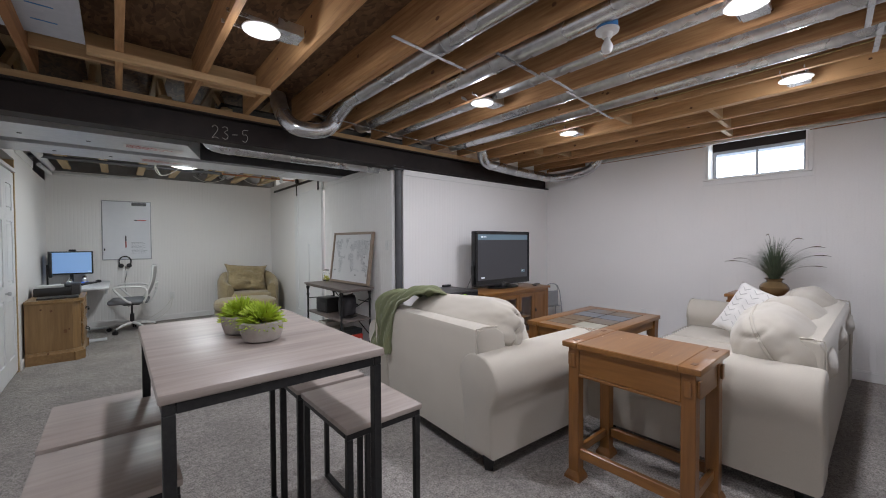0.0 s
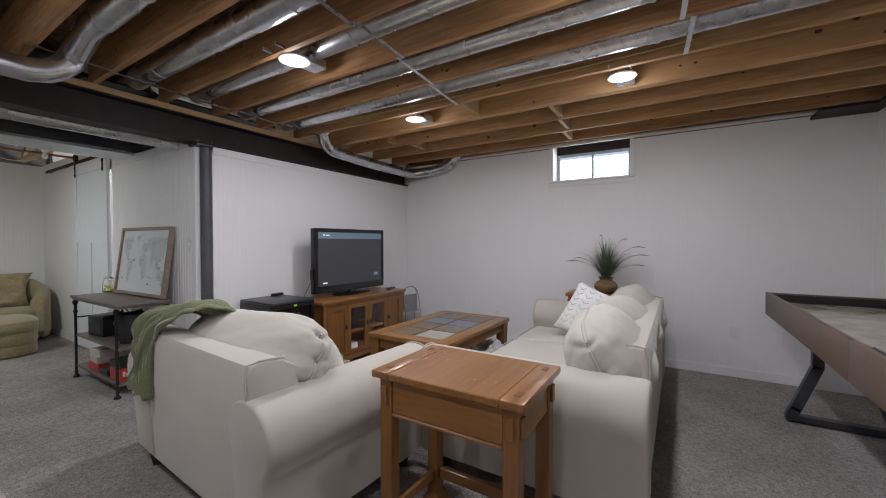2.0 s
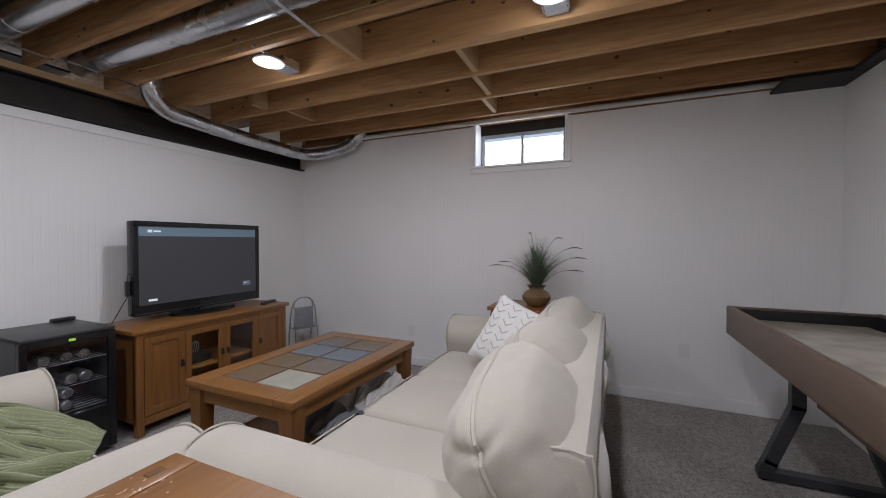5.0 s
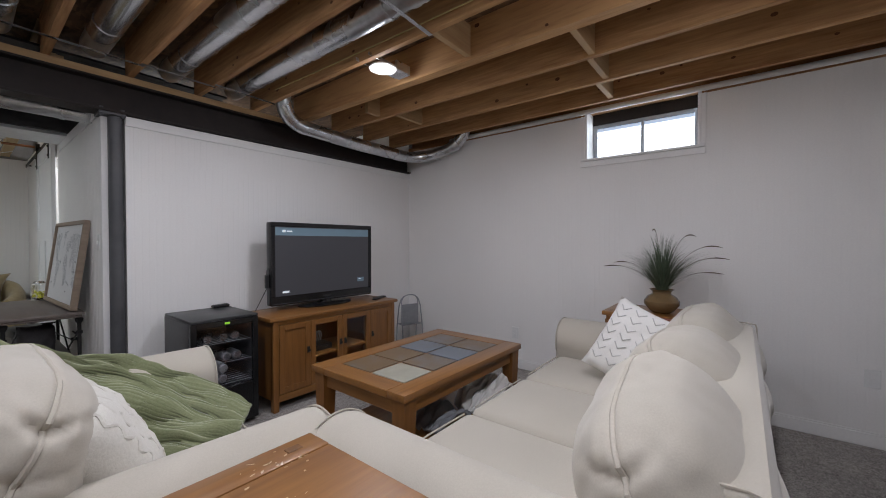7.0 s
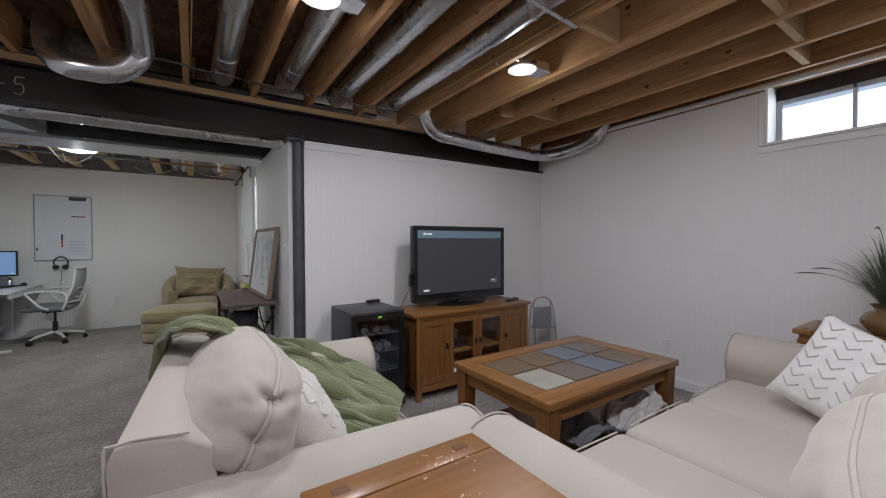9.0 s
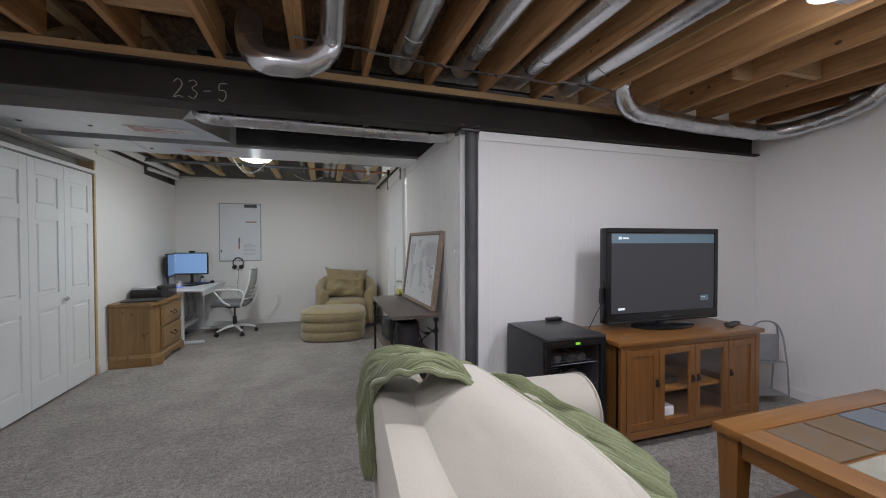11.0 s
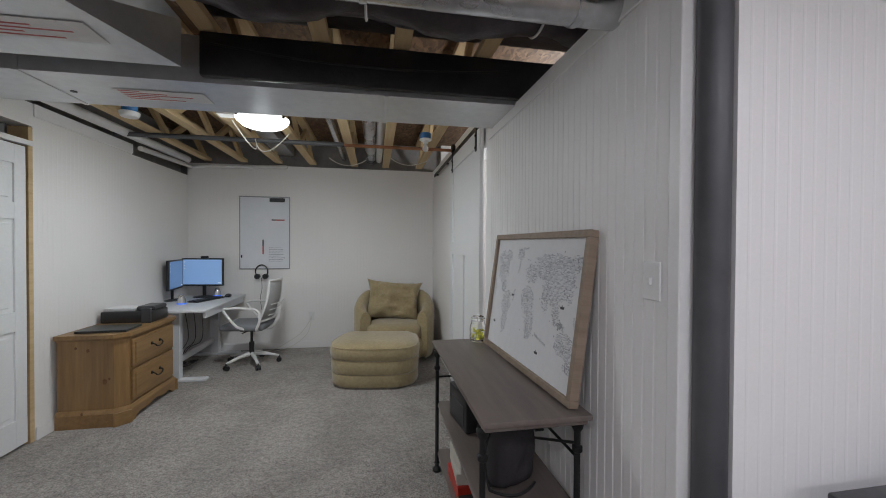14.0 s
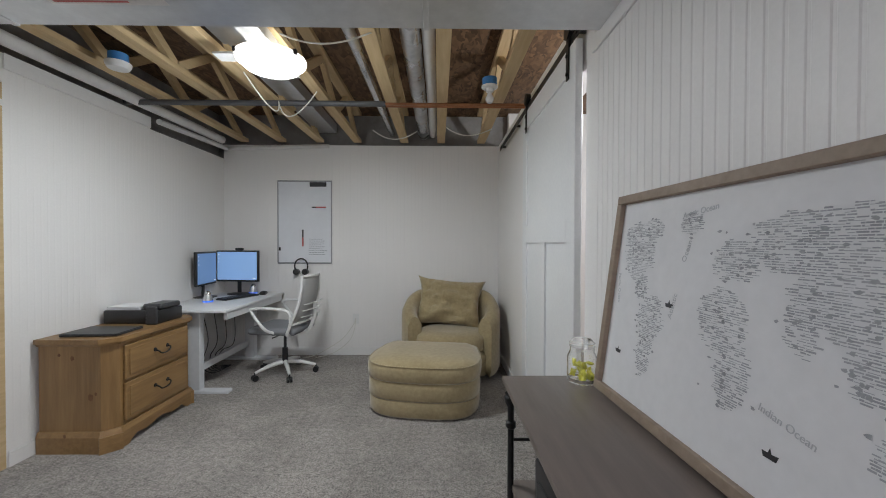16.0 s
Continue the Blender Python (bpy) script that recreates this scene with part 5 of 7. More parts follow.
def television():
    t = thing("television", "black flat-panel television showing a dark menu", "television", (3.87, 3.29, 0.722), -0.5)
    W = 1.055
    bm = bm_new()
    z0, z1 = 0.04, 0.735
    fr = 0.035
    box(bm, -W / 2, W / 2, 0.0, 0.075, z0, z1, 0.010, 2)
    part("housing", bm, GLOSSB, t)
    bm = bm_new()
    box(bm, -W / 2, W / 2, -0.012, -0.0005, z1 - fr, z1, 0.004, 1)
    box(bm, -W / 2, W / 2, -0.012, -0.0005, z0, z0 + 0.075, 0.004, 1)
    box(bm, -W / 2, -W / 2 + fr, -0.012, -0.0005, z0 + 0.0755, z1 - fr - 0.0005, 0.003, 1)
    box(bm, W / 2 - fr, W / 2, -0.012, -0.0005, z0 + 0.0755, z1 - fr - 0.0005, 0.003, 1)
    part("bezel", bm, GLOSSB, t)
    bm = bm_new()
    box(bm, -W / 2 + fr, W / 2 - fr, -0.004, -0.001, z0 + 0.0755, z1 - fr - 0.0005)
    scr = part("screen", bm, TVDIM, t, "dark backlit screen", soft=0)
    bm = bm_new()
    box(bm, -W / 2 + fr + 0.004, W / 2 - fr - 0.004, -0.0052, -0.0042, z1 - fr - 0.075, z1 - fr - 0.008)
    part("menu_bar", bm, BARG, scr, "grey-blue menu bar", soft=0)
    for a, b, c, d, m_ in ((-0.43, -0.40, z1 - 0.083, z1 - 0.063, TXTG), (-0.39, -0.34, z1 - 0.08, z1 - 0.068, TXTG), (-0.43, -0.37, z0 + 0.10, z0 + 0.116, TXTG), (0.35, 0.43, z0 + 0.14, z0 + 0.18, BARG), (0.36, 0.40, z0 + 0.162, z0 + 0.17, TXTG)):
        bm = bm_new()
        box(bm, a, b, -0.0066, -0.0056, c, d)
        part("menu_item", bm, m_, scr, soft=0)
    bm = bm_new()
    box(bm, -0.04, 0.04, -0.0135, -0.0122, z0 + 0.035, z0 + 0.043)
    part("badge", bm, DGREY, t, soft=0)
    bm = bm_new()
    box(bm, -W / 2 + 0.01, W / 2 - 0.01, -0.014, -0.0125, z0 + 0.012, z0 + 0.018)
    part("trim_strip", bm, DGREY, t, soft=0)
    bm = bm_new()
    lathe(bm, [(0.27, 0.0), (0.275, 0.008), (0.26, 0.016), (0.06, 0.022), (0.05, 0.05)], (0, 0.03, 0), 40)
    bmesh.ops.scale(bm, vec=(1, 0.5, 1), verts=bm.verts)
    part("stand", bm, GLOSSB, t)
    bm = bm_new()
    box(bm, -W / 2 - 0.03, -W / 2 - 0.005, 0.02, 0.045, 0.19, 0.30, 0.003, 1)
    tube(bm, bez((-W / 2 - 0.018, 0.03, 0.30), (-W / 2 - 0.02, 0.03, 0.36), (-W / 2 + 0.02, 0.06, 0.36), 6), 0.004, 6)
    tube(bm, bez((-W / 2 - 0.018, 0.03, 0.19), (-W / 2 - 0.06, 0.06, 0.08), (-W / 2 - 0.10, 0.06, 0.01), 8), 0.003, 6)
    part("streaming_stick", bm, BLACKP, t, "black streaming stick on a cable")


television()
for rx, rz in ((4.36, 25), (4.42, 12)):
    bm = bm_new()
    box(bm, -0.085, 0.085, -0.022, 0.022, 0, 0.018, 0.006, 2)
    for k in range(5):
        box(bm, -0.06 + k * 0.025, -0.047 + k * 0.025, -0.012, 0.012, 0.0182, 0.0205)
    solid("remote_control", bm, BLACKP, "black remote control on the television cabinet", "remote control", (rx, 3.14 + (rx - 4.36) * 0.6, 0.7205), rz, "remote controls")


def fridge():
    t = thing("beverage_fridge", "small black glass-door beverage cooler with cans", "fridge", (2.89, 3.02, 0))
    W, D, H = 0.43, 0.50, 0.78
    bm = bm_new()
    box(bm, -W / 2 + 0.03, W / 2 - 0.03, D - 0.03, D, 0.02, H - 0.02)
    part("back_panel", bm, DGREY, t, soft=0)
    for x0 in (-W / 2, W / 2 - 0.03):
        bm = bm_new()
        box(bm, x0, x0 + 0.03, 0.04, D, 0.02, H - 0.02)
        part("side_panel", bm, DGREY, t, soft=0)
    for z0, z1 in ((0.02, 0.07), (H - 0.06, H - 0.02)):
        bm = bm_new()
        box(bm, -W / 2 + 0.03, W / 2 - 0.03, 0.04, D - 0.03, z0, z1)
        part("liner_panel", bm, DGREY, t, soft=0)
    bm = bm_new()
    box(bm, -W / 2, W / 2, 0.0, D, H - 0.0195, H, 0.006, 2)
    part("top", bm, DGREY, t)
    bm = bm_new()
    fr = 0.035
    box(bm, -W / 2, -W / 2 + fr, 0.0, 0.035, 0.03, H - 0.021, 0.003, 1)
    box(bm, W / 2 - fr, W / 2, 0.0, 0.035, 0.03, H - 0.021, 0.003, 1)
    box(bm, -W / 2 + fr, W / 2 - fr, 0.0, 0.035, 0.03, 0.30, 0.003, 1)
    box(bm, -W / 2 + fr, W / 2 - fr, 0.0, 0.035, H - 0.06, H - 0.021, 0.003, 1)
    d = part("door", bm, GLOSSB, t)
    bm = bm_new()
    box(bm, -W / 2 + fr, W / 2 - fr, 0.010, 0.014, 0.30, H - 0.06)
    p = part("pane", bm, glass("smoked_glass", (0.78, 0.79, 0.82)), d, "smoked glass pane", soft=0)
    p.visible_shadow = False
    bm = bm_new()
    box(bm, -0.012, 0.02, -0.0025, -0.0005, H - 0.048, H - 0.034)
    part("display", bm, LEDG, d, "small green display", soft=0)
    for z in (0.31, 0.46, 0.60):
        bm = bm_new()
        for k in range(9):
            tube(bm, [(-W / 2 + 0.031, 0.05 + k * 0.045, z), (W / 2 - 0.031, 0.05 + k * 0.045, z)], 0.002, 5)
        part("rack", bm, GREYMET, t)
    for z, xs in ((0.345, (-0.14, -0.072, -0.004)), (0.415, (-0.145, -0.075, 0.0)), (0.495, (-0.14, 0.02, 0.09)), (0.635, (-0.10, 0.0, 0.08))):
        for x in xs:
            bm = bm_new()
            tube(bm, [(x, 0.055, z), (x, 0.058, z), (x, 0.066, z), (x, 0.17, z), (x, 0.178, z)], [0.024, 0.027, 0.0315, 0.0315, 0.025], 16)
            part("can", bm, ALU, t)
    for sx in (-1, 1):
        bm = bm_new()
        tube(bm, [(sx * 0.18, 0.08, 0), (sx * 0.18, 0.08, 0.021)], 0.015, 10)
        tube(bm, [(sx * 0.18, 0.44, 0), (sx * 0.18, 0.44, 0.021)], 0.015, 10)
        part("foot", bm, BLACKP, t)


fridge()
bm = bm_new()
box(bm, -0.06, 0.06, -0.025, 0.025, 0, 0.022, 0.006, 1)
solid("power_supply", bm, BLACKP, "black power brick on the beverage cooler", "power supply", (3.035, 3.485, 0.7805), 4)


def magazine_rack():
    t = thing("magazine_rack", "grey metal magazine rack with arched handle in the corner", "magazine rack", (5.02, 3.32, 0), -18)
    for s in (-1, 1):
        bm = bm_new()
        tube(bm, [(-0.13, s * 0.09, 0.0), (-0.13, s * 0.07, 0.30), (-0.125, s * 0.03, 0.55)] + bez((-0.12, s * 0.02, 0.58), (-0.11, 0, 0.68), (0, 0, 0.68), 5) + bez((0, 0, 0.68), (0.11, 0, 0.68), (0.12, s * 0.02, 0.58), 5) + [(0.125, s * 0.03, 0.55), (0.13, s * 0.07, 0.30), (0.13, s * 0.09, 0)], 0.007, 8)
        part("side_loop", bm, GREYMET, t)
    for z, w in ((0.07, 0.085), (0.34, 0.066)):
        bm = bm_new()
        box(bm, -0.128, 0.128, -w, w, z, z + 0.006, 0.002, 1)
        part("shelf", bm, GREYMET, t)
    bm = bm_new()
    box(bm, -0.11, 0.11, -0.012, 0.012, 0.3465, 0.57, 0.003, 1)
    part("divider", bm, GREYMET, t)


magazine_rack()

# ---- plants ----


def vase_plant():
    t = thing("potted_grass", "spiky green grass in a glazed brown stoneware vase", "plant", (4.98, 0.735, 0.771))
    bm = bm_new()
    lathe(bm, [(0.045, 0.0), (0.062, 0.012), (0.092, 0.06), (0.094, 0.085), (0.075, 0.12), (0.048, 0.14), (0.05, 0.155), (0.066, 0.172), (0.06, 0.173), (0.042, 0.15), (0.04, 0.14)], seg=32)
    bmesh.ops.scale(bm, vec=(1.25, 1.25, 1.0), verts=bm.verts)
    part("vase", bm, VASEM, t)
    random.seed(21)
    bm = bm_new()
    for k in range(520):
        a = random.uniform(0, 2 * math.pi)
        spread = random.uniform(0.03, 0.36)
        h = random.uniform(0.24, 0.47) - spread * 0.22
        tip = Vector((math.cos(a) * spread * 1.05, math.sin(a) * spread * 1.15, 0.16 + h * (0.95 if spread < 0.18 else 0.75)))
        tip.x = min(tip.x, 0.29)
        mid = Vector((math.cos(a) * spread * 0.42, math.sin(a) * spread * 0.42, 0.16 + h * 0.7))
        root = Vector((math.cos(a) * 0.02, math.sin(a) * 0.02, 0.15))
        w = random.uniform(0.0012, 0.0026)
        side = Vector((-math.sin(a), math.cos(a), 0)).lerp(Vector((random.uniform(-1, 1), random.uniform(-1, 1), 0)), 0.4).normalized()
        prev = None
        for i, p in enumerate(bez(root, mid, tip, 6)):
            ww = w * (1 - (i / 6) ** 2 * 0.9)
            cur = (bm.verts.new(p - side * ww), bm.verts.new(p + side * ww))
            if prev:
                bm.faces.new((prev[0], prev[1], cur[1], cur[0]))
            prev = cur
    tagged(part("foliage", bm, GRASSG, t, "thin arching green blades", soft=0), kind="stuff")
    for tx, ty, tz in ((-0.05, 0.40, 0.33), (-0.02, 0.33, 0.36), (0.05, -0.36, 0.48), (0.02, -0.40, 0.40), (0.0, -0.37, 0.30), (0.1, -0.20, 0.56), (-0.1, 0.05, 0.60)):
        bm = bm_new()
        tip = Vector((tx, ty, tz))
        q = bez((0, 0, 0.16), (tx * 0.3, ty * 0.45, tz * 1.15), tip, 12)
        tube(bm, q, [0.0015] * 9 + [0.003, 0.0048, 0.0036, 0.001], 6)
        part("seed_head", bm, STRAW, t, "dry brown seed head")


vase_plant()


def tuft(x, y, r, seed):
    t = thing("potted_succulent", "round lime-green artificial tuft in a grey stone pot", "plant", (x, y, 0.9855), group="pair of potted tufts on the table")
    bm = bm_new()
    lathe(bm, [(0.046, 0.0), (0.06, 0.006), (0.068, 0.03), (0.072, 0.066), (0.064, 0.07), (0.06, 0.055)], seg=28)
    part("pot", bm, POTM, t)
    random.seed(seed)
    bm = bm_new()
    for k in range(620):
        u, v = random.random(), random.random()
        th, ph = math.acos(1 - 1.15 * u), 2 * math.pi * v
        d = Vector((math.sin(th) * math.cos(ph), math.sin(th) * math.sin(ph), math.cos(th)))
        L = r * random.uniform(0.78, 1.08)
        base = Vector((0, 0, 0.062)) + d * 0.02
        tip = Vector((0, 0, 0.062)) + d * L + Vector((0, 0, -0.012 * random.random()))
        side = d.orthogonal().normalized() * 0.0042
        side.rotate(Euler((random.random() * 6, random.random() * 6, 0)))
        mid = base.lerp(tip, 0.65)
        vs = [bm.verts.new(p) for p in (base, mid - side, tip, mid + side)]
        bm.faces.new(vs)
    tagged(part("foliage", bm, LIME, t, "dense spiky lime-green leaves", soft=0), kind="stuff")


tuft(0.385, 1.445, 0.086, 3)
tuft(0.36, 1.615, 0.086, 8)

# ---- dining set ----


def dining_table():
    t = thing("dining_table", "bar-height table with grey wood-look top and black steel frame", "dining table", (0.36, 1.555, 0))
    W, D, H = 0.595, 0.97, 0.985
    bm = bm_new()
    box(bm, -W / 2, W / 2, -D / 2, D / 2, H - 0.026, H, 0.006, 2)
    part("tabletop", bm, GREYWOODX, t)
    r = 0.0135
    for sx in (-1, 1):
        for sy in (-1, 1):
            bm = bm_new()
            x, y = sx * (W / 2 - 0.022), sy * (D / 2 - 0.022)
            box(bm, x - r, x + r, y - r, y + r, 0.0, H - 0.054, 0.002, 1)
            part("leg", bm, BLACKM, t)
    for s in (-1, 1):
        bm = bm_new()
        box(bm, s * (W / 2 - 0.022) - r, s * (W / 2 - 0.022) + r, -D / 2 + 0.008, D / 2 - 0.008, H - 0.0535, H - 0.0265, 0.002, 1)
        part("side_rail", bm, BLACKM, t)
        bm = bm_new()
        box(bm, -W / 2 + 0.036, W / 2 - 0.036, s * (D / 2 - 0.022) - r, s * (D / 2 - 0.022) + r, H - 0.0535, H - 0.0265, 0.002, 1)
        part("end_rail", bm, BLACKM, t)


dining_table()


def stool():
    t = thing("stool", "backless stool with grey wood-look seat and black steel frame", "stool", (0.745, 1.41, 0), group="stools round the table")
    W, D, H = 0.325, 0.425, 0.69
    bm = bm_new()
    box(bm, -W / 2, W / 2, -D / 2, D / 2, H - 0.022, H, 0.005, 2)
    part("seat", bm, GREYWOODX, t)
    r = 0.0115
    for sx in (-1, 1):
        for sy in (-1, 1):
            bm = bm_new()
            x, y = sx * (W / 2 - 0.018), sy * (D / 2 - 0.018)
            box(bm, x - r, x + r, y - r, y + r, 0.0, H - 0.046, 0.002, 1)
            part("leg", bm, BLACKM, t)
    for s in (-1, 1):
        for z in (0.001, H - 0.0455):
            bm = bm_new()
            y = s * (D / 2 - 0.018)
            x = s * (W / 2 - 0.018)
            if z > 0.1:
                box(bm, -W / 2 + 0.007, W / 2 - 0.007, y - r, y + r, z, z + 0.023, 0.002, 1)
                box(bm, x - r, x + r, -D / 2 + 0.03, D / 2 - 0.03, z, z + 0.023, 0.002, 1)
            else:
                box(bm, x - r, x + r, -D / 2 + 0.03, D / 2 - 0.03, z, z + 0.023, 0.002, 1)
            part("rail", bm, BLACKM, t)
    return t


st = stool()
copy_thing(st, pose(0.74, 1.865, 0, 0, 0, 0))
copy_thing(st, pose(-0.035, 1.46, 0, 0, 0, 0))
copy_thing(st, pose(-0.04, 1.915, 0, 0, 0, 0))

# ---- game table ----


def game_table():
    t = thing("shuffleboard_table", "long taupe shuffleboard table with pale playfield", "game table", (3.45, -0.89, 0))
    L, W, H = 2.58, 0.73, 0.90
    bm = bm_new()
    for s in (-1, 1):
        y0, y1 = sorted((s * (W / 2 - 0.028), s * W / 2))
        box(bm, -L / 2, -0.50, y0, y1, 0.72, H, 0.004, 2)
        box(bm, -0.499, L / 2, y0, y1, 0.72, H, 0.004, 2)
        p = part("side_board", bm, TAUPE, t)
        bm = bm_new()
    bm.free()
    for s in (-1, 1):
        bm = bm_new()
        box(bm, *sorted((s * (L / 2 - 0.028), s * (L / 2 - 0.0005))), -W / 2 + 0.0285, W / 2 - 0.0285, 0.74, H - 0.002, 0.003, 1)
        part("end_board", bm, TAUPE, t)
        bm = bm_new()
        box(bm, *sorted((s * (L / 2 + 0.0005), s * (L / 2 + 0.004))), W / 2 - 0.04, W / 2 + 0.002, 0.725, H - 0.004, 0.001, 1)
        part("corner_bracket", bm, GREYMET, t)
    bm = bm_new()
    box(bm, -L / 2 + 0.09, L / 2 - 0.09, -W / 2 + 0.10, W / 2 - 0.10, 0.80, 0.835, 0.003, 1)
    part("playfield", bm, PLAYF, t)
    bm = bm_new()
    box(bm, -L / 2 + 0.03, L / 2 - 0.03, -W / 2 + 0.03, W / 2 - 0.03, 0.745, 0.765)
    part("gutter", bm, BLACKP, t, soft=0)
    for y in (W / 2 - 0.06, -W / 2 + 0.06):
        bm = bm_new()
        tube(bm, [(-0.98, y + 0.02, H - 0.005), (-0.62, y + 0.02, H - 0.005)], 0.007, 10)
        tube(bm, [(-1.18, y + 0.02, H - 0.005), (-0.76, y + 0.02, H - 0.005)], 0.017, 12)
        part("hinge_rod", bm, DGREY, t, "grey steel rod with sleeve")
    for s in (-1, 1):
        bm = bm_new()
        box(bm, -L / 2 + 0.0285, L / 2 - 0.0285, *sorted((s * (W / 2 - 0.029), s * (W / 2 - 0.036))), 0.766, H - 0.012)
        part("side_liner", bm, BLACKP, t, "black inner liner", soft=0)
        bm = bm_new()
        box(bm, *sorted((s * (L / 2 - 0.0285), s * (L / 2 - 0.036))), -W / 2 + 0.037, W / 2 - 0.037, 0.766, H - 0.012)
        part("end_liner", bm, BLACKP, t, "black inner liner", soft=0)
    for x in (L / 2 - 0.36, -L / 2 + 0.42):
        bm = bm_new()
        for s in (-1, 1):
            pts = [Vector((x, s * 0.13, 0.72)), Vector((x, s * 0.13, 0.42)), Vector((x, s * 0.245, 0.10)), Vector((x, s * 0.265, 0.05))]
            for a, b in zip(pts, pts[1:]):
                d = b - a
                mm = Matrix.Translation(a) @ d.to_track_quat("Y", "X").to_matrix().to_4x4()
                box(bm, -0.032, 0.032, -0.012, d.length + 0.012, -0.026, 0.026, 0.003, 1, m=mm)
        part("leg", bm, DGREY, t)
        bm = bm_new()
        box(bm, x - 0.034, x + 0.034, -0.30, 0.30, 0.012, 0.056, 0.004, 1)
        part("foot_bar", bm, DGREY, t)
        for s in (-1, 1):
            bm = bm_new()
            tube(bm, [(x, s * 0.27, 0), (x, s * 0.27, 0.0125)], 0.025, 12)
            part("levelling_foot", bm, BLACKP, t)
    bm = bm_new()
    box(bm, -L / 2 + 0.47, L / 2 - 0.41, -0.07, 0.07, 0.45, 0.70, 0.004, 1)
    part("stretcher", bm, TAUPE, t)


game_table()


def plate(name, label, cat, x, y, z, axis, side, toggle):
    t = thing(name, label, cat, (x, y, z))
    bm = bm_new()
    if axis == "x":
        box(bm, *sorted((0, side * 0.006)), -0.036, 0.036, -0.057, 0.057, 0.002, 1)
    else:
        box(bm, -0.036, 0.036, *sorted((0, side * 0.006)), -0.057, 0.057, 0.002, 1)
    part("cover_plate", bm, WHITEP, t)
    for dz in ((0,) if toggle else (-0.02, 0.02)):
        bm = bm_new()
        a = 0.016 if toggle else 0.0085
        h = 0.011 if toggle else 0.013
        w = 0.005 if toggle else 0.015
        if axis == "x":
            box(bm, *sorted((side * 0.0062, side * a)), -w, w, dz - h, dz + h, 0.001, 1)
        else:
            box(bm, -w, w, *sorted((side * 0.0062, side * a)), dz - h, dz + h, 0.001, 1)
        part("toggle" if toggle else "socket", bm, WHITEP, t)


plate("wall_outlet", "white double wall outlet above the baseboard", "outlet", XW - 0.0005, -0.38, 0.43, "x", -1, False)
plate("wall_outlet", "white double wall outlet behind the coffee table", "outlet", XW - 0.0005, 2.1, 0.36, "x", -1, False)
plate("light_switch", "white toggle light switch on beadboard", "light switch", XO - 0.0005, 3.757, 1.29, "x", -1, True)
plate("wall_outlet", "white wall outlet behind the shelf", "outlet", XO - 0.0005, 4.45, 0.52, "x", -1, False)
plate("wall_outlet", "white wall outlet behind the office chair", "outlet", 0.72, YB - 0.0005, 0.42, "y", -1, False)

# ---- console shelf ----


def console():
    t = thing("console_shelf", "grey wood three-tier console with black pipe legs", "shelf", (2.122, 4.56, 0))
    X, Y, H = 0.205, 0.57, 0.79
    bm = bm_new()
    box(bm, -X, X, -Y, Y, H - 0.022, H, 0.005, 2)
    box(bm, -X + 0.012, X - 0.012, -Y + 0.012, Y - 0.012, H - 0.04, H - 0.0225, 0.004, 1)
    part("top", bm, DARKWOOD, t)
    for z in (0.42, 0.12):
        bm = bm_new()
        box(bm, -X + 0.025, X - 0.02, -Y + 0.05, Y - 0.05, z - 0.022, z, 0.003, 1)
        part("shelf", bm, DARKWOOD, t)
    for sx in (-1, 1):
        for sy in (-1, 1):
            bm = bm_new()
            lathe(bm, [(0.026, 0.0), (0.026, 0.012), (0.012, 0.03), (0.012, 0.045), (0.017, 0.05), (0.0115, 0.06), (0.0115, 0.62), (0.019, 0.628), (0.019, 0.645), (0.012, 0.65), (0.012, 0.70), (0.021, 0.715), (0.024, 0.735), (0.016, 0.745), (0.022, H - 0.041)], (sx * (X - 0.022), sy * (Y - 0.07), 0), 14)
            part("leg", bm, BLACKM, t)
    for a, b in ((-1, 1), (1, -1)):
        bm = bm_new()
        tube(bm, [(X - 0.02, a * (Y - 0.06), 0.20), (X - 0.02, b * (Y - 0.06), 0.66)], 0.006, 8)
        part("brace", bm, BLACKM, t)
    for sy in (-1, 1):
        bm = bm_new()
        tube(bm, [(-X + 0.03, sy * (Y - 0.07), 0.58), (X - 0.03, sy * (Y - 0.07), 0.58)], 0.006, 8) if sy > 0 else tube(bm, [(X - 0.02, -Y + 0.07, 0.60), (X - 0.02, -Y + 0.35, 0.60)], 0.006, 8)
        part("cross_rod", bm, BLACKM, t)


console()


def text(body, size, material, parent, m, name="lettering", label=""):
    cu = bpy.data.curves.new(name, "FONT")
    cu.body, cu.size, cu.extrude = body, size, 0.0004
    cu.materials.append(material)
    ob = new(name, cu)
    ob.parent = parent
    ob.matrix_local = m
    if label:
        tagged(ob, label=label)
    return ob


# leaning framed map: local x along the wall, z up, front at -y
lean = math.degrees(math.atan2(0.082, 0.63))
t = thing("framed_map", "large wood-framed grey world map leaning on the wall", "picture", (2.262, 4.50, 0.8015))
t.matrix_world = Matrix.Translation((2.252, 4.515, 0.797)) @ pose(0, 0, 0, 0, 0, -87.6) @ pose(0, 0, 0, -lean, 0, 0)
MW, MH, FW = 0.97, 0.66, 0.028
for x0, x1, z0, z1, nm in ((-MW / 2, MW / 2, 0, FW, "frame_rail"), (-MW / 2, MW / 2, MH - FW, MH, "frame_rail"), (-MW / 2, -MW / 2 + FW, FW + 0.0005, MH - FW - 0.0005, "frame_stile"), (MW / 2 - FW, MW / 2, FW + 0.0005, MH - FW - 0.0005, "frame_stile")):
    bm = bm_new()
    box(bm, x0, x1, -0.02, 0.02, z0, z1, 0.002, 1)
    part(nm, bm, FRAMEW, t)
bm = bm_new()
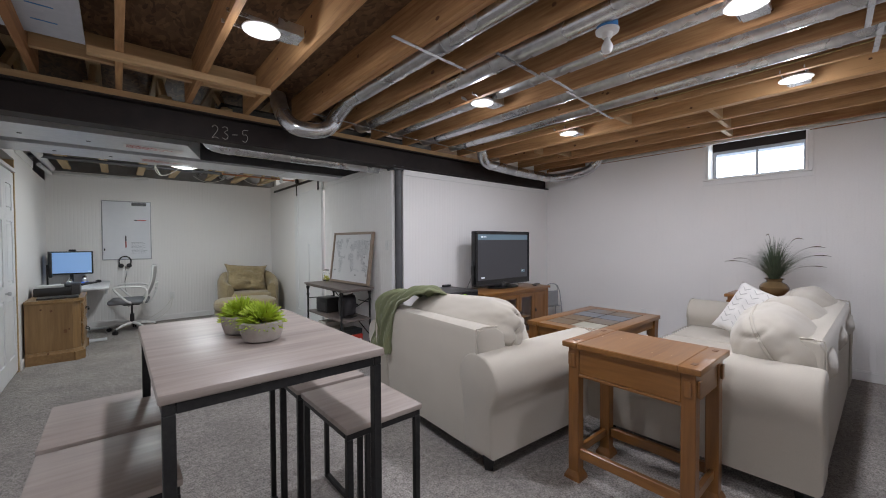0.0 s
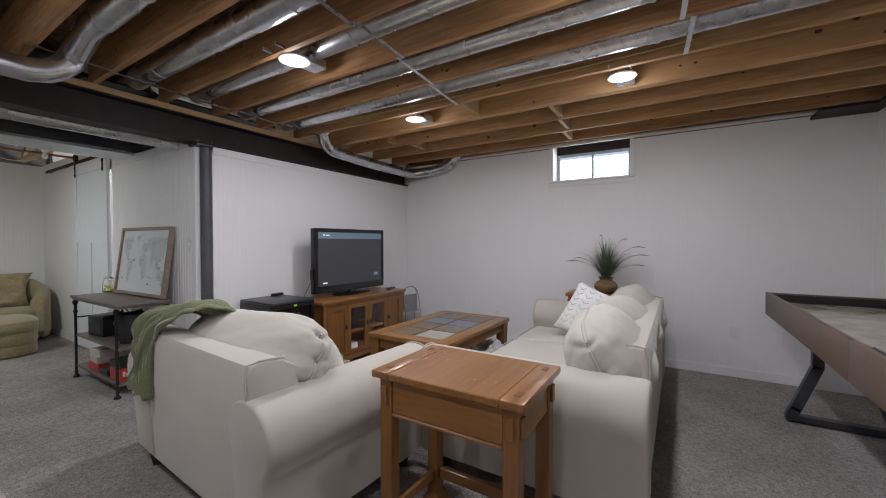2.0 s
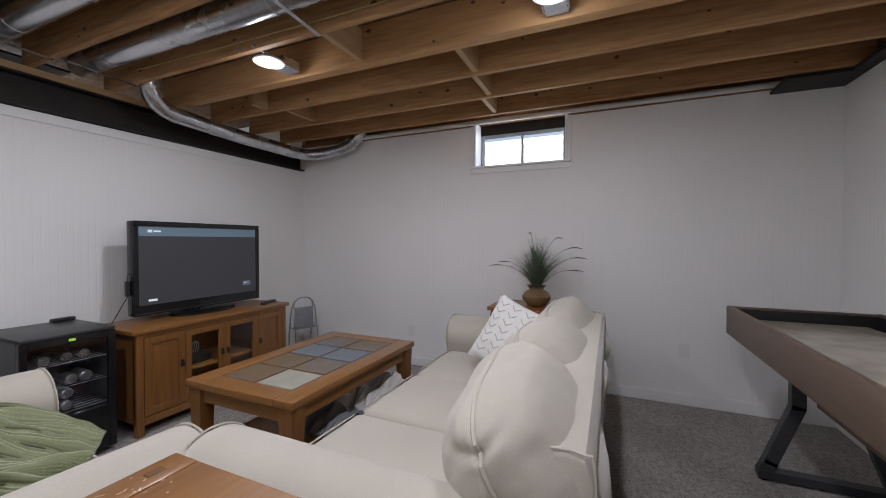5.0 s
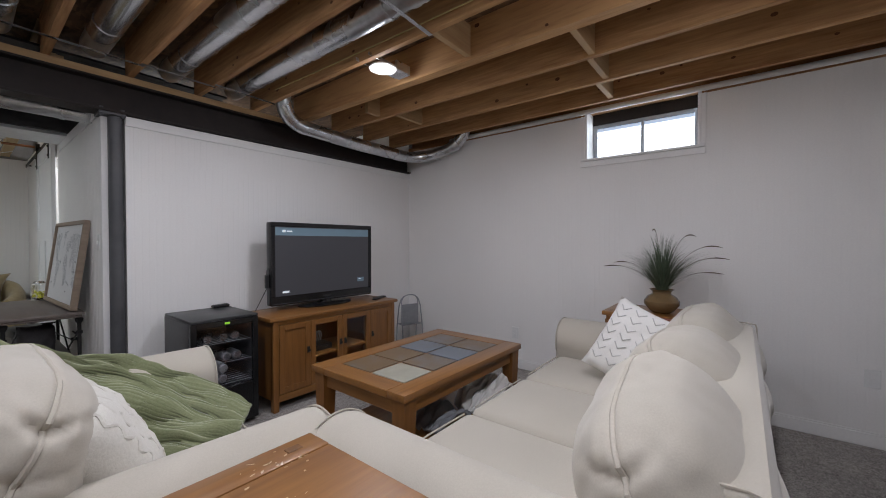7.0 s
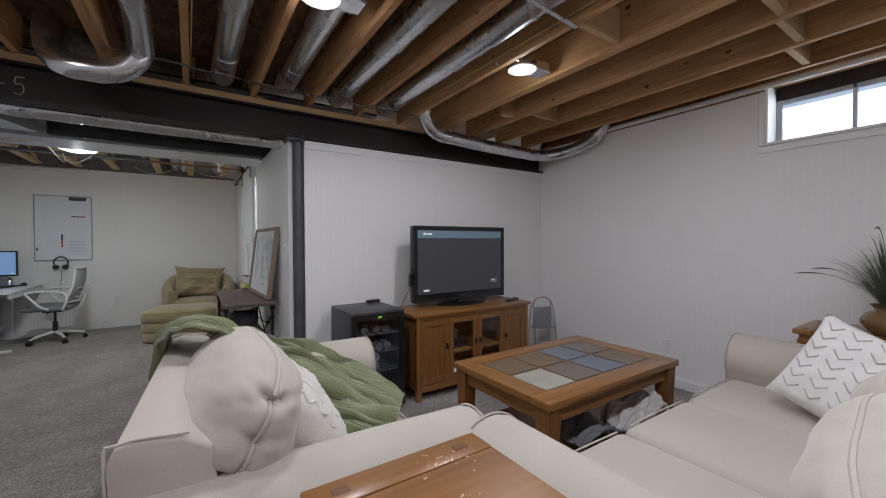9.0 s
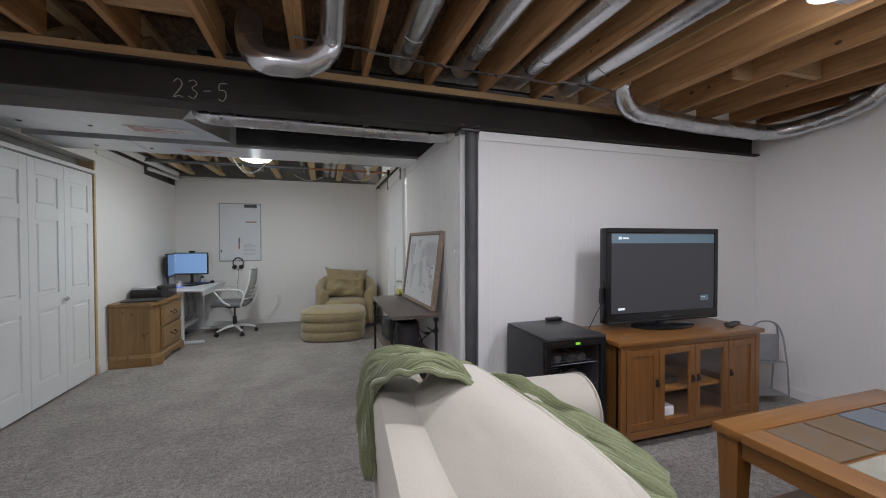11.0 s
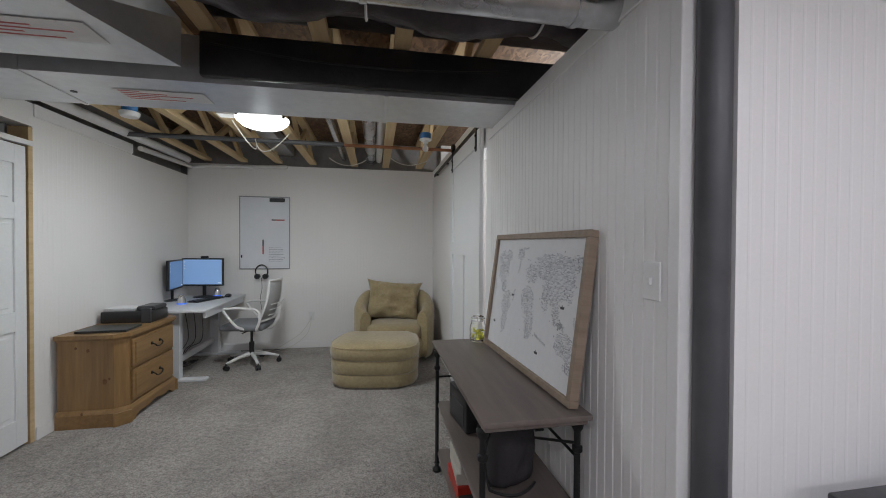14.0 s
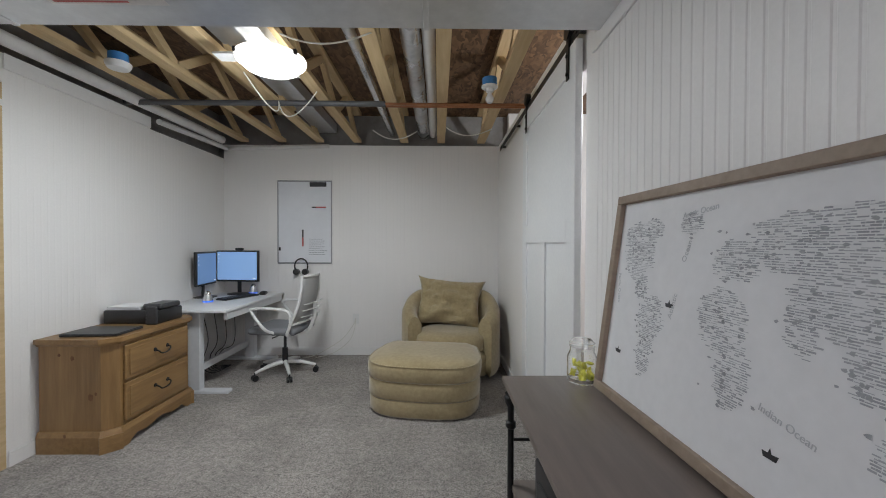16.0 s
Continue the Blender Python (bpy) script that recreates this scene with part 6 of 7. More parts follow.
box(bm, -MW / 2 + FW, MW / 2 - FW, -0.004, 0.0, FW, MH - FW)
sheet = part("map_sheet", bm, MAPPAPER, t, "white printed sheet", soft=0)
LANDS = [(-0.34, 0.47, 0.075, 0.085), (-0.37, 0.52, 0.06, 0.05), (-0.29, 0.54, 0.05, 0.035), (-0.31, 0.37, 0.03, 0.04), (-0.25, 0.28, 0.055, 0.07), (-0.26, 0.19, 0.03, 0.07),
         (0.02, 0.46, 0.06, 0.05), (0.0, 0.33, 0.075, 0.07), (0.04, 0.23, 0.045, 0.08), (0.16, 0.50, 0.11, 0.06), (0.28, 0.49, 0.11, 0.075), (0.24, 0.40, 0.10, 0.06), (0.18, 0.36, 0.035, 0.06),
         (0.28, 0.31, 0.03, 0.05), (0.36, 0.42, 0.04, 0.06), (0.40, 0.53, 0.05, 0.03), (0.37, 0.20, 0.075, 0.05), (0.42, 0.13, 0.03, 0.03), (-0.13, 0.55, 0.04, 0.03), (0.33, 0.27, 0.03, 0.015)]
random.seed(4)
bm = bm_new()
for z in np.arange(0.06, 0.60, 0.0048):
    x = -0.46
    while x < 0.46:
        w = random.uniform(0.004, 0.02)
        n_ = noise.noise(Vector((x * 22, z * 22, 1))) * 0.35
        if any(((x - lx) / a) ** 2 + ((z - lz) / b) ** 2 < 1 + n_ for lx, lz, a, b in LANDS):
            if random.random() < 0.8:
                h = random.uniform(0.0008, 0.0034)
                box(bm, x, x + w * 0.85, -0.0048, -0.0042, z, z + h)
        x += w
tagged(part("printed_land", bm, MAPINK, sheet, "grey hand-lettered continents", soft=0), kind="stuff")
bm = bm_new()
for k in range(330):
    lx, lz, a, b = random.choice(LANDS)
    x, z = lx + random.gauss(0, a * 0.52), lz + random.gauss(0, b * 0.52)
    if abs(x) > 0.44 or not 0.05 < z < 0.61:
        continue
    vs = [bm.verts.new((x + random.uniform(0.002, 0.008) * math.cos(q), -0.0051, z + random.uniform(0.0015, 0.005) * math.sin(q))) for q in (0, 1.05, 2.1, 3.14, 4.2, 5.2)]
    bm.faces.new(vs)
tagged(part("icon_print", bm, mat("map_ink_dark", (0.26, 0.265, 0.28), (0.46, 0.47, 0.49), rough=0.8, scale=40), sheet, "small grey printed animals and landmarks", soft=0), kind="stuff")
ink = mat("map_script", (0.52, 0.53, 0.55), (0.46, 0.47, 0.49), rough=0.8)
for body, x, z, s, r in (("Indian Ocean", 0.12, 0.185, 0.021, 12), ("Arctic Ocean", -0.16, 0.565, 0.022, -8), ("Pacific", 0.415, 0.32, 0.019, 70), ("Ocean", 0.425, 0.235, 0.019, 55), ("Atlantic", -0.155, 0.30, 0.022, -80), ("Ocean", -0.13, 0.45, 0.022, -75), ("Pacific Ocean", -0.44, 0.40, 0.018, 80)):
    text(body, s, ink, sheet, pose(x, -0.0046, z, 90, 0, 0) @ pose(0, 0, 0, 0, 0, -r), "map_lettering")
for x, z in ((0.155, 0.115), (-0.17, 0.335), (0.33, 0.345), (-0.385, 0.155)):
    bm = bm_new()
    vs = [bm.verts.new((x + u, -0.0047, z + v)) for u, v in ((-0.016, 0.004), (-0.012, -0.006), (0.014, -0.006), (0.018, 0.006), (0.004, 0.004), (0.0, 0.014), (-0.004, 0.004))]
    bm.faces.new(vs)
    part("printed_icon", bm, DGREY, sheet, soft=0)

t = thing("glass_jar", "lidded glass jar half full of yellow-green candy", "jar", (2.195, 5.055, 0.7905))
bm = bm_new()
lathe(bm, [(0.04, 0.0), (0.05, 0.006), (0.052, 0.02), (0.052, 0.095), (0.042, 0.115), (0.042, 0.13), (0.0395, 0.13), (0.0395, 0.114), (0.049, 0.094), (0.049, 0.022), (0.038, 0.008)], seg=28)
j = part("jar_body", bm, GLASS, t)
j.visible_shadow = False
bm = bm_new()
lathe(bm, [(0.044, 0.131), (0.045, 0.145), (0.03, 0.16), (0.012, 0.164)], seg=28)
part("lid", bm, GLASS, t, "clear glass lid").visible_shadow = False
random.seed(2)
for k in range(26):
    bm = bm_new()
    a, r = random.uniform(0, 6.28), random.uniform(0, 0.034)
    puff(bm, 0.028, 0.02, 0.012, pose(r * math.cos(a), r * math.sin(a), 0.016 + 0.0022 * k, random.uniform(0, 90), random.uniform(0, 90), random.uniform(0, 360)), 4)
    part("sweet", bm, YELLOW, t)


def backpack():
    t = thing("small_bag", "small black bag with straps on the shelf", "bag", (2.10, 4.24, 0.4205))
    bm = bm_new()
    puff(bm, 0.20, 0.28, 0.18, pose(0, 0, 0.142, 90, 0, 20), 12, 0.35, 0.02, 5)
    part("body", bm, mat("black_nylon", (0.02, 0.018, 0.02), (0.035, 0.03, 0.033), rough=0.7, scale=120, bump=0.3), t, soft=60)
    bm = bm_new()
    tube(bm, bez((-0.06, -0.02, 0.26), (-0.15, -0.06, 0.18), (-0.10, -0.07, 0.02), 12), 0.006, 6)
    tube(bm, bez((-0.10, -0.07, 0.02), (0.0, -0.14, 0.0), (0.10, -0.04, 0.012), 10), 0.006, 6)
    part("strap", bm, BLACKP, t)


backpack()
t = thing("radio", "small black radio on the console shelf", "radio", (2.10, 4.78, 0.4205), 8)
bm = bm_new()
box(bm, -0.10, 0.10, -0.13, 0.13, 0, 0.19, 0.01, 2)
part("case", bm, BLACKP, t)
bm = bm_new()
box(bm, -0.104, -0.1005, -0.10, 0.10, 0.03, 0.13, 0.002, 1)
part("front_panel", bm, DGREY, t)


def game_box(y, z, w, d, h, material, label, rz=0.0):
    t = thing("board_game_box", label, "board game", (2.10, y, z), rz, "board games on the bottom shelf")
    bm = bm_new()
    box(bm, -d / 2, d / 2, -w / 2, w / 2, 0, h * 0.35, 0.002, 1)
    part("base", bm, material, t)
    bm = bm_new()
    box(bm, -d / 2 - 0.003, d / 2 + 0.003, -w / 2 - 0.003, w / 2 + 0.003, h * 0.30, h, 0.003, 1)
    lid = part("lid", bm, material, t)
    return t, lid


g, lid = game_box(4.21, 0.1205, 0.20, 0.27, 0.105, REDBOX, "red board game box with white lettering shapes", -4)
WHITEINK = mat("white_print", (0.75, 0.74, 0.72), rough=0.6)
for k, (u, w, h0, h1) in enumerate(((-0.10, 0.018, 0.035, 0.08), (-0.076, 0.014, 0.035, 0.065), (-0.058, 0.012, 0.035, 0.08), (-0.04, 0.012, 0.035, 0.075), (-0.024, 0.013, 0.035, 0.063), (-0.007, 0.013, 0.035, 0.063), (0.01, 0.013, 0.035, 0.063))):
    bm = bm_new()
    box(bm, u, u + w, -0.1055, -0.1035, h0, h1, 0.0005, 1)
    part("logo_shape", bm, WHITEINK, lid, soft=0)
bm = bm_new()
box(bm, 0.075, 0.12, -0.1055, -0.1035, 0.033, 0.055)
part("logo_shape", bm, WHITEINK, lid, soft=0)
game_box(4.215, 0.226, 0.19, 0.26, 0.06, BLACKP, "black board game box stacked on a red one", 3)
game_box(4.46, 0.1205, 0.19, 0.27, 0.05, BLACKP, "flat black board game box")
game_box(4.70, 0.1205, 0.22, 0.27, 0.07, REDBOX, "red and white board game box", 2)
game_box(4.70, 0.191, 0.22, 0.26, 0.06, CARD, "pale board game box on a red one", -3)
game_box(4.70, 0.2515, 0.2, 0.25, 0.06, CARD, "worn pale board game box on top", 4)
bm = bm_new()
tube(bm, [(2.35, 4.45, 0.52), (2.31, 4.45, 0.52)], 0.012, 8)
tube(bm, smooth([(2.31, 4.45, 0.52), (2.26, 4.42, 0.56), (2.2, 4.33, 0.62), (2.14, 4.27, 0.66)], 6), 0.004, 6)
solid("extension_cable", bm, BLACKP, "black power cord plugged into the wall", "cable")

# ---- sliding barn door ----
d = tagged(new("door_2"), label="white panelled sliding barn door on a black rail", kind="structure")
BX0, BX1, BY0, BY1, BH = XO - 0.048, XO - 0.012, 5.50, 6.62, 2.27
bm = bm_new()
ym = 5.5 + (BY1 - BY0) / 2
box(bm, BX0, BX1, BY0, BY0 + 0.12, 0.02, BH, 0.003, 1)
box(bm, BX0, BX1, BY1 - 0.12, BY1, 0.02, BH, 0.003, 1)
box(bm, BX0, BX1, ym - 0.05, ym + 0.05, 0.20, 1.30)
for z0, z1 in ((0.02, 0.20), (1.30, 1.42), (BH - 0.13, BH)):
    box(bm, BX0, BX1, BY0 + 0.12, BY1 - 0.12, z0, z1)
part("door_frame_boards", bm, DOORWHITE, d, soft=0)
bm = bm_new()
box(bm, BX0 + 0.012, BX1 - 0.004, BY0 + 0.12, BY1 - 0.12, 0.2, BH - 0.13)
part("panel", bm, DOORWHITE, d, soft=0)
for y in (5.60, 6.50):
    bm = bm_new()
    box(bm, BX0 - 0.007, BX0 - 0.001, y - 0.02, y + 0.02, BH - 0.16, BH + 0.10, 0.002, 1)
    tube(bm, [(BX0 - 0.012, y, BH + 0.085), (BX0 + 0.02, y, BH + 0.085)], 0.042, 20)
    for z in (BH - 0.13, BH - 0.04):
        tube(bm, [(BX0 - 0.014, y, z), (BX0 - 0.006, y, z)], 0.009, 8)
    part("roller_hanger", bm, BLACKM, d, "black iron strap hanger with wheel")
bm = bm_new()
box(bm, BX0 + 0.004, BX0 + 0.012, 5.42, 7.75, BH + 0.01, BH + 0.048, 0.001, 1)
for y in (5.5, 6.2, 6.95, 7.65):
    tube(bm, [(BX0 - 0.002, y, BH + 0.03), (XO, y, BH + 0.03)], 0.011, 8)
part("rail", bm, BLACKM, d, "black flat steel rail")

# ---- office ----
t = thing("whiteboard", "white magnetic whiteboard with aluminium frame on the wall", "whiteboard", (0.135, YB, 1.057))
bm = bm_new()
box(bm, -0.30, 0.30, -0.012, -0.001, 0.012, 0.943)
part("board", bm, WHITEB, t, soft=0)
bm = bm_new()
for a in ((-0.312, 0.312, 0.0, 0.014), (-0.312, 0.312, 0.941, 0.955)):
    box(bm, a[0], a[1], -0.018, -0.001, a[2], a[3], 0.003, 1)
for a in (-0.312, 0.300):
    box(bm, a, a + 0.012, -0.018, -0.001, 0.0145, 0.9405, 0.003, 1)
part("frame", bm, GREYMET, t)
INKB = mat("marker_ink", (0.10, 0.12, 0.16), rough=0.7)
for x0, x1, z0, z1, m_, lb in ((0.06, 0.25, 0.885, 0.935, DGREY, "dark magnetic strip"), (0.085, 0.13, 0.64, 0.655, DGREY, "dark marker"), (0.13, 0.245, 0.64, 0.655, RED, "red marker"), (-0.028, -0.012, 0.20, 0.30, RED, "red marker"), (-0.028, -0.012, 0.30, 0.39, DGREY, "dark marker"), (-0.29, -0.275, 0.15, 0.19, BLACKP, "small black clip")):
    bm = bm_new()
    box(bm, x0, x1, -0.026, -0.0125, z0, z1, 0.003, 1)
    part("magnet_marker", bm, m_, t, lb)
random.seed(9)
bm = bm_new()
for k in range(9):
    x = 0.05
    z = 0.28 - k * 0.022
    while x < 0.25 - 0.07 * random.random():
        w = random.uniform(0.008, 0.03)
        box(bm, x, x + w, -0.0128, -0.0122, z, z + 0.004)
        x += w + 0.008
tagged(part("handwriting", bm, INKB, t, "small dark handwritten lines", soft=0), kind="stuff")


def dresser():
    t = thing("dresser", "knotty pine two-drawer chest with scalloped base", "dresser", (-0.545, 6.425, 0))
    X, Y, H = 0.225, 0.40, 0.70
    cut = 0.07

    def outline(g):
        return [(-X, -Y - g), (X - cut + g * 0.4, -Y - g), (X + g, -Y + cut - g * 0.4), (X + g, Y - cut + g * 0.4), (X - cut + g * 0.4, Y + g), (-X, Y + g)]

    def slab(bm, g0, z0, g1, z1):
        a = [bm.verts.new((x, y, z0)) for x, y in outline(g0)]
        b = [bm.verts.new((x, y, z1)) for x, y in outline(g1)]
        for i in range(6):
            bm.faces.new((a[i], a[(i + 1) % 6], b[(i + 1) % 6], b[i]))
        bm.faces.new(a[::-1])
        bm.faces.new(b)

    bm = bm_new()
    slab(bm, -0.012, 0.13, -0.012, H - 0.045)
    part("body", bm, PINE, t, soft=0)
    bm = bm_new()
    slab(bm, 0.0, H - 0.0445, 0.012, H - 0.028)
    slab(bm, 0.018, H - 0.0275, 0.018, H, )
    part("top", bm, PINEH, t, soft=0)
    bm = bm_new()
    slab(bm, 0.012, 0.10, 0.0, 0.1295)
    part("base_moulding", bm, PINEH, t, soft=0)
    # plinth sides and scalloped front
    bm = bm_new()
    box(bm, -X, X - cut, -Y - 0.011, -Y + 0.01, 0, 0.0995)
    part("plinth", bm, PINEH, t, soft=0)
    bm = bm_new()
    box(bm, -X, X - cut, Y - 0.01, Y + 0.011, 0, 0.0995)
    part("plinth", bm, PINEH, t, soft=0)
    for s in (-1, 1):
        bm = bm_new()
        a, b = Vector((X - cut, s * (Y + 0.011), 0)), Vector((X + 0.011, s * (Y - cut), 0))
        n_ = Vector((-(b - a).y, (b - a).x, 0)).normalized() * 0.02 * s
        vs = [bm.verts.new(p) for p in (a, b, b + n_, a + n_)]
        us = [bm.verts.new(p + Vector((0, 0, 0.0995))) for p in (a, b, b + n_, a + n_)]
        for i in range(4):
            bm.faces.new((vs[i], vs[(i + 1) % 4], us[(i + 1) % 4], us[i]))
        bm.faces.new(vs)
        bm.faces.new(us)
        part("plinth", bm, PINEH, t, soft=0)
    bm = bm_new()
    prof = [(-Y + cut, 0.0995), (Y - cut, 0.0995), (Y - cut, 0.0), (Y - cut - 0.05, 0.0)]
    for k in range(13):
        u = k / 12
        y = (Y - cut - 0.07) * (1 - 2 * u)
        prof.append((y, 0.045 + 0.02 * math.cos(u * 4 * math.pi) * 0.6 - 0.012 * (abs(2 * u - 1) ** 8) * 3))
    prof += [(-Y + cut + 0.05, 0.0), (-Y + cut, 0.0)]
    prism(bm, prof, "x", X - 0.01, X + 0.011, 0.001)
    part("scalloped_apron", bm, PINEH, t, soft=0)
    for z0, z1 in ((0.155, 0.395), (0.415, 0.635)):
        bm = bm_new()
        box(bm, X - 0.011, X + 0.008, -Y + 0.10, Y - 0.10, z0, z1, 0.004, 1)
        box(bm, X + 0.0085, X + 0.014, -Y + 0.125, Y - 0.125, z0 + 0.025, z1 - 0.025, 0.004, 1)
        dr = part("drawer", bm, PINEH, t)
        bm = bm_new()
        zc = (z0 + z1) / 2 + 0.01
        pts = [(X + 0.014, -0.06, zc + 0.01), (X + 0.04, -0.058, zc), (X + 0.045, -0.03, zc - 0.022), (X + 0.045, 0.03, zc - 0.022), (X + 0.04, 0.058, zc), (X + 0.014, 0.06, zc + 0.01)]
        tube(bm, smooth(pts, 5), 0.005, 8)
        for s in (-1, 1):
            lathe(bm, [(0.014, 0), (0.012, 0.006)], (0, 0, 0), 10)
            bmesh.ops.transform(bm, matrix=pose(X + 0.0145, s * 0.06, zc + 0.01, 0, 90, 0), verts=[v for v in bm.verts if abs(v.co.x) < 0.02 and abs(v.co.y) < 0.02 and abs(v.co.z) < 0.01])
        part("handle", bm, BLACKM, dr, "dark iron bail pull")
    random.seed(31)
    for y, z, r in ((-0.02, 0.58, 0.013), (0.09, 0.34, 0.018), (-0.10, 0.60, 0.009), (0.12, 0.36, 0.009), (-0.05, 0.11, 0.010)):
        bm = bm_new()
        vs = [bm.verts.new((y + r * math.cos(q) * random.uniform(0.7, 1.1), -Y + 0.0115 if z > 0.13 else -Y - 0.0118, z + 1.3 * r * math.sin(q) * random.uniform(0.7, 1.1))) for q in [k * 0.6283 for k in range(10)]]
        bm.faces.new(vs)
        part("knot", bm, KNOT, t, soft=0)


dresser()
t = thing("laptop", "closed dark laptop on the pine chest", "laptop", (-0.52, 6.20, 0.7005), 4)
bm = bm_new()
box(bm, -0.17, 0.17, -0.12, 0.12, 0.002, 0.012, 0.004, 1)
part("base", bm, DGREY, t)
bm = bm_new()
box(bm, -0.17, 0.17, -0.12, 0.12, 0.0125, 0.019, 0.004, 1)
part("lid", bm, DGREY, t)
t = thing("printer", "black desktop printer with paper in its tray", "printer", (-0.55, 6.58, 0.7005))
bm = bm_new()
box(bm, -0.20, 0.20, -0.12, 0.14, 0, 0.10, 0.012, 2)
part("case", bm, BLACKP, t)
bm = bm_new()
box(bm, 0.12, 0.2, -0.14, -0.1205, 0.0, 0.13, 0.006, 1)
box(bm, 0.06, 0.2, -0.09, 0.12, 0.1005, 0.14, 0.01, 1)
part("control_panel", bm, DGREY, t)
bm = bm_new()
for k in range(6):
    box(bm, -0.19, 0.05, -0.10 + 0.004 * (k % 3), 0.10, 0.101 + k * 0.004, 0.1035 + k * 0.004, m=pose(0, 0, 0, 0, 0, (k % 3) * 1.5))
part("paper", bm, MAPPAPER, t, "loose white sheets", soft=0)


def desk():
    t = thing("standing_desk", "white height-adjustable desk with panel legs", "desk", (-0.43, 7.46, 0))
    X, Y, H = 0.34, 0.60, 0.735
    bm = bm_new()
    box(bm, -X, X, -Y, Y, H - 0.028, H, 0.006, 2)
    part("desktop", bm, DESKW, t)
    bm = bm_new()
    box(bm, X - 0.04, X - 0.01, -Y + 0.04, Y - 0.04, H - 0.09, H - 0.0285, 0.003, 1)
    part("front_apron", bm, DESKW, t)
    for s in (-1, 1):
        y = s * (Y - 0.12)
        bm = bm_new()
        box(bm, -0.03, 0.07, y - 0.035, y + 0.035, 0.03, H - 0.0285, 0.004, 1)
        part("leg_column", bm, DESKW, t)
        bm = bm_new()
        box(bm, -X + 0.03, X - 0.03, y - 0.04, y + 0.04, 0.0, 0.0295, 0.006, 1)
        part("foot", bm, DESKW, t)
    bm = bm_new()
    box(bm, -0.01, 0.02, -Y + 0.156, Y - 0.156, 0.16, 0.22, 0.003, 1)
    part("crossbar", bm, DESKW, t)


desk()


def monitor(x, y, rz, w, h, zc, glow, label):
    t = thing("monitor", label, "monitor", (x, y, 0.7355), rz)
    bm = bm_new()
    box(bm, -w / 2, w / 2, 0.0, 0.03, zc - h / 2, zc + h / 2, 0.006, 2)
    part("housing", bm, BLACKP, t)
    bm = bm_new()
    box(bm, -w / 2 + 0.016, w / 2 - 0.016, -0.003, -0.0005, zc - h / 2 + 0.02, zc + h / 2 - 0.016)
    s = part("screen", bm, glow, t, "glowing blue desktop screen", soft=0)
    for k in range(4):
        bm = bm_new()
        u = -w / 2 + 0.03 if k < 3 else w / 2 - 0.06
        zz = zc + h / 2 - 0.05 - k * 0.04 if k < 3 else zc - h / 2 + 0.035
        box(bm, u, u + (0.01 if k < 3 else 0.03), -0.0045, -0.0035, zz, zz + 0.008)
        part("desktop_icon", bm, TXTG, s, soft=0)
    bm = bm_new()
    box(bm, -0.02, 0.02, 0.0305, 0.05, 0.012, zc, 0.004, 1)
    part("stand_column", bm, BLACKP, t)
    bm = bm_new()
    lathe(bm, [(0.11, 0.0), (0.11, 0.006), (0.04, 0.012), (0.03, 0.014)], (0, 0.02, 0), 28)
    part("stand_base", bm, BLACKP, t)


monitor(-0.52, 7.86, -7, 0.49, 0.34, 0.305, BLUEG, "black computer monitor with a blue desktop")
monitor(-0.70, 7.62, 97, 0.42, 0.34, 0.295, BLUE2, "black side monitor with a blue desktop, turned")
bm = bm_new()
box(bm, -0.04, 0.04, -0.02, 0.02, 0.0, 0.028, 0.008, 2)
solid("webcam", bm, BLACKP, "small black webcam on the monitor", "webcam", (-0.50, 7.872, 1.211), -7)
t = thing("keyboard", "black computer keyboard on the desk", "keyboard", (-0.36, 7.58, 0.7355), 70)
bm = bm_new()
box(bm, -0.21, 0.21, -0.065, 0.065, 0, 0.014, 0.005, 1)
part("base", bm, BLACKP, t)
bm = bm_new()
for r in range(5):
    for c in range(15):
        box(bm, -0.2 + c * 0.0268, -0.178 + c * 0.0268, -0.055 + r * 0.0225, -0.036 + r * 0.0225, 0.0142, 0.019)
tagged(part("keys", bm, BLACKP, t, soft=0), kind="stuff")
bm = bm_new()
puff(bm, 0.065, 0.11, 0.05, pose(0, 0, 0.014), 8)
solid("computer_mouse", bm, BLACKP, "black computer mouse on the desk", "mouse", (-0.22, 7.83, 0.736), 10, soft=60)
for sx, sy in ((-0.50, 7.30), (-0.38, 7.93)):
    t = thing("desk_speaker", "small silver desk speaker with blue light", "speaker", (sx, sy, 0.7355), group="desk speakers")
    bm = bm_new()
    lathe(bm, [(0.042, 0.012), (0.04, 0.03), (0.026, 0.09), (0.012, 0.105)], seg=20)
    part("shell", bm, ALU, t)
    bm = bm_new()
    lathe(bm, [(0.044, 0.0), (0.044, 0.0115)], seg=20)
    part("light_ring", bm, emit("blue_led", (0.05, 0.2, 1.0), 0.6), t, "glowing blue ring")
bm = bm_new()
for k in range(5):
    tube(bm, smooth([(-0.62 + 0.04 * k, 7.2 + 0.12 * k, 0.70), (-0.56 + 0.03 * k, 7.25 + 0.1 * k, 0.40 - 0.03 * k), (-0.60, 7.3 + 0.1 * k, 0.16), (-0.55 - 0.03 * k, 7.45 + 0.06 * k, 0.012), (-0.5, 7.7, 0.010)], 8), 0.004, 6)
solid("cable_tangle", bm, BLACKP, "tangle of black cables under the desk", "cable")


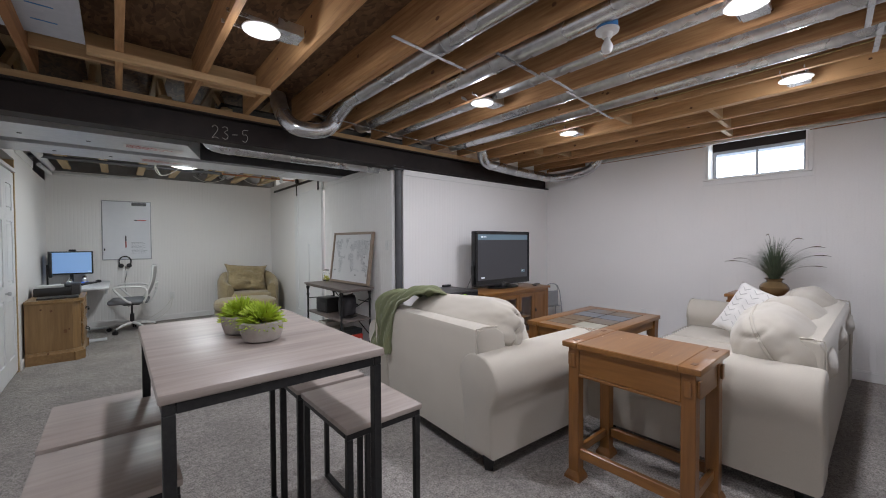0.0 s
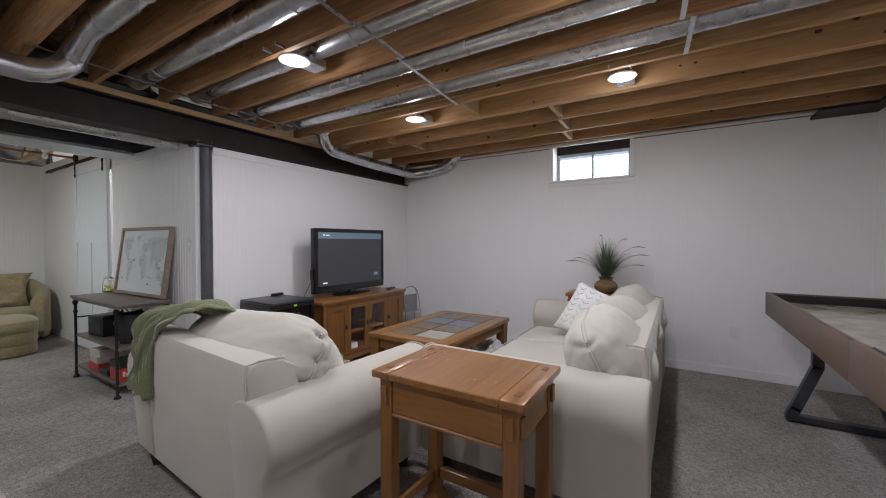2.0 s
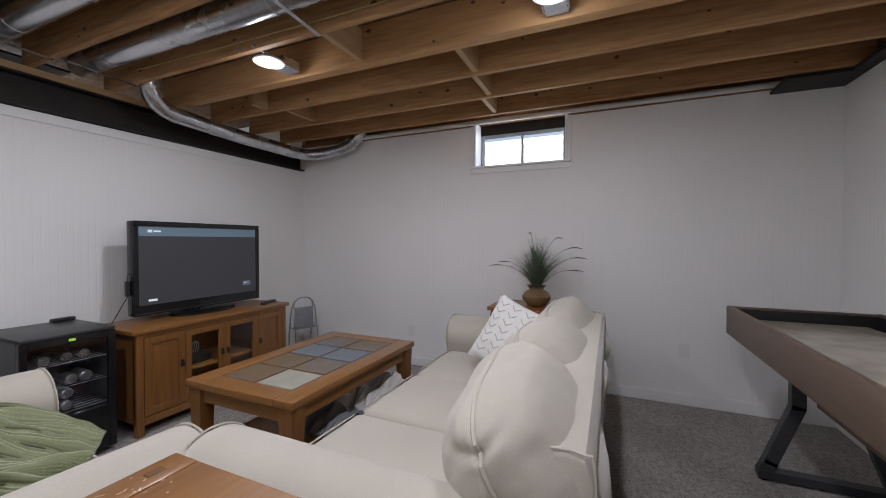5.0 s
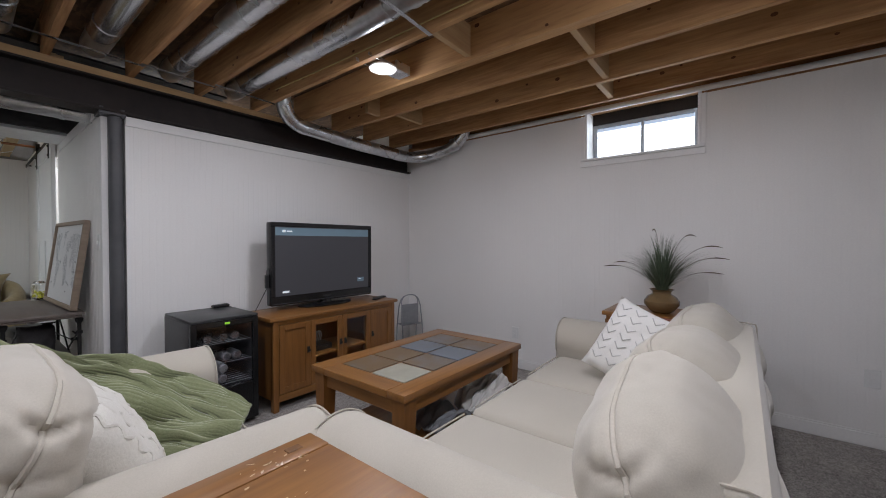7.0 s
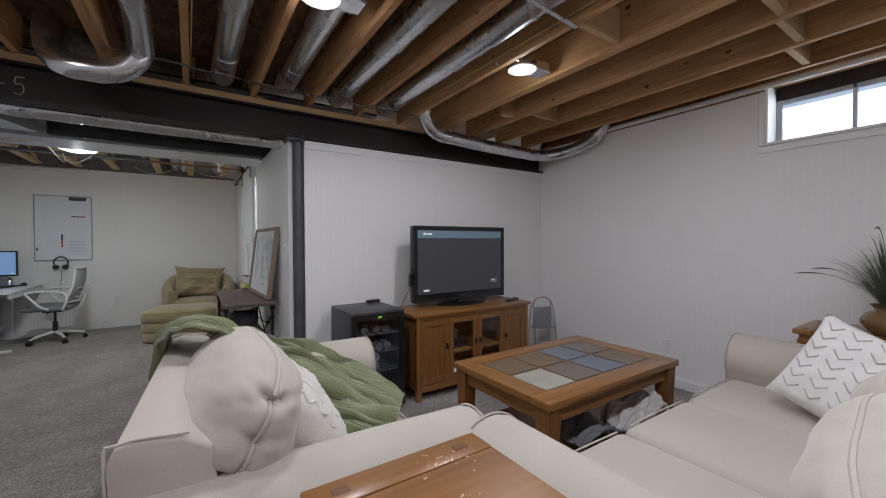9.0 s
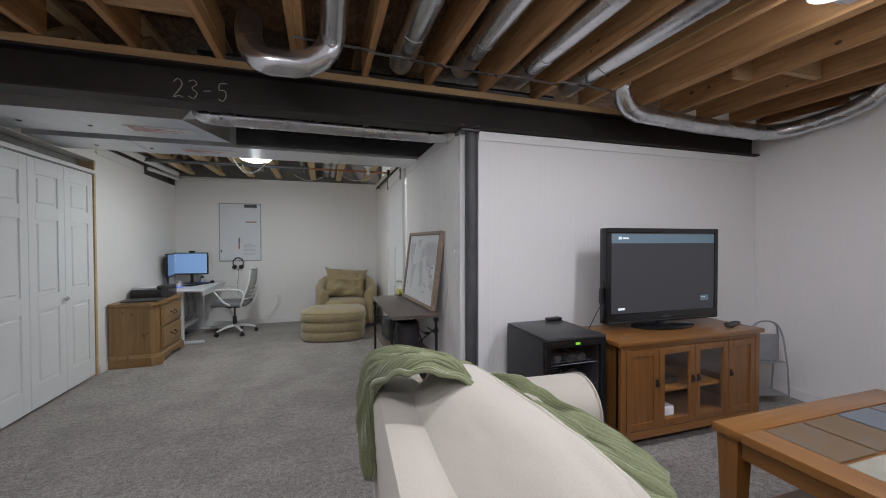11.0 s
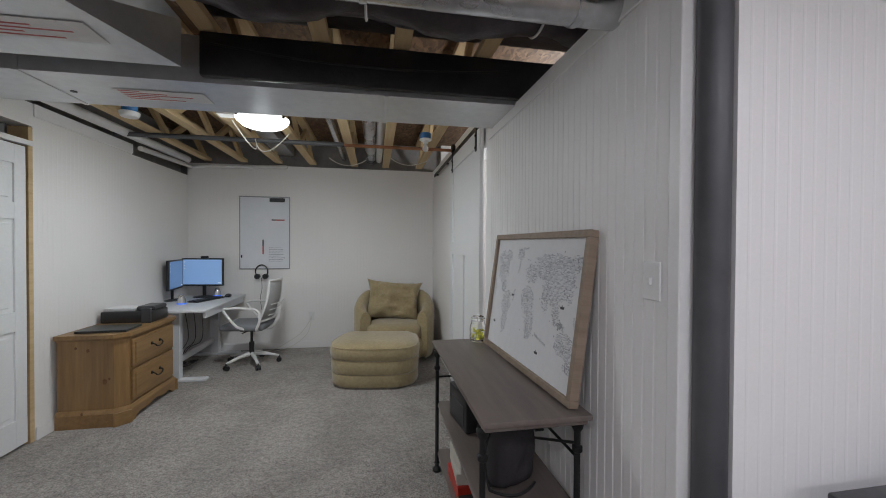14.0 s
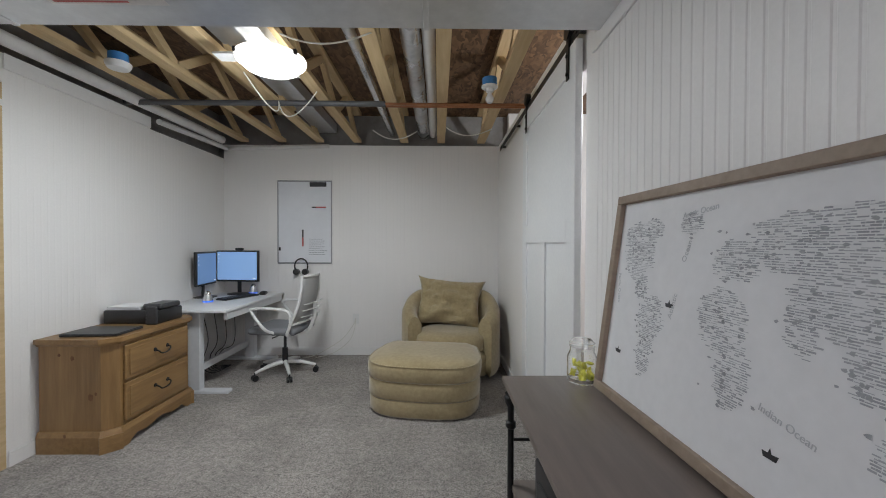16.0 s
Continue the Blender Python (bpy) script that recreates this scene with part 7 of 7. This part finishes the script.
def office_chair():
    t = thing("office_chair", "grey mesh office chair with white frame and five casters", "office chair", (0.16, 7.46, 0), -6)
    for k in range(5):
        a = 2 * math.pi * k / 5 + 0.3
        u = Vector((math.cos(a), math.sin(a), 0))
        bm = bm_new()
        tube(bm, [u * 0.03 + Vector((0, 0, 0.125)), u * 0.16 + Vector((0, 0, 0.11)), u * 0.29 + Vector((0, 0, 0.075))], [0.024, 0.019, 0.013], 8)
        arm = part("base_spoke", bm, WHITEP, t)
        bm = bm_new()
        w = Vector((-u.y, u.x, 0))
        for s in (-1, 1):
            c = u * 0.29 + w * (s * 0.014) + Vector((0, 0, 0.028))
            tube(bm, [c - w * 0.009, c + w * 0.009], 0.028, 14)
        tube(bm, [u * 0.29 + Vector((0, 0, 0.03)), u * 0.29 + Vector((0, 0, 0.078))], 0.008, 8)
        part("caster", bm, BLACKP, arm)
    bm = bm_new()
    tube(bm, [(0, 0, 0.10), (0, 0, 0.26)], 0.027, 16)
    tube(bm, [(0, 0, 0.26), (0, 0, 0.40)], 0.014, 12)
    part("gas_lift", bm, DGREY, t)
    bm = bm_new()
    box(bm, -0.10, 0.10, -0.09, 0.09, 0.395, 0.425, 0.006, 1)
    tube(bm, [(0, -0.09, 0.405), (-0.02, -0.2, 0.40)], 0.006, 8)
    part("mechanism", bm, BLACKP, t)
    bm = bm_new()
    box(bm, -0.26, 0.21, -0.23, 0.23, 0.426, 0.495, 0.032, 4)
    part("seat", bm, SEATG, t)
    bm = bm_new()
    grid = []
    for i in range(9):
        row = []
        for j in range(9):
            v, u = i / 8, -1 + j / 4
            x = 0.21 + 0.10 * v + 0.05 * math.sin(v * 3.1) * 0.6 - 0.045 * u * u
            row.append(bm.verts.new((x, u * (0.215 - 0.03 * v), 0.53 + 0.45 * v)))
        grid.append(row)
    for a, b in zip(grid, grid[1:]):
        for j in range(8):
            bm.faces.new((a[j], a[j + 1], b[j + 1], b[j]))
    edge = [grid[0][j].co.copy() for j in range(9)] + [grid[i][8].co.copy() for i in range(1, 9)] + [grid[8][j].co.copy() for j in range(7, -1, -1)] + [grid[i][0].co.copy() for i in range(7, -1, -1)]
    bk = part("back_mesh", bm, MESHG, t, "grey woven mesh", soft=80)
    md = bk.modifiers.new("thick", "SOLIDIFY")
    md.thickness = 0.006
    bm = bm_new()
    tube(bm, edge, 0.013, 8, caps=False)
    tube(bm, smooth([(0.05, 0, 0.415), (0.22, 0, 0.43), (0.29, 0, 0.55), (0.31, 0, 0.72)], 6), 0.018, 10)
    for v in (0.6, 0.66, 0.72):
        tube(bm, [(0.262 + (v - 0.6) * 0.25, -0.2, v), (0.305 + (v - 0.6) * 0.25, 0, v), (0.262 + (v - 0.6) * 0.25, 0.2, v)], 0.006, 8)
    part("back_frame", bm, WHITEP, t)
    for s in (-1, 1):
        bm = bm_new()
        tube(bm, smooth([(0.16, s * 0.16, 0.44), (0.16, s * 0.27, 0.45), (0.20, s * 0.285, 0.56), (0.17, s * 0.285, 0.665), (0.0, s * 0.285, 0.69), (-0.15, s * 0.285, 0.685), (-0.17, s * 0.285, 0.65), (-0.05, s * 0.28, 0.50), (0.02, s * 0.20, 0.44)], 6), 0.014, 8)
        part("armrest", bm, WHITEP, t)


office_chair()
t = thing("headset", "black headset hanging beside the whiteboard", "headset", (0.10, YB - 0.02, 0.93))
bm = bm_new()
tube(bm, [(0.075 * math.cos(q), -0.01, 0.10 + 0.085 * math.sin(q)) for q in [k * math.pi / 12 - 0.6 for k in range(17)]], 0.008, 8)
part("headband", bm, BLACKP, t)
for s in (-1, 1):
    bm = bm_new()
    tube(bm, [(s * 0.05, -0.045, 0.035), (s * 0.05, 0.0, 0.035)], 0.034, 16)
    part("earcup", bm, BLACKP, t)
bm = bm_new()
tube(bm, smooth([(0.0, -0.02, 0.02), (0.01, -0.03, -0.12), (-0.01, -0.03, -0.25), (0.005, -0.02, -0.4)], 6), 0.003, 6)
tube(bm, [(0, 0.018, 0.185), (0, -0.03, 0.185)], 0.004, 6)
part("cord", bm, BLACKP, t)
bm = bm_new()
tube(bm, smooth([(0.72, 8.085, 0.43), (0.70, 8.06, 0.36), (0.60, 8.0, 0.22), (0.45, 7.95, 0.12), (0.30, 7.9, 0.05), (0.1, 7.9, 0.008)], 8), 0.004, 6)
tube(bm, smooth([(0.72, 8.085, 0.40), (0.71, 8.06, 0.30), (0.66, 8.02, 0.18), (0.5, 7.98, 0.06), (0.3, 7.95, 0.008)], 8), 0.004, 6)
solid("extension_cable", bm, CABLE, "white extension cord running to the outlet", "cable")


def barrel_chair():
    t = thing("swivel_chair", "khaki suede barrel armchair with a slouching back pillow", "armchair", (1.80, 7.50, 0), -4)
    n = 28
    bm = bm_new()
    rows = []
    for k in range(n + 1):
        a = math.radians(-38 + 256 * k / n)
        f = 1 - abs(2 * k / n - 1)
        top = 0.60 + 0.20 * min(1, f * 1.8) ** 1.0
        u = Vector((math.cos(a), math.sin(a), 0))
        ro, ri = 0.50, 0.35
        prof = [(ro - 0.02, 0.06), (ro, 0.12), (ro, top - 0.08), (ro - 0.03, top - 0.015), (ro - 0.075, top), (ri + 0.03, top - 0.02), (ri, top - 0.08), (ri, 0.15)]
        rows.append([bm.verts.new((u.x * r * 0.98, u.y * r, z)) for r, z in prof])
    m_ = len(rows[0])
    for a, b in zip(rows, rows[1:]):
        for i in range(m_):
            bm.faces.new((a[i], a[(i + 1) % m_], b[(i + 1) % m_], b[i]))
    bm.faces.new(rows[0])
    bm.faces.new(rows[-1][::-1])
    part("shell", bm, SUEDE, t, soft=60)
    bm = bm_new()
    lathe(bm, [(0.40, 0.05), (0.43, 0.08), (0.43, 0.25), (0.40, 0.28)], seg=36)
    part("base", bm, SUEDE, t, soft=60)
    bm = bm_new()
    lathe(bm, [(0.30, 0.281), (0.345, 0.30), (0.352, 0.36), (0.345, 0.42), (0.29, 0.455), (0.15, 0.465)], seg=36)
    bmesh.ops.translate(bm, vec=(0, -0.10, 0), verts=bm.verts)
    part("seat_cushion", bm, SUEDE, t, soft=60)
    bm = bm_new()
    puff(bm, 0.72, 0.53, 0.26, pose(-0.02, 0.14, 0.68, 0, 0, 0) @ pose(0, 0, 0, 66, 0, 0) @ pose(0, 0, 0, 0, 0, -5), 28, 0.5, 0.085, 12.0, 0.09)
    part("back_pillow", bm, SUEDE, t, soft=60)
    bm = bm_new()
    lathe(bm, [(0.28, 0.0), (0.28, 0.0495)], seg=28)
    part("swivel_base", bm, BLACKP, t)


barrel_chair()


def ottoman():
    t = thing("ottoman", "khaki suede half-round ottoman with seamed sides", "ottoman", (1.58, 6.80, 0), -8)
    pts = []
    for k in range(29):
        a = math.radians(180 + 180 * k / 28)
        pts.append((0.435 * math.copysign(abs(math.cos(a)) ** 0.62, math.cos(a)), 0.0 + 0.37 * math.copysign(abs(math.sin(a)) ** 0.62, math.sin(a))))
    pts += [(0.40, 0.24), (0.365, 0.29), (-0.365, 0.29), (-0.40, 0.24)]

    def stack(bm, prof):
        rings = [[bm.verts.new((x * s, y * s, z)) for x, y in pts] for s, z in prof]
        n = len(pts)
        for a, b in zip(rings, rings[1:]):
            for i in range(n):
                bm.faces.new((a[i], a[(i + 1) % n], b[(i + 1) % n], b[i]))
        bm.faces.new(rings[0][::-1])
        bm.faces.new(rings[-1])

    bm = bm_new()
    stack(bm, [(0.97, 0.012), (1.0, 0.03), (1.0, 0.12), (0.99, 0.135)])
    part("skirt_band", bm, SUEDE, t, soft=60)
    bm = bm_new()
    stack(bm, [(0.985, 0.136), (1.01, 0.15), (1.01, 0.25), (0.99, 0.27)])
    part("middle_band", bm, SUEDE, t, soft=60)
    bm = bm_new()
    stack(bm, [(0.99, 0.271), (1.03, 0.29), (1.035, 0.36), (1.0, 0.395), (0.85, 0.425), (0.5, 0.44)])
    part("cushion", bm, SUEDE, t, soft=60)
    bm = bm_new()
    n = len(pts)
    tube(bm, [(x * 1.012, y * 1.012, 0.39) for x, y in pts + pts[:1]], 0.006, 6, caps=False)
    part("piping", bm, SUEDE, t)
    for sx in (-0.25, 0.25):
        for sy in (-0.2, 0.2):
            bm = bm_new()
            tube(bm, [(sx, sy, 0), (sx, sy, 0.0121)], 0.02, 10)
            part("foot", bm, BLACKP, t)


ottoman()
